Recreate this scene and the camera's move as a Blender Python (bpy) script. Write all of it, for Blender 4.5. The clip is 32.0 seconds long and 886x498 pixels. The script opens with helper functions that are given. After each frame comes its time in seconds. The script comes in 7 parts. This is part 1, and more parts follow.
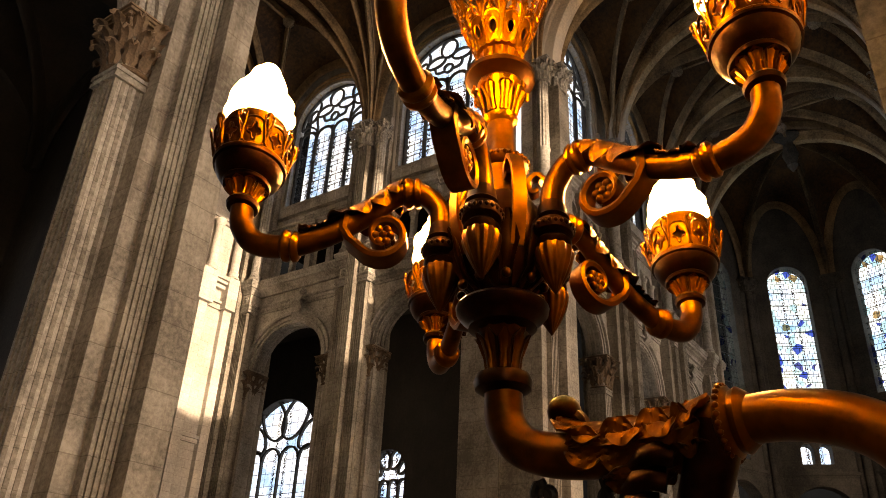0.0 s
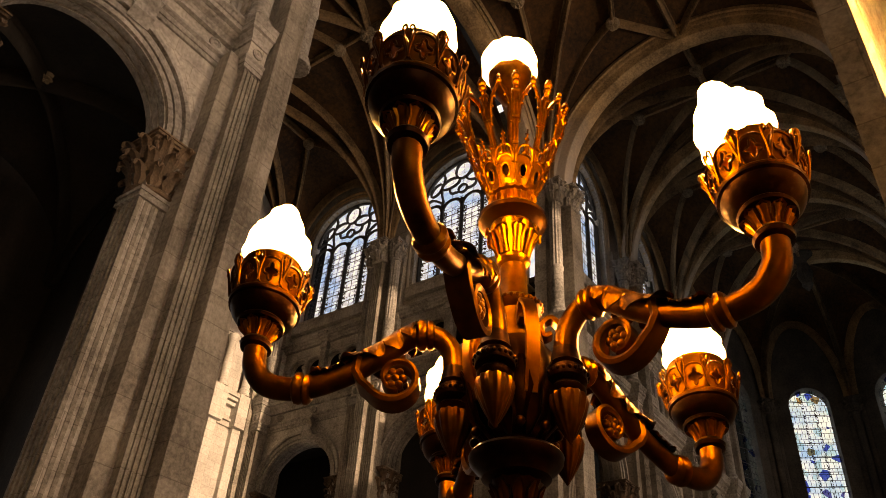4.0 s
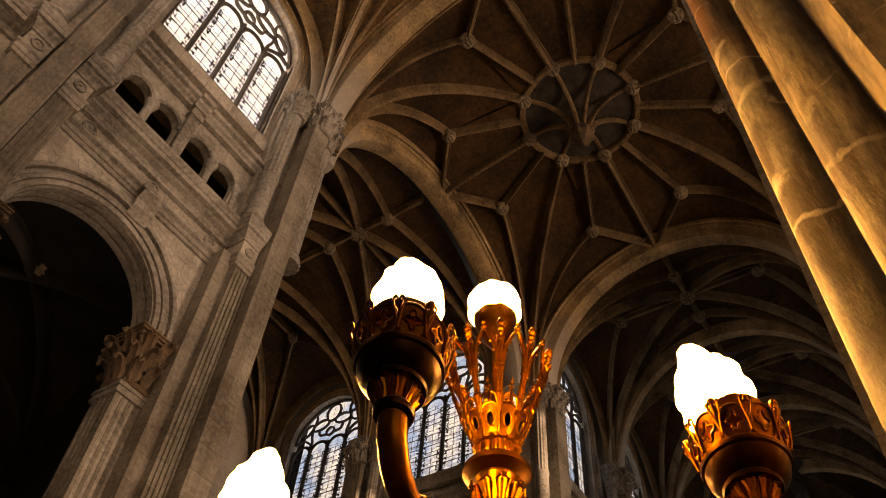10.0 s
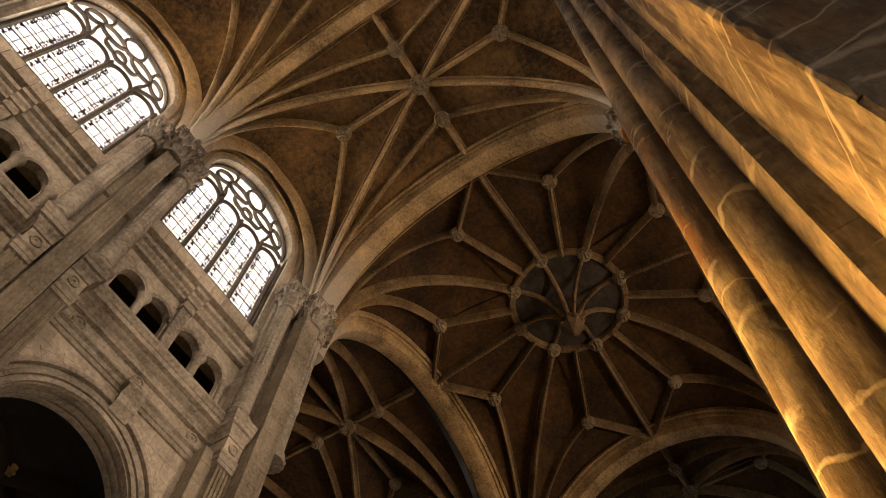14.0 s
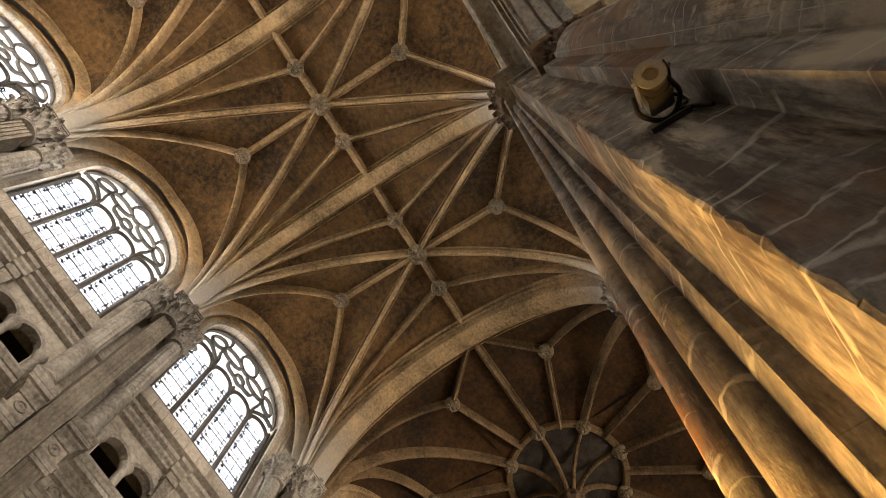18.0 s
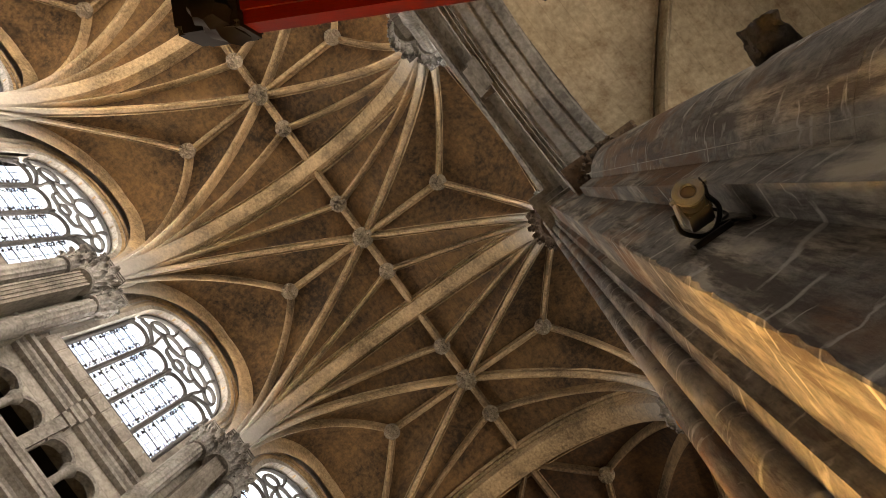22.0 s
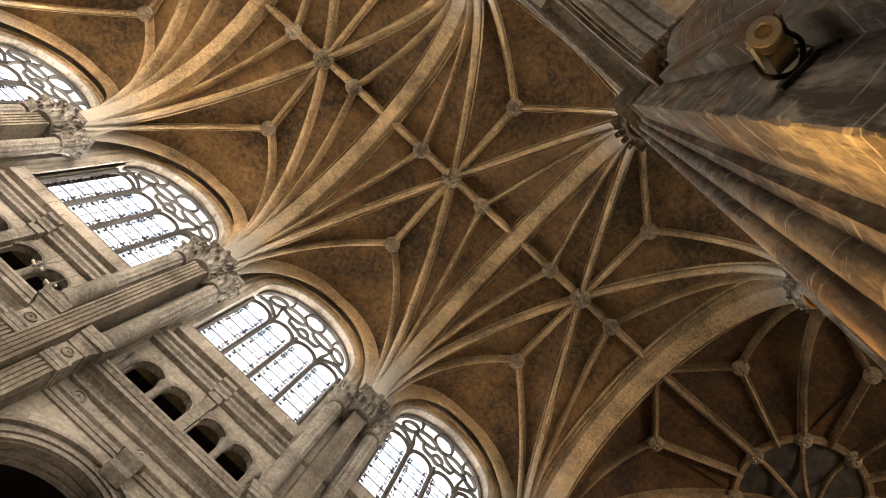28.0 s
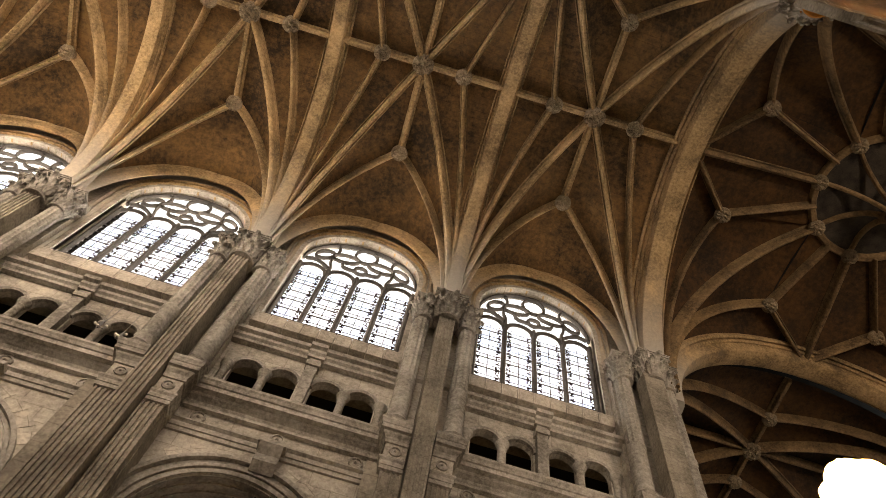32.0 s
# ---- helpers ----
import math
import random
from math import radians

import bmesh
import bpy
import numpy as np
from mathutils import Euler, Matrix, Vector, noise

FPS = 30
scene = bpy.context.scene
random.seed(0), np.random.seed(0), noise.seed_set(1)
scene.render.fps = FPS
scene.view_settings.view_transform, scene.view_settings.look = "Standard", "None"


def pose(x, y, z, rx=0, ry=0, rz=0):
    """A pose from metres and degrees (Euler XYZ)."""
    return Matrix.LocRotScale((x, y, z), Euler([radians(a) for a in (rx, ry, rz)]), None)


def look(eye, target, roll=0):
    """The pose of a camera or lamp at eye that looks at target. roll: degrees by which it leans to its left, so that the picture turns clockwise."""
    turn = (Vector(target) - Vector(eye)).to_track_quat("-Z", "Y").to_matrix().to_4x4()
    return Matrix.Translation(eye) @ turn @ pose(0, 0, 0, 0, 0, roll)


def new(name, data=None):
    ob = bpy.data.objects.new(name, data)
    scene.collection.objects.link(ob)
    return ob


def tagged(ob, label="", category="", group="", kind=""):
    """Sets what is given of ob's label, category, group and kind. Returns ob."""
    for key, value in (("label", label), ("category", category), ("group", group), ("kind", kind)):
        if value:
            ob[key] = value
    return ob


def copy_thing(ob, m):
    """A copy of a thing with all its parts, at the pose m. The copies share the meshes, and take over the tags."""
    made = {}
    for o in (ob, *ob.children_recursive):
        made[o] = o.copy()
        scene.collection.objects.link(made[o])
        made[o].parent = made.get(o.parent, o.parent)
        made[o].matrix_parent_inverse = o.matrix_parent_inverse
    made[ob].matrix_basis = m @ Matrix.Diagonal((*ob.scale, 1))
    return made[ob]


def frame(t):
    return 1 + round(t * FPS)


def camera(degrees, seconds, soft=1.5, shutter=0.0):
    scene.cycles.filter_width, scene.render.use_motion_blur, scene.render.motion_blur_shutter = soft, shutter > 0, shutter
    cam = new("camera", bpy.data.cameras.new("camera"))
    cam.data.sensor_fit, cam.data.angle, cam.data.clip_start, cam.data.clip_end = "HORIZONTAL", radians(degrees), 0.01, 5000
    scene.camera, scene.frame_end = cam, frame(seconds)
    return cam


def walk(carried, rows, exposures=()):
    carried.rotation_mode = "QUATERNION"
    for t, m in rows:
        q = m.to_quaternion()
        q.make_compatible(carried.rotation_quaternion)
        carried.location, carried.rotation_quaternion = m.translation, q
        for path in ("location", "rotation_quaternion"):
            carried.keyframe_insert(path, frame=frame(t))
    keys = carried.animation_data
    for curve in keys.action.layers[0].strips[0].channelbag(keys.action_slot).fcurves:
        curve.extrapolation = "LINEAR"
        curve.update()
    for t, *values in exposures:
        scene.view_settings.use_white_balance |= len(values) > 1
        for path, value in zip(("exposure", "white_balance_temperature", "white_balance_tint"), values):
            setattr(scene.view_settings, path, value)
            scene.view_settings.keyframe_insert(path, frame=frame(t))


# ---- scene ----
# camera
cam = camera(59.6, 32.0, 0.5)
PATH = [
    (0.0, (0.212, 0.116, 1.275), (7.426, 5.294, 5.872), 2.83),
    (0.5, (0.209, 0.115, 1.279), (7.334, 5.268, 6.042), 3.02),
    (1.0, (0.206, 0.113, 1.284), (7.236, 5.243, 6.211), 3.22),
    (1.5, (0.203, 0.111, 1.291), (7.139, 5.214, 6.376), 3.34),
    (2.0, (0.200, 0.109, 1.297), (7.032, 5.185, 6.546), 3.51),
    (2.5, (0.196, 0.107, 1.304), (6.929, 5.156, 6.706), 3.61),
    (3.0, (0.192, 0.104, 1.310), (6.816, 5.125, 6.871), 3.83),
    (3.5, (0.187, 0.101, 1.318), (6.713, 5.082, 7.027), 4.04),
    (5.5, (0.149, 0.070, 1.359), (6.270, 4.800, 7.695), 4.50),
    (6.0, (0.143, 0.065, 1.364), (6.147, 4.718, 7.867), 4.60),
    (6.5, (0.136, 0.061, 1.368), (6.020, 4.629, 8.040), 4.70),
    (7.0, (0.129, 0.057, 1.373), (5.887, 4.528, 8.218), 4.83),
    (7.5, (0.121, 0.053, 1.378), (5.757, 4.419, 8.389), 4.86),
    (8.0, (0.111, 0.048, 1.383), (5.629, 4.314, 8.549), 4.94),
    (8.5, (0.101, 0.044, 1.389), (5.507, 4.215, 8.695), 5.08),
    (9.0, (0.090, 0.040, 1.396), (5.383, 4.118, 8.836), 5.34),
    (9.5, (0.081, 0.037, 1.404), (5.261, 4.025, 8.970), 5.52),
    (10.0, (0.072, 0.034, 1.414), (5.136, 3.932, 9.106), 5.66),
    (10.5, (0.065, 0.032, 1.428), (5.008, 3.831, 9.246), 5.67),
    (11.0, (0.060, 0.031, 1.444), (4.847, 3.719, 9.412), 5.67),
    (11.5, (0.057, 0.030, 1.463), (4.640, 3.581, 9.611), 5.66),
    (12.0, (0.056, 0.031, 1.484), (4.411, 3.424, 9.822), 5.77),
    (12.5, (0.055, 0.032, 1.505), (4.175, 3.263, 10.025), 5.86),
    (13.0, (0.055, 0.031, 1.525), (3.934, 3.112, 10.211), 6.13),
    (13.5, (0.055, 0.027, 1.543), (3.694, 2.953, 10.385), 6.35),
    (14.0, (0.054, 0.022, 1.558), (3.438, 2.775, 10.557), 6.61),
    (14.5, (0.054, 0.015, 1.573), (3.194, 2.597, 10.709), 7.11),
    (16.5, (0.044, -0.001, 1.620), (2.387, 1.972, 11.139), 8.27),
    (17.0, (0.042, -0.003, 1.622), (2.191, 1.867, 11.208), 9.10),
    (17.5, (0.040, -0.003, 1.623), (1.962, 1.749, 11.279), 10.48),
    (18.0, (0.037, -0.002, 1.623), (1.722, 1.649, 11.340), 12.41),
    (18.5, (0.033, -0.001, 1.621), (1.483, 1.556, 11.392), 14.87),
    (19.0, (0.028, -0.001, 1.619), (1.245, 1.481, 11.433), 18.07),
    (19.5, (0.023, -0.000, 1.615), (1.021, 1.423, 11.463), 21.98),
    (20.0, (0.018, -0.000, 1.611), (0.796, 1.388, 11.483), 27.01),
    (20.5, (0.014, -0.001, 1.604), (0.581, 1.351, 11.497), 32.73),
    (21.0, (0.010, -0.001, 1.597), (0.367, 1.308, 11.504), 39.49),
    (21.5, (0.007, -0.002, 1.586), (0.191, 1.272, 11.503), 45.97),
    (22.0, (0.006, -0.003, 1.574), (0.055, 1.246, 11.495), 51.72),
    (22.5, (0.005, -0.005, 1.572), (-0.034, 1.224, 11.492), 55.92),
    (23.0, (0.006, -0.007, 1.570), (-0.096, 1.259, 11.479), 59.12),
    (23.5, (0.007, -0.008, 1.568), (-0.165, 1.347, 11.458), 62.39),
    (24.0, (0.007, -0.010, 1.566), (-0.246, 1.431, 11.438), 65.85),
    (24.5, (0.008, -0.010, 1.564), (-0.316, 1.528, 11.416), 68.37),
    (25.0, (0.008, -0.010, 1.562), (-0.369, 1.664, 11.388), 69.43),
    (25.5, (0.007, -0.008, 1.560), (-0.375, 1.781, 11.366), 68.33),
    (27.5, (0.124, 0.041, 1.554), (-0.064, 2.542, 11.237), 50.19),
    (28.0, (0.135, 0.047, 1.561), (-0.044, 2.743, 11.194), 46.71),
    (28.5, (0.133, 0.053, 1.566), (-0.034, 2.943, 11.145), 43.35),
    (29.0, (0.131, 0.058, 1.569), (0.010, 3.105, 11.104), 39.27),
    (29.5, (0.125, 0.064, 1.570), (0.088, 3.254, 11.064), 34.48),
    (30.0, (0.118, 0.068, 1.570), (0.152, 3.411, 11.016), 29.83),
    (30.5, (0.110, 0.073, 1.568), (0.204, 3.574, 10.961), 25.57),
    (31.0, (0.105, 0.074, 1.561), (0.261, 3.735, 10.901), 21.24),
    (31.5, (0.103, 0.075, 1.550), (0.315, 3.937, 10.814), 17.17),
    (32.0, (0.104, 0.073, 1.533), (0.309, 4.118, 10.729), 14.12),
]
EXPO = [(0.0, 0.6, 10600, 24), (2.0, 0.2, 11200, 27), (6.0, -0.33, 13800, 33), (11.0, -0.36, 15000, 36), (13.0, -0.3, 15000, 34), (14.5, 0.0, 11600, 24), (17.0, 0.44, 9200, 17), (21.0, 0.44, 8400, 16), (28.0, 0.48, 9000, 16), (31.0, 0.40, 9400, 18), (32.0, 0.05, 10200, 20)]
walk(cam, [(t, look(eye, target, roll)) for t, eye, target, roll in PATH], EXPO)

# world and sun
SUN_EL = 11.0
world = bpy.data.worlds.new("world")
scene.world = world
world.use_nodes = True
wn = world.node_tree.nodes
sky = wn.new("ShaderNodeTexSky")
sky.sky_type = "NISHITA"
sky.sun_disc = False
sky.sun_elevation = radians(SUN_EL)
sky.sun_rotation = radians(186.0)
world.node_tree.links.new(sky.outputs[0], wn["Background"].inputs[0])
wn["Background"].inputs[1].default_value = 0.12
sun = new("sun", bpy.data.lights.new("sun", "SUN"))
sun.data.energy, sun.data.angle, sun.data.color = 5.0, radians(0.5), (1.0, 0.92, 0.79)
SUN_DIR = Vector((0.06, 0.97, -0.188)).normalized()
sun.matrix_world = look((0, -60, 40), Vector((0, -60, 40)) + SUN_DIR)

WINDOW_POWER = 620.0


def window_lamp(name, m, w, h, power, colour=(1.0, 0.95, 0.895)):
    """Daylight that stands in a window's opening, outside the glass."""
    d = bpy.data.lights.new(name, "AREA")
    d.shape, d.size, d.size_y, d.energy, d.color = "RECTANGLE", w, h, power, colour
    ob = new(name, d)
    ob.matrix_world = m
    return ob


# ---- materials ----
def material(name):
    m = bpy.data.materials.new(name)
    m.use_nodes = True
    return m, m.node_tree.nodes, m.node_tree.links, m.node_tree.nodes["Principled BSDF"]


def stone(name, dark, light, scale=1.0, joints=None, stain=0.5, rough=0.88, bump=0.4, stain_col=(0.05, 0.04, 0.03), mortar=0.75, springer=None, streak=0.45):
    """Limestone: grain, blotches, soot stains and, where asked, the joints of its courses."""
    m, n, l, b = material(name)
    tc = n.new("ShaderNodeTexCoord")
    geo = n.new("ShaderNodeNewGeometry")
    big = n.new("ShaderNodeTexNoise"); big.inputs["Scale"].default_value = 0.55 * scale; big.inputs["Detail"].default_value = 7; big.inputs["Roughness"].default_value = 0.65
    fine = n.new("ShaderNodeTexNoise"); fine.inputs["Scale"].default_value = 9.0 * scale; fine.inputs["Detail"].default_value = 6; fine.inputs["Roughness"].default_value = 0.7
    pits = n.new("ShaderNodeTexVoronoi"); pits.inputs["Scale"].default_value = 26.0 * scale
    l.new(geo.outputs["Position"], big.inputs["Vector"]); l.new(geo.outputs["Position"], fine.inputs["Vector"]); l.new(geo.outputs["Position"], pits.inputs["Vector"])
    ramp = n.new("ShaderNodeValToRGB")
    ramp.color_ramp.elements[0].position, ramp.color_ramp.elements[1].position = 0.40, 0.61
    ramp.color_ramp.elements[0].color, ramp.color_ramp.elements[1].color = (*dark, 1), (*light, 1)
    mixf = n.new("ShaderNodeMath"); mixf.operation = "MULTIPLY_ADD"; mixf.inputs[1].default_value = 0.45
    l.new(fine.outputs[0], mixf.inputs[0])
    sc = n.new("ShaderNodeMath"); sc.operation = "MULTIPLY"; sc.inputs[1].default_value = 0.55
    l.new(big.outputs[0], sc.inputs[0]); l.new(sc.outputs[0], mixf.inputs[2]); l.new(mixf.outputs[0], ramp.inputs[0])
    st = n.new("ShaderNodeTexNoise"); st.inputs["Scale"].default_value = 0.9 * scale; st.inputs["Detail"].default_value = 9; st.inputs["Roughness"].default_value = 0.75
    mp = n.new("ShaderNodeMapping"); mp.inputs["Scale"].default_value = (1.6, 1.6, streak); mp.inputs["Location"].default_value = (3.1, 7.7, 1.3)
    l.new(geo.outputs["Position"], mp.inputs[0]); l.new(mp.outputs[0], st.inputs["Vector"])
    sr = n.new("ShaderNodeMapRange"); sr.inputs[1].default_value, sr.inputs[2].default_value, sr.inputs[4].default_value = 0.52, 0.72, stain
    l.new(st.outputs[0], sr.inputs[0])
    mix = n.new("ShaderNodeMixRGB"); mix.inputs[2].default_value = (*stain_col, 1)
    l.new(sr.outputs[0], mix.inputs[0]); l.new(ramp.outputs[0], mix.inputs[1])
    out, hgt = mix.outputs[0], fine.outputs[0]
    bp = n.new("ShaderNodeBump"); bp.inputs["Strength"].default_value = bump; bp.inputs["Distance"].default_value = 0.035
    if joints:
        bw, bh, plane = joints
        br = n.new("ShaderNodeTexBrick")
        br.inputs["Scale"].default_value = 1.0; br.inputs["Mortar Size"].default_value = 0.012; br.inputs["Mortar Smooth"].default_value = 0.4
        br.inputs["Brick Width"].default_value, br.inputs["Row Height"].default_value = bw, bh
        br.inputs["Color1"].default_value, br.inputs["Color2"].default_value, br.inputs["Mortar"].default_value = (1, 1, 1, 1), (0.78, 0.76, 0.74, 1), (0.42, 0.38, 0.34, 1)
        sep = n.new("ShaderNodeSeparateXYZ"); com = n.new("ShaderNodeCombineXYZ")
        l.new(tc.outputs["Object"], sep.inputs[0])
        if plane == "xz":
            ad = n.new("ShaderNodeMath"); l.new(sep.outputs[0], ad.inputs[0]); l.new(sep.outputs[1], ad.inputs[1])
            l.new(ad.outputs[0], com.inputs[0]); l.new(sep.outputs[2], com.inputs[1])
        else:
            l.new(sep.outputs[0], com.inputs[0]); l.new(sep.outputs[1], com.inputs[1])
        l.new(com.outputs[0], br.inputs["Vector"])
        mul = n.new("ShaderNodeMixRGB"); mul.blend_type = "MULTIPLY"; mul.inputs[0].default_value = mortar
        l.new(out, mul.inputs[1]); l.new(br.outputs["Color"], mul.inputs[2])
        out = mul.outputs[0]
        sub = n.new("ShaderNodeMath"); sub.operation = "SUBTRACT"
        l.new(fine.outputs[0], sub.inputs[0]); l.new(br.outputs["Fac"], sub.inputs[1]); hgt = sub.outputs[0]
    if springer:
        # the lower stones of the vault turn grey from z1 down to z0, broken by noise
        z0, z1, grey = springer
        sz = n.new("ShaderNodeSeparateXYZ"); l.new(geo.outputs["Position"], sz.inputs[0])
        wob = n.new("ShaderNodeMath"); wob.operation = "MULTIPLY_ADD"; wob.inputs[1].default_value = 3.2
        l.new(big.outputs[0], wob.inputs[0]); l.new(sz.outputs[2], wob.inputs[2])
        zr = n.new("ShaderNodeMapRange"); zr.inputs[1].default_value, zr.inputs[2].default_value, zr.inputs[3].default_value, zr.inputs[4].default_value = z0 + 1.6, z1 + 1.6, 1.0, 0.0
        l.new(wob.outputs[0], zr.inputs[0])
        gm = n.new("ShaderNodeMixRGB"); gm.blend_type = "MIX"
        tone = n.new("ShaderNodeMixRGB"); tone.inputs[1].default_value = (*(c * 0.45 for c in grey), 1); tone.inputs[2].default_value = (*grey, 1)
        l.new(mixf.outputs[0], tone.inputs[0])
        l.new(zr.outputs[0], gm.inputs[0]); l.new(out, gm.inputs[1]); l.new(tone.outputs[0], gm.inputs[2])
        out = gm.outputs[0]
    info = n.new("ShaderNodeObjectInfo")
    vr = n.new("ShaderNodeMapRange"); vr.inputs[3].default_value, vr.inputs[4].default_value = 0.88, 1.1
    l.new(info.outputs["Random"], vr.inputs[0])
    hs = n.new("ShaderNodeHueSaturation"); l.new(vr.outputs[0], hs.inputs["Value"]); l.new(out, hs.inputs["Color"])
    l.new(hs.outputs[0], b.inputs["Base Color"])
    l.new(hgt, bp.inputs["Height"]); l.new(bp.outputs[0], b.inputs["Normal"])
    b.inputs["Roughness"].default_value = rough
    return m


def pier_stone(name):
    """Old grey limestone: rusty damp patches, pale worn streaks, soot, drip marks and scratches."""
    m, n, l, b = material(name)
    geo = n.new("ShaderNodeNewGeometry")

    def noise_at(scale, stretch, shift, detail=7, rough=0.65):
        mp = n.new("ShaderNodeMapping")
        mp.inputs["Scale"].default_value, mp.inputs["Location"].default_value = stretch, shift
        t = n.new("ShaderNodeTexNoise")
        t.inputs["Scale"].default_value, t.inputs["Detail"].default_value, t.inputs["Roughness"].default_value = scale, detail, rough
        l.new(geo.outputs["Position"], mp.inputs[0]); l.new(mp.outputs[0], t.inputs["Vector"])
        return t.outputs[0]

    def between(v, lo, hi, top=1.0):
        r = n.new("ShaderNodeMapRange")
        r.inputs[1].default_value, r.inputs[2].default_value, r.inputs[4].default_value = lo, hi, top
        l.new(v, r.inputs[0])
        return r.outputs[0]

    def over(under, fac, colour):
        x = n.new("ShaderNodeMixRGB")
        x.inputs[2].default_value = (*colour, 1)
        l.new(fac, x.inputs[0]); l.new(under, x.inputs[1])
        return x.outputs[0]

    def times(u, v):
        x = n.new("ShaderNodeMath"); x.operation = "MULTIPLY"
        l.new(u, x.inputs[0]); l.new(v, x.inputs[1])
        return x.outputs[0]

    grain = noise_at(16.0, (1, 1, 0.6), (0, 0, 0), 8, 0.75)
    base = n.new("ShaderNodeValToRGB")
    base.color_ramp.elements[0].position, base.color_ramp.elements[1].position = 0.34, 0.66
    base.color_ramp.elements[0].color, base.color_ramp.elements[1].color = (0.052, 0.052, 0.053, 1), (0.215, 0.208, 0.196, 1)
    l.new(grain, base.inputs[0])
    out = base.outputs[0]
    out = over(out, between(noise_at(2.6, (1, 1, 0.28), (4, 1, 8)), 0.49, 0.61, 0.8), (0.47, 0.42, 0.34))
    out = over(out, between(noise_at(1.3, (1, 1, 0.42), (5, 2, 9), 8, 0.6), 0.50, 0.575, 0.9), (0.135, 0.062, 0.024))
    out = over(out, between(noise_at(4.6, (1.4, 1.4, 0.16), (9, 3, 2), 9, 0.72), 0.50, 0.60, 0.9), (0.030, 0.020, 0.014))
    # drip marks, broken up, and short pale scratches
    for scale, dist, lo, seed in ((0.85, 6.5, 0.95, 0.0), (1.5, 9.0, 0.97, 3.7)):
        mp = n.new("ShaderNodeMapping"); mp.inputs["Location"].default_value = (seed, seed * 2, seed)
        l.new(geo.outputs["Position"], mp.inputs[0])
        wv = n.new("ShaderNodeTexWave"); wv.bands_direction = "Z"
        wv.inputs["Scale"].default_value, wv.inputs["Distortion"].default_value, wv.inputs["Detail"].default_value, wv.inputs["Detail Scale"].default_value = scale, dist, 4, 1.8
        l.new(mp.outputs[0], wv.inputs["Vector"])
        out = over(out, times(between(wv.outputs["Fac"], lo, 1.0, 0.62), between(noise_at(3.4, (1, 1, 1), (seed, 7, 1)), 0.51, 0.58)), (0.50, 0.49, 0.46))
    vo = n.new("ShaderNodeTexVoronoi"); vo.inputs["Scale"].default_value = 34.0
    l.new(geo.outputs["Position"], vo.inputs["Vector"])
    out = over(out, times(between(vo.outputs["Distance"], 0.10, 0.04), between(noise_at(3.0, (1, 1, 1), (2, 2, 6)), 0.55, 0.6, 0.8)), (0.03, 0.024, 0.02))
    info = n.new("ShaderNodeObjectInfo")
    hs = n.new("ShaderNodeHueSaturation")
    vr = n.new("ShaderNodeMapRange"); vr.inputs[3].default_value, vr.inputs[4].default_value = 0.93, 1.06
    l.new(info.outputs["Random"], vr.inputs[0]); l.new(vr.outputs[0], hs.inputs["Value"]); l.new(out, hs.inputs["Color"])
    l.new(hs.outputs[0], b.inputs["Base Color"])
    bp = n.new("ShaderNodeBump"); bp.inputs["Strength"].default_value, bp.inputs["Distance"].default_value = 0.75, 0.03
    l.new(noise_at(11.0, (1, 1, 0.5), (1, 1, 1), 9, 0.72), bp.inputs["Height"]); l.new(bp.outputs[0], b.inputs["Normal"])
    b.inputs["Roughness"].default_value = 0.7
    return m


def metal(name, colour, dark, rough=0.28, wear=0.5, scale=30.0):
    """Gilt or patinated bronze with darker hollows and rubbed spots."""
    m, n, l, b = material(name)
    tc = n.new("ShaderNodeTexCoord")
    no = n.new("ShaderNodeTexNoise"); no.inputs["Scale"].default_value = scale; no.inputs["Detail"].default_value = 5
    lo = n.new("ShaderNodeTexNoise"); lo.inputs["Scale"].default_value = scale * 0.2; lo.inputs["Detail"].default_value = 4
    l.new(tc.outputs["Object"], no.inputs["Vector"]); l.new(tc.outputs["Object"], lo.inputs["Vector"])
    ad = n.new("ShaderNodeMath"); ad.operation = "MULTIPLY_ADD"; ad.inputs[1].default_value = 0.5
    hf = n.new("ShaderNodeMath"); hf.operation = "MULTIPLY"; hf.inputs[1].default_value = 0.5
    l.new(no.outputs[0], ad.inputs[0]); l.new(lo.outputs[0], hf.inputs[0]); l.new(hf.outputs[0], ad.inputs[2])
    r = n.new("ShaderNodeValToRGB"); r.color_ramp.elements[0].position, r.color_ramp.elements[1].position = 0.5 - 0.25 * wear, 0.62
    r.color_ramp.elements[0].color, r.color_ramp.elements[1].color = (*dark, 1), (*colour, 1)
    l.new(ad.outputs[0], r.inputs[0]); l.new(r.outputs[0], b.inputs["Base Color"])
    rr = n.new("ShaderNodeMapRange"); rr.inputs[3].default_value, rr.inputs[4].default_value = rough + 0.2, rough - 0.05
    l.new(ad.outputs[0], rr.inputs[0]); l.new(rr.outputs[0], b.inputs["Roughness"])
    b.inputs["Metallic"].default_value = 1.0
    bp = n.new("ShaderNodeBump"); bp.inputs["Strength"].default_value = 0.25; bp.inputs["Distance"].default_value = 0.003
    l.new(no.outputs[0], bp.inputs["Height"]); l.new(bp.outputs[0], b.inputs["Normal"])
    return m


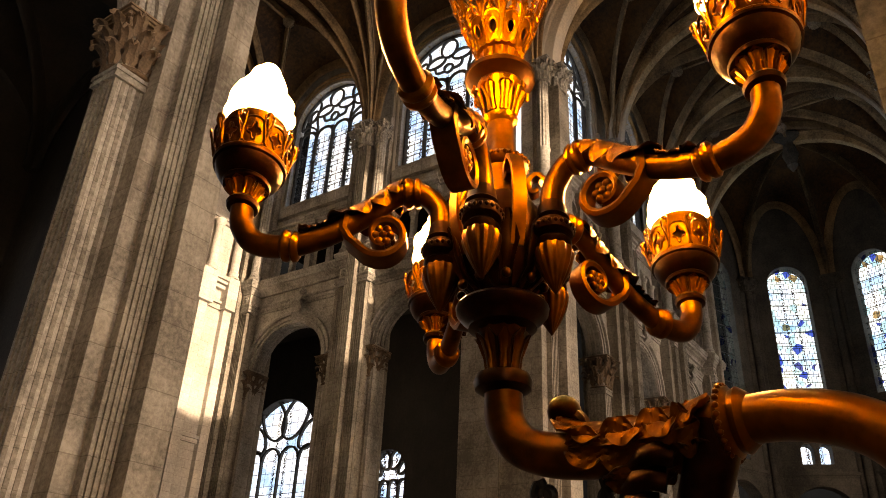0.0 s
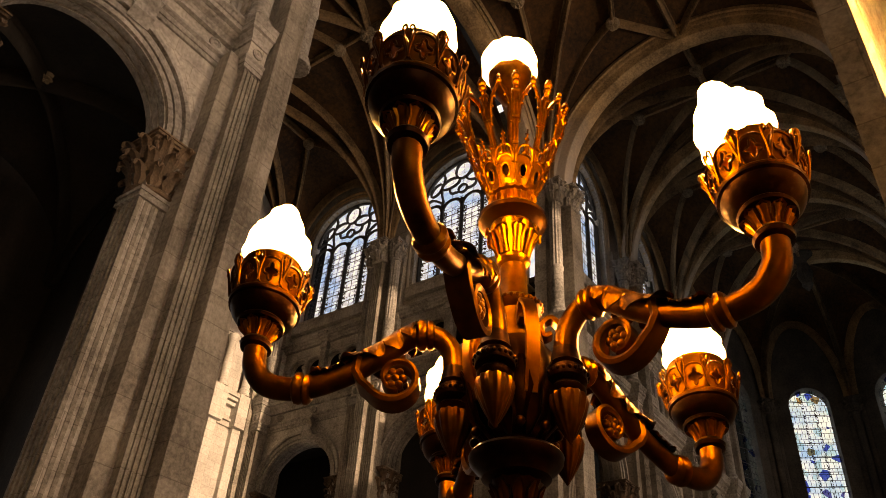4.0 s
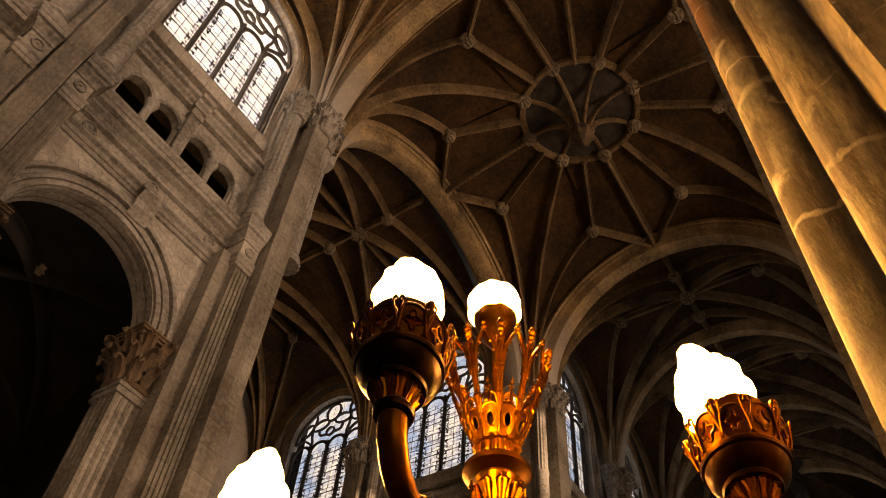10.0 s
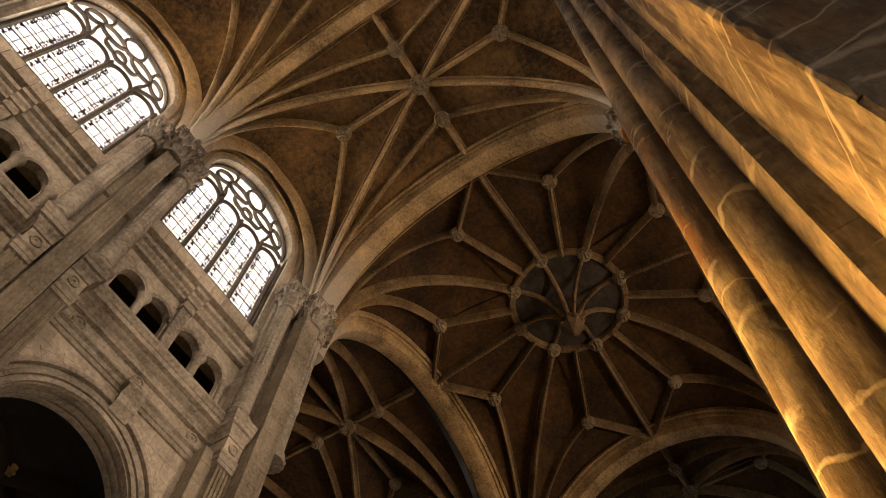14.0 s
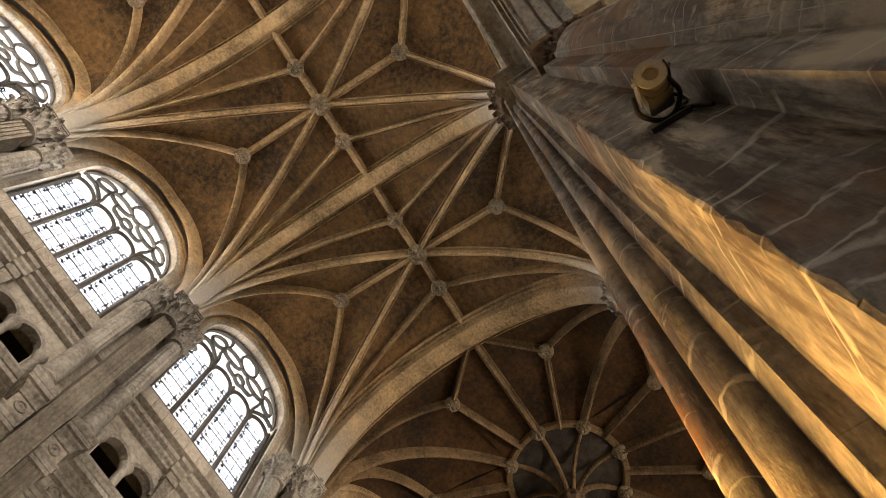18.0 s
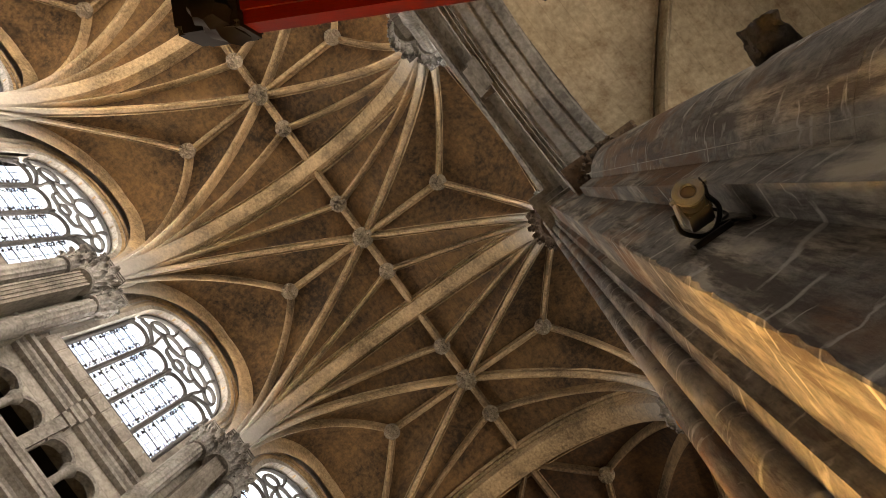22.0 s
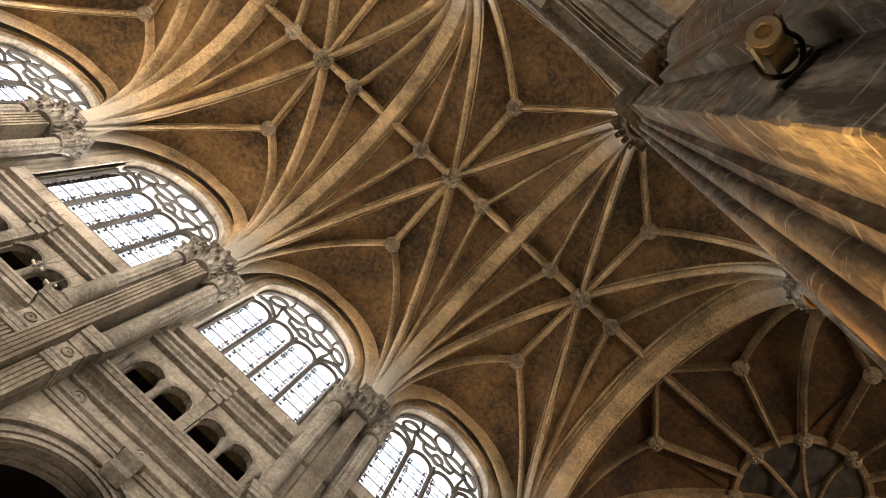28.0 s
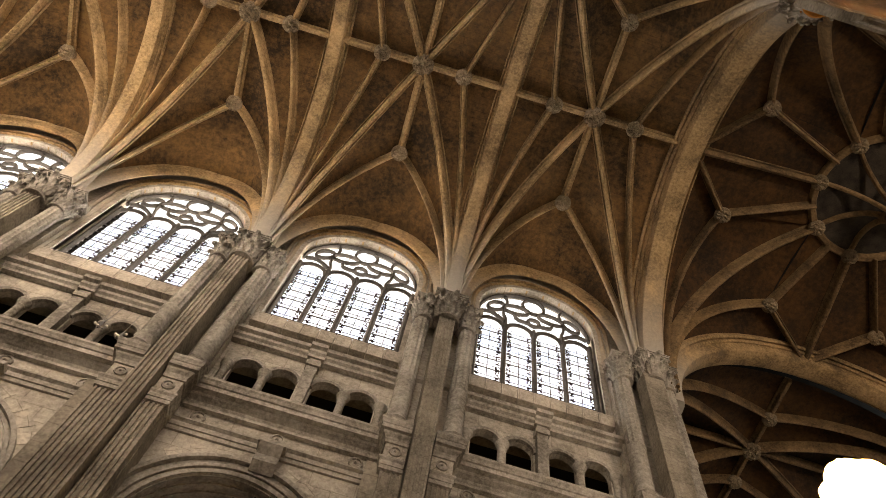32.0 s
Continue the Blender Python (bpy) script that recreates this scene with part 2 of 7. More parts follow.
def plain(name, colour, rough=0.6, metallic=0.0, gloss=0.5):
    m, n, l, b = material(name)
    no = n.new("ShaderNodeTexNoise"); no.inputs["Scale"].default_value = 18.0; no.inputs["Detail"].default_value = 5
    hs = n.new("ShaderNodeHueSaturation"); hs.inputs["Color"].default_value = (*colour, 1)
    mr = n.new("ShaderNodeMapRange"); mr.inputs[3].default_value, mr.inputs[4].default_value = 0.7, 1.3
    l.new(no.outputs[0], mr.inputs[0]); l.new(mr.outputs[0], hs.inputs["Value"]); l.new(hs.outputs[0], b.inputs["Base Color"])
    b.inputs["Roughness"].default_value, b.inputs["Metallic"].default_value = rough, metallic
    b.inputs["Specular IOR Level"].default_value = gloss
    return m


def leaded(name, tint, stained=0.0, cell=0.16, lead=0.012, pale=(0.9, 0.95, 1.0), border=True):
    """Leaded glass: clear quarries between dark leads, with painted borders or coloured pieces."""
    m, n, l, b = material(name)
    n.remove(b)
    tc = n.new("ShaderNodeTexCoord")
    sep = n.new("ShaderNodeSeparateXYZ"); com = n.new("ShaderNodeCombineXYZ")
    l.new(tc.outputs["Object"], sep.inputs[0]); l.new(sep.outputs[0], com.inputs[0]); l.new(sep.outputs[2], com.inputs[1])
    br = n.new("ShaderNodeTexBrick"); br.inputs["Scale"].default_value = 1.0
    br.inputs["Brick Width"].default_value, br.inputs["Row Height"].default_value = cell, cell * 1.35
    br.inputs["Mortar Size"].default_value = lead; br.offset = 0.5 if stained else 0.0
    l.new(com.outputs[0], br.inputs["Vector"])
    vo = n.new("ShaderNodeTexVoronoi"); vo.inputs["Scale"].default_value = 2.1 if stained else 5.0
    l.new(com.outputs[0], vo.inputs["Vector"])
    cr = n.new("ShaderNodeValToRGB"); cr.color_ramp.interpolation = "CONSTANT"
    sepc = n.new("ShaderNodeSeparateColor"); l.new(vo.outputs["Color"], sepc.inputs[0]); l.new(sepc.outputs[0], cr.inputs[0])
    e = cr.color_ramp.elements
    if stained:
        cols = [(0.0, (0.03, 0.08, 0.42)), (0.10, pale), (0.55, (0.50, 0.74, 0.80)), (0.72, (0.78, 0.88, 0.88)), (0.95, (0.10, 0.10, 0.30)), (0.98, (0.35, 0.22, 0.10))]
    else:
        cols = [(0.0, tuple(c * 0.86 for c in pale)), (0.3, pale), (0.8, tuple(c * 0.93 for c in pale))]
    e[0].position, e[0].color = cols[0][0], (*cols[0][1], 1)
    e[1].position, e[1].color = cols[1][0], (*cols[1][1], 1)
    for p, c in cols[2:]:
        k = e.new(p); k.color = (*c, 1)
    tr = n.new("ShaderNodeBsdfTransparent")
    tm = n.new("ShaderNodeMixRGB"); tm.blend_type = "MULTIPLY"; tm.inputs[0].default_value = 1.0; tm.inputs[2].default_value = (*tint, 1)
    l.new(cr.outputs[0], tm.inputs[1])
    # painted border strips along both sides of a light
    ab = n.new("ShaderNodeMath"); ab.operation = "ABSOLUTE"; l.new(sep.outputs[0], ab.inputs[0])
    g1 = n.new("ShaderNodeMath"); g1.operation = "GREATER_THAN"; g1.inputs[1].default_value = 0.30; l.new(ab.outputs[0], g1.inputs[0])
    g2 = n.new("ShaderNodeMath"); g2.operation = "LESS_THAN"; g2.inputs[1].default_value = 0.46; l.new(ab.outputs[0], g2.inputs[0])
    pv = n.new("ShaderNodeTexVoronoi"); pv.inputs["Scale"].default_value = 12.0; l.new(com.outputs[0], pv.inputs["Vector"])
    pt = n.new("ShaderNodeMath"); pt.operation = "LESS_THAN"; pt.inputs[1].default_value = 0.52; l.new(pv.outputs["Distance"], pt.inputs[0])
    q1 = n.new("ShaderNodeMath"); q1.operation = "MULTIPLY"; l.new(g1.outputs[0], q1.inputs[0]); l.new(g2.outputs[0], q1.inputs[1])
    q2 = n.new("ShaderNodeMath"); q2.operation = "MULTIPLY"; l.new(q1.outputs[0], q2.inputs[0]); l.new(pt.outputs[0], q2.inputs[1])
    bm_ = n.new("ShaderNodeMixRGB"); bm_.inputs[2].default_value = (0.03, 0.035, 0.05, 1)
    if border:
        l.new(q2.outputs[0], bm_.inputs[0])
    else:
        bm_.inputs[0].default_value = 0.0
    l.new(tm.outputs[0], bm_.inputs[1]); l.new(bm_.outputs[0], tr.inputs[0])
    df = n.new("ShaderNodeBsdfDiffuse"); df.inputs[0].default_value = (0.03, 0.03, 0.03, 1)
    gl = n.new("ShaderNodeBsdfGlossy"); gl.inputs["Roughness"].default_value = 0.15
    m1 = n.new("ShaderNodeMixShader"); m1.inputs[0].default_value = 0.05
    l.new(tr.outputs[0], m1.inputs[1]); l.new(gl.outputs[0], m1.inputs[2])
    m2 = n.new("ShaderNodeMixShader"); l.new(br.outputs["Fac"], m2.inputs[0]); l.new(m1.outputs[0], m2.inputs[1]); l.new(df.outputs[0], m2.inputs[2])
    l.new(m2.outputs[0], n["Material Output"].inputs[0])
    return m


WALL = stone("ashlar_limestone", (0.22, 0.207, 0.186), (0.58, 0.55, 0.50), joints=(1.15, 0.52, "xz"), stain=0.4, mortar=0.6)
CARVED = stone("carved_limestone", (0.12, 0.112, 0.100), (0.43, 0.412, 0.38), stain=0.45, bump=0.5)
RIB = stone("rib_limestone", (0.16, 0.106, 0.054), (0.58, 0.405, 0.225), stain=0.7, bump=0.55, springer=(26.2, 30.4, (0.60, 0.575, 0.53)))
WEB = stone("vault_web_limestone", (0.024, 0.0125, 0.0046), (0.225, 0.126, 0.049), joints=(1.3, 0.30, "xy"), scale=0.55, stain=0.9, bump=0.6, mortar=0.3, stain_col=(0.035, 0.020, 0.010))
# shaded copies of web and rib stone, for vaults that get less light
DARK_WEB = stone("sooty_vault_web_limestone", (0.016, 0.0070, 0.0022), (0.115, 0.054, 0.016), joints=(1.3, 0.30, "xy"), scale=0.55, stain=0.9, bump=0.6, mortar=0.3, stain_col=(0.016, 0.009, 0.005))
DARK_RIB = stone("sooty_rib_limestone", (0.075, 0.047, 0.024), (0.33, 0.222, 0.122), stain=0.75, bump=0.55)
# darker wall stone: the apse's lack of light is put into the colour
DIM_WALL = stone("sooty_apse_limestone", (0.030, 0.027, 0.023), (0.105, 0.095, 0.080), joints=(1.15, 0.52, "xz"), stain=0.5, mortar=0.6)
AISLE = stone("aisle_vault_plaster", (0.26, 0.20, 0.125), (0.52, 0.425, 0.285), joints=(1.6, 0.34, "xy"), stain=0.8, stain_col=(0.16, 0.085, 0.035), mortar=0.22)
PIER = pier_stone("weathered_pier_limestone")
# paler than the other walls: part of the sun's brightness is in this colour
PALE = stone("pale_cleaned_limestone", (0.42, 0.40, 0.37), (0.68, 0.655, 0.61), joints=(0.95, 0.42, "xz"), stain=0.25, mortar=0.5)
COURSED = stone("coursed_pier_limestone", (0.12, 0.109, 0.093), (0.37, 0.342, 0.295), joints=(2.6, 0.66, "xz"), stain=0.85, bump=0.5, mortar=0.6, streak=0.10, stain_col=(0.075, 0.055, 0.038))
# near-black: the shade of passages and chapels is put into this colour
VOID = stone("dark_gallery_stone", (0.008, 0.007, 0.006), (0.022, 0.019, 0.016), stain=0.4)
PAVING = stone("floor_paving", (0.07, 0.062, 0.055), (0.14, 0.125, 0.11), joints=(0.6, 0.6, "xy"), stain=0.3)
MULLION = stone("grey_tracery_stone", (0.036, 0.036, 0.038), (0.085, 0.084, 0.084), stain=0.3)
GILT = metal("gilt_bronze", (0.285, 0.094, 0.010), (0.035, 0.009, 0.002), rough=0.25, wear=0.85)
ARM_GILT = metal("brown_gilt_bronze", (0.140, 0.045, 0.0062), (0.012, 0.0038, 0.0012), rough=0.31, wear=0.95)
URN_GILT = metal("tarnished_gilt_bronze", (0.070, 0.022, 0.0045), (0.010, 0.0035, 0.0015), rough=0.30, wear=0.95)
BRONZE = metal("dark_patinated_bronze", (0.034, 0.012, 0.005), (0.006, 0.0025, 0.0015), rough=0.30)
IRON = plain("black_iron", (0.012, 0.011, 0.01), 0.5, 0.6)
LEAD = plain("lead_bars", (0.03, 0.03, 0.032), 0.6, 0.3)
REDWOOD = plain("red_stained_wood", (0.055, 0.0035, 0.002), 0.6, 0.0, 0.05)
BLACKWOOD = plain("black_carved_wood", (0.003, 0.002, 0.0015), 0.6, 0.0, 0.08)
ENAMEL = plain("beige_enamel", (0.050, 0.047, 0.043), 0.5, 0.0, 0.3)
ENAMEL_PALE = plain("worn_pale_enamel", (0.17, 0.175, 0.18), 0.45, 0.0, 0.3)
CRYSTAL = plain("cut_crystal", (0.78, 0.76, 0.72), 0.15)
LENS = plain("dusty_lens", (0.16, 0.14, 0.11), 0.2)
BOSS = stone("pale_carved_boss", (0.13, 0.10, 0.066), (0.46, 0.37, 0.265), scale=3.0, stain=0.75, bump=0.6)
BROWN = stone("brown_carved_stone", (0.050, 0.033, 0.021), (0.19, 0.130, 0.085), scale=2.0, stain=0.5, bump=0.5)
SOOT_SHADE = stone("sooty_carved_stone", (0.012, 0.010, 0.009), (0.085, 0.072, 0.06), scale=3.0, stain=0.4, bump=0.8)
GLASS = leaded("clear_leaded_glass", (0.97, 0.98, 1.0), 0.0, 0.50, 0.012)
CLEAR = leaded("plain_leaded_glass", (0.97, 0.98, 1.0), 0.0, 0.62, 0.008, border=False)
STAINED = leaded("stained_glass", (0.92, 1.0, 1.0), 1.0, 0.30, 0.016)


def glow(name, colour, strength):
    m, n, l, b = material(name)
    b.inputs["Base Color"].default_value = (0.9, 0.88, 0.8, 1)
    b.inputs["Emission Color"].default_value = (*colour, 1)
    b.inputs["Emission Strength"].default_value = strength
    b.inputs["Roughness"].default_value = 0.4
    return m


GLOBE = glow("lit_frosted_globe", (1.0, 0.59, 0.19), 215.0)


# ---- mesh tools ----
def mesh_of(name, bm, mat, smooth=False):
    bmesh.ops.recalc_face_normals(bm, faces=bm.faces)
    me = bpy.data.meshes.new(name)
    bm.to_mesh(me)
    bm.free()
    me.materials.append(mat)
    if smooth:
        me.shade_smooth()
        me.set_sharp_from_angle(angle=radians(42))
    return me


def part(name, bm, mat, parent=None, label="", smooth=False, kind=""):
    ob = new(name, mesh_of(name, bm, mat, smooth))
    if parent is not None:
        ob.parent = parent
    return tagged(ob, label=label, kind=kind)


def twin(name, me, parent, m=None, label=""):
    """One more piece on mesh data that exists already."""
    ob = new(name, me)
    ob.parent = parent
    if m is not None:
        ob.matrix_basis = m
    return tagged(ob, label=label)


def thing(name, label, category, group="", kind="", m=None):
    ob = new(name)
    if m is not None:
        ob.matrix_basis = m
    return tagged(ob, label, category, group, kind)


def box(bm, x0, x1, y0, y1, z0, z1):
    v = [bm.verts.new((x, y, z)) for z in (z0, z1) for y in (y0, y1) for x in (x0, x1)]
    for f in ((0, 2, 3, 1), (4, 5, 7, 6), (0, 1, 5, 4), (2, 6, 7, 3), (0, 4, 6, 2), (1, 3, 7, 5)):
        bm.faces.new([v[i] for i in f])


def lathe(bm, prof, seg=24, at=(0, 0, 0), axis=None, lobes=0, depth=0.0, a0=0.0, a1=360.0):
    """Turn a profile of (radius, height) round the upright through at; lobes flute it."""
    full = a1 - a0 >= 359.9
    n = seg if full else seg + 1
    rows = []
    for r, z in prof:
        row = []
        for i in range(n):
            a = radians(a0 + (a1 - a0) * i / seg)
            q = r * (1 + depth * math.cos(lobes * a)) if lobes else r
            p = Vector((q * math.cos(a), q * math.sin(a), z))
            if axis is not None:
                p = axis @ p
            row.append(bm.verts.new(p + Vector(at)))
        rows.append(row)
    for a, b in zip(rows, rows[1:]):
        for i in range(seg):
            j = (i + 1) % n
            bm.faces.new((a[i], a[j], b[j], b[i]))
    for row in (rows[0], rows[-1]):
        if full and len(row) > 2:
            bm.faces.new(row)


def sweep(bm, pts, prof, side=None, closed=False, scale=None):
    """Carry a closed profile of (across, inward) along points. side: the across direction, fixed; else it stays level."""
    rows, n = [], len(pts)
    pts = [Vector(p) for p in pts]
    for i, p in enumerate(pts):
        if closed:
            t = pts[(i + 1) % n] - pts[i - 1]
        else:
            t = pts[min(i + 1, n - 1)] - pts[max(i - 1, 0)]
        t.normalize()
        s = Vector(side) if side is not None else t.cross(Vector((0, 0, 1)))
        s = s - t * s.dot(t)
        if s.length < 1e-6:
            s = Vector((1, 0, 0))
        s.normalize()
        u = s.cross(t)
        k = scale[i] if scale else 1.0
        rows.append([bm.verts.new(p + s * (a * k) + u * (b * k)) for a, b in prof])
    m = len(prof)
    pairs = list(zip(rows, rows[1:])) + ([(rows[-1], rows[0])] if closed else [])
    for a, b in pairs:
        for i in range(m):
            j = (i + 1) % m
            bm.faces.new((a[i], a[j], b[j], b[i]))
    if not closed:
        bm.faces.new(rows[0]), bm.faces.new(rows[-1])


def tube(bm, pts, r, n=12, radii=None):
    """A round bar along points, with a steady frame."""
    pts = [Vector(p) for p in pts]
    k, s = len(pts), None
    rows = []
    for i, p in enumerate(pts):
        t = (pts[min(i + 1, k - 1)] - pts[max(i - 1, 0)]).normalized()
        if s is None:
            s = t.orthogonal()
        s = (s - t * s.dot(t)).normalized()
        u = t.cross(s)
        q = radii[i] if radii else r
        rows.append([bm.verts.new(p + s * (q * math.cos(2 * math.pi * j / n)) + u * (q * math.sin(2 * math.pi * j / n))) for j in range(n)])
    for a, b in zip(rows, rows[1:]):
        for i in range(n):
            bm.faces.new((a[i], a[(i + 1) % n], b[(i + 1) % n], b[i]))
    bm.faces.new(rows[0]), bm.faces.new(rows[-1])


def smooth_path(ctrl, n=8):
    """Catmull-Rom through the control points."""
    c = [Vector(p) for p in ctrl]
    c = [2 * c[0] - c[1]] + c + [2 * c[-1] - c[-2]]
    out = []
    for i in range(1, len(c) - 2):
        for j in range(n):
            t = j / n
            a, b, d, e = c[i - 1], c[i], c[i + 1], c[i + 2]
            out.append(0.5 * ((2 * b) + (d - a) * t + (2 * a - 5 * b + 4 * d - e) * t * t + (3 * b - a - 3 * d + e) * t ** 3))
    out.append(c[-2])
    return out


def arc(cx, cz, r, a0, a1, n, y=0.0):
    return [Vector((cx + r * math.cos(radians(a0 + (a1 - a0) * i / n)), y, cz + r * math.sin(radians(a0 + (a1 - a0) * i / n)))) for i in range(n + 1)]


def arch_panel(bm, x0, x1, z0, z1, cx, hw, zb, zs, y0, y1, n=14, rise=None):
    """A wall panel from y0 to y1 with a round-headed opening: half width hw, foot zb, springing zs."""
    rise = rise or hw
    top = [(cx + hw * math.cos(math.pi * (1 - i / n)), zs + rise * math.sin(math.pi * (1 - i / n))) for i in range(n + 1)]
    for y in (y0, y1):
        v = lambda x, z: bm.verts.new((x, y, z))
        bm.faces.new((v(x0, z0), v(cx - hw, z0), v(cx - hw, zs), v(x0, zs)))
        bm.faces.new((v(cx + hw, z0), v(x1, z0), v(x1, zs), v(cx + hw, zs)))
        if zb > z0:
            bm.faces.new((v(cx - hw, z0), v(cx + hw, z0), v(cx + hw, zb), v(cx - hw, zb)))
        bm.faces.new((v(x0, zs), v(cx - hw, zs), v(cx - hw, z1), v(x0, z1)))
        bm.faces.new((v(cx + hw, zs), v(x1, zs), v(x1, z1), v(cx + hw, z1)))
        for (xa, za), (xb, zb_) in zip(top, top[1:]):
            bm.faces.new((v(xa, za), v(xb, zb_), v(xb, z1), v(xa, z1)))
    edge = [(cx - hw, zb)] + top + [(cx + hw, zb)]
    loop = edge + ([edge[0]] if zb > z0 else [])
    for (xa, za), (xb, zb_) in zip(loop, loop[1:]):
        bm.faces.new([bm.verts.new(p) for p in ((xa, y0, za), (xb, y0, zb_), (xb, y1, zb_), (xa, y1, za))])
    for xa in (x0, x1):
        bm.faces.new([bm.verts.new(p) for p in ((xa, y0, z0), (xa, y1, z0), (xa, y1, z1), (xa, y0, z1))])


def capital_leaf(bm, r, h, k, leaves, at=(0, 0, 0), a=0.0):
    """One curling lobed leaf of a capital's row k, turned to the angle a."""
    x, y, z = at
    shape = ((0.02, 0.0, 0.30), (0.08, 0.30, 0.42), (0.14, 0.58, 0.44), (0.30, 0.84, 0.40), (0.56, 0.98, 0.32), (0.70, 0.86, 0.22), (0.66, 0.68, 0.06))
    zb, hh = z + h * (0.06 + 0.25 * k), h * 0.36
    ca, sa = math.cos(a), math.sin(a)
    t, out = Vector((-sa, ca, 0)), Vector((ca, sa, 0))
    rows = []
    for s, (dr, dz, w) in enumerate(shape):
        rr = r * (1.0 + 0.10 * k + dr)
        w = r * w * (1.0 if s % 2 else 0.72) * 8.0 / leaves
        c = Vector((x, y, zb + hh * dz)) + out * rr
        rows.append([bm.verts.new(p) for p in (c - t * w - out * r * 0.10, c - t * w * 0.5 + out * r * 0.03, c - out * r * 0.03, c + t * w * 0.5 + out * r * 0.03, c + t * w - out * r * 0.10)])
    for p, q in zip(rows, rows[1:]):
        for j in range(4):
            bm.faces.new((p[j], p[j + 1], q[j + 1], q[j]))


def capital_volute(bm, r, h, at=(0, 0, 0), a=0.0):
    x, y, z = at
    ca, sa = math.cos(a), math.sin(a)
    pts = []
    for j in range(15):
        th = j / 14 * 2.25 * math.pi
        rad = r * 0.34 * (1 - j / 18)
        pts.append(Vector((x + ca * (r * 1.5 + rad * math.cos(th)), y + sa * (r * 1.5 + rad * math.cos(th)), z + h * 0.78 + rad * math.sin(th))))
    tube(bm, pts, r * 0.10, 6)


def capital_bell(bm, r, h, seg, at):
    lathe(bm, [(r, -0.02 * h), (r * 1.10, h * 0.02), (r * 1.0, h * 0.06), (r * 0.76, h * 0.09), (r * 0.74, h * 0.55), (r * 0.86, h * 0.78), (r * 1.15, h * 0.90)], seg, at)


def capital_abacus(bm, r, h, at):
    x, y, z = at
    for s, a, b in ((1.22, 0.88, 0.92), (1.34, 0.92, 0.97), (1.42, 0.97, 1.0)):
        box(bm, x - r * s, x + r * s, y - r * s, y + r * s, z + h * a, z + h * b)


def capital(parent, name, mat, label, r, h, seg, at, leaves=8, square=True):
    """Leafy capital: a bell that carries three rings of leaves, corner volutes and a small moulded abacus."""
    bm = bmesh.new()
    capital_bell(bm, r, h, seg, at)
    bell = part(name, bm, mat, parent, label, True)
    go = Matrix.Translation(at)
    for k in range(3):
        bm = bmesh.new()
        capital_leaf(bm, r, h, k, leaves)
        me = mesh_of("leaf", bm, mat, True)
        for i in range(leaves):
            twin("leaf", me, bell, go @ Matrix.Rotation(2 * math.pi * (i + 0.5 * (k % 2)) / leaves, 4, "Z"))
    bm = bmesh.new()
    capital_volute(bm, r, h)
    me = mesh_of("volute", bm, mat, True)
    for i in range(4):
        twin("volute", me, bell, go @ Matrix.Rotation(math.pi / 4 + i * math.pi / 2, 4, "Z"))
    if square:
        bm = bmesh.new()
        capital_abacus(bm, r, h, at)
        part("abacus", bm, mat, bell)
    return bell


def capital_mesh(bm, r, h, seg=32, at=(0, 0, 0), rows_=3, leaves=8, square=True):
    """The same capital far off, in one piece."""
    capital_bell(bm, r, h, seg, at)
    for k in range(rows_):
        for i in range(leaves):
            capital_leaf(bm, r, h, k, leaves, at, 2 * math.pi * (i + 0.5 * (k % 2)) / leaves)
    for i in range(4):
        capital_volute(bm, r, h, at, math.pi / 4 + i * math.pi / 2)
    if square:
        capital_abacus(bm, r, h, at)


def moulding(bm, x0, x1, prof, y=0.0):
    """A run of moulding along x; profile of (how far it stands out, height)."""
    a = [bm.verts.new((x0, y - o, z)) for o, z in prof]
    b = [bm.verts.new((x1, y - o, z)) for o, z in prof]
    n = len(prof)
    for i in range(n):
        bm.faces.new((a[i], a[(i + 1) % n], b[(i + 1) % n], b[i]))
    bm.faces.new(a), bm.faces.new(b)


CORNICE = [(-0.05, 17.60), (0.08, 17.62), (0.08, 17.72), (0.13, 17.80), (0.26, 17.88), (0.30, 17.94), (0.44, 17.97), (0.44, 18.12), (0.48, 18.14), (0.52, 18.22), (0.56, 18.27), (0.56, 18.36), (-0.05, 18.40)]
ARCHITRAVE = [(-0.05, 16.60), (0.06, 16.61), (0.06, 16.74), (0.10, 16.75), (0.10, 16.90), (0.18, 16.96), (0.18, 17.02), (-0.05, 17.04)]
STRING = [(-0.3, 21.28), (-0.04, 21.30), (-0.02, 21.40), (0.06, 21.46), (0.08, 21.56), (0.20, 21.60), (0.22, 21.74), (0.16, 21.80), (-0.3, 21.84)]


# ---- the church: plan in metres ----
RIDGE_Y, RIDGE_Z, CAP_Z = 6.31, 33.0, 25.6
FACE_N, FACE_S = 13.5, -0.88
BAY = 7.2
PIER_X = [1.45 - BAY * k for k in (4, 3, 2, 1, 0)] + [8.65]
CROSS_X, CROSS_HX, CROSS_HY = 17.55, 8.3, 7.6
TRANSEPT_X, TRANSEPT_BAY, TRANSEPT_Y0 = 25.8, 8.1, 15.1
CHOIR_X0 = 26.5


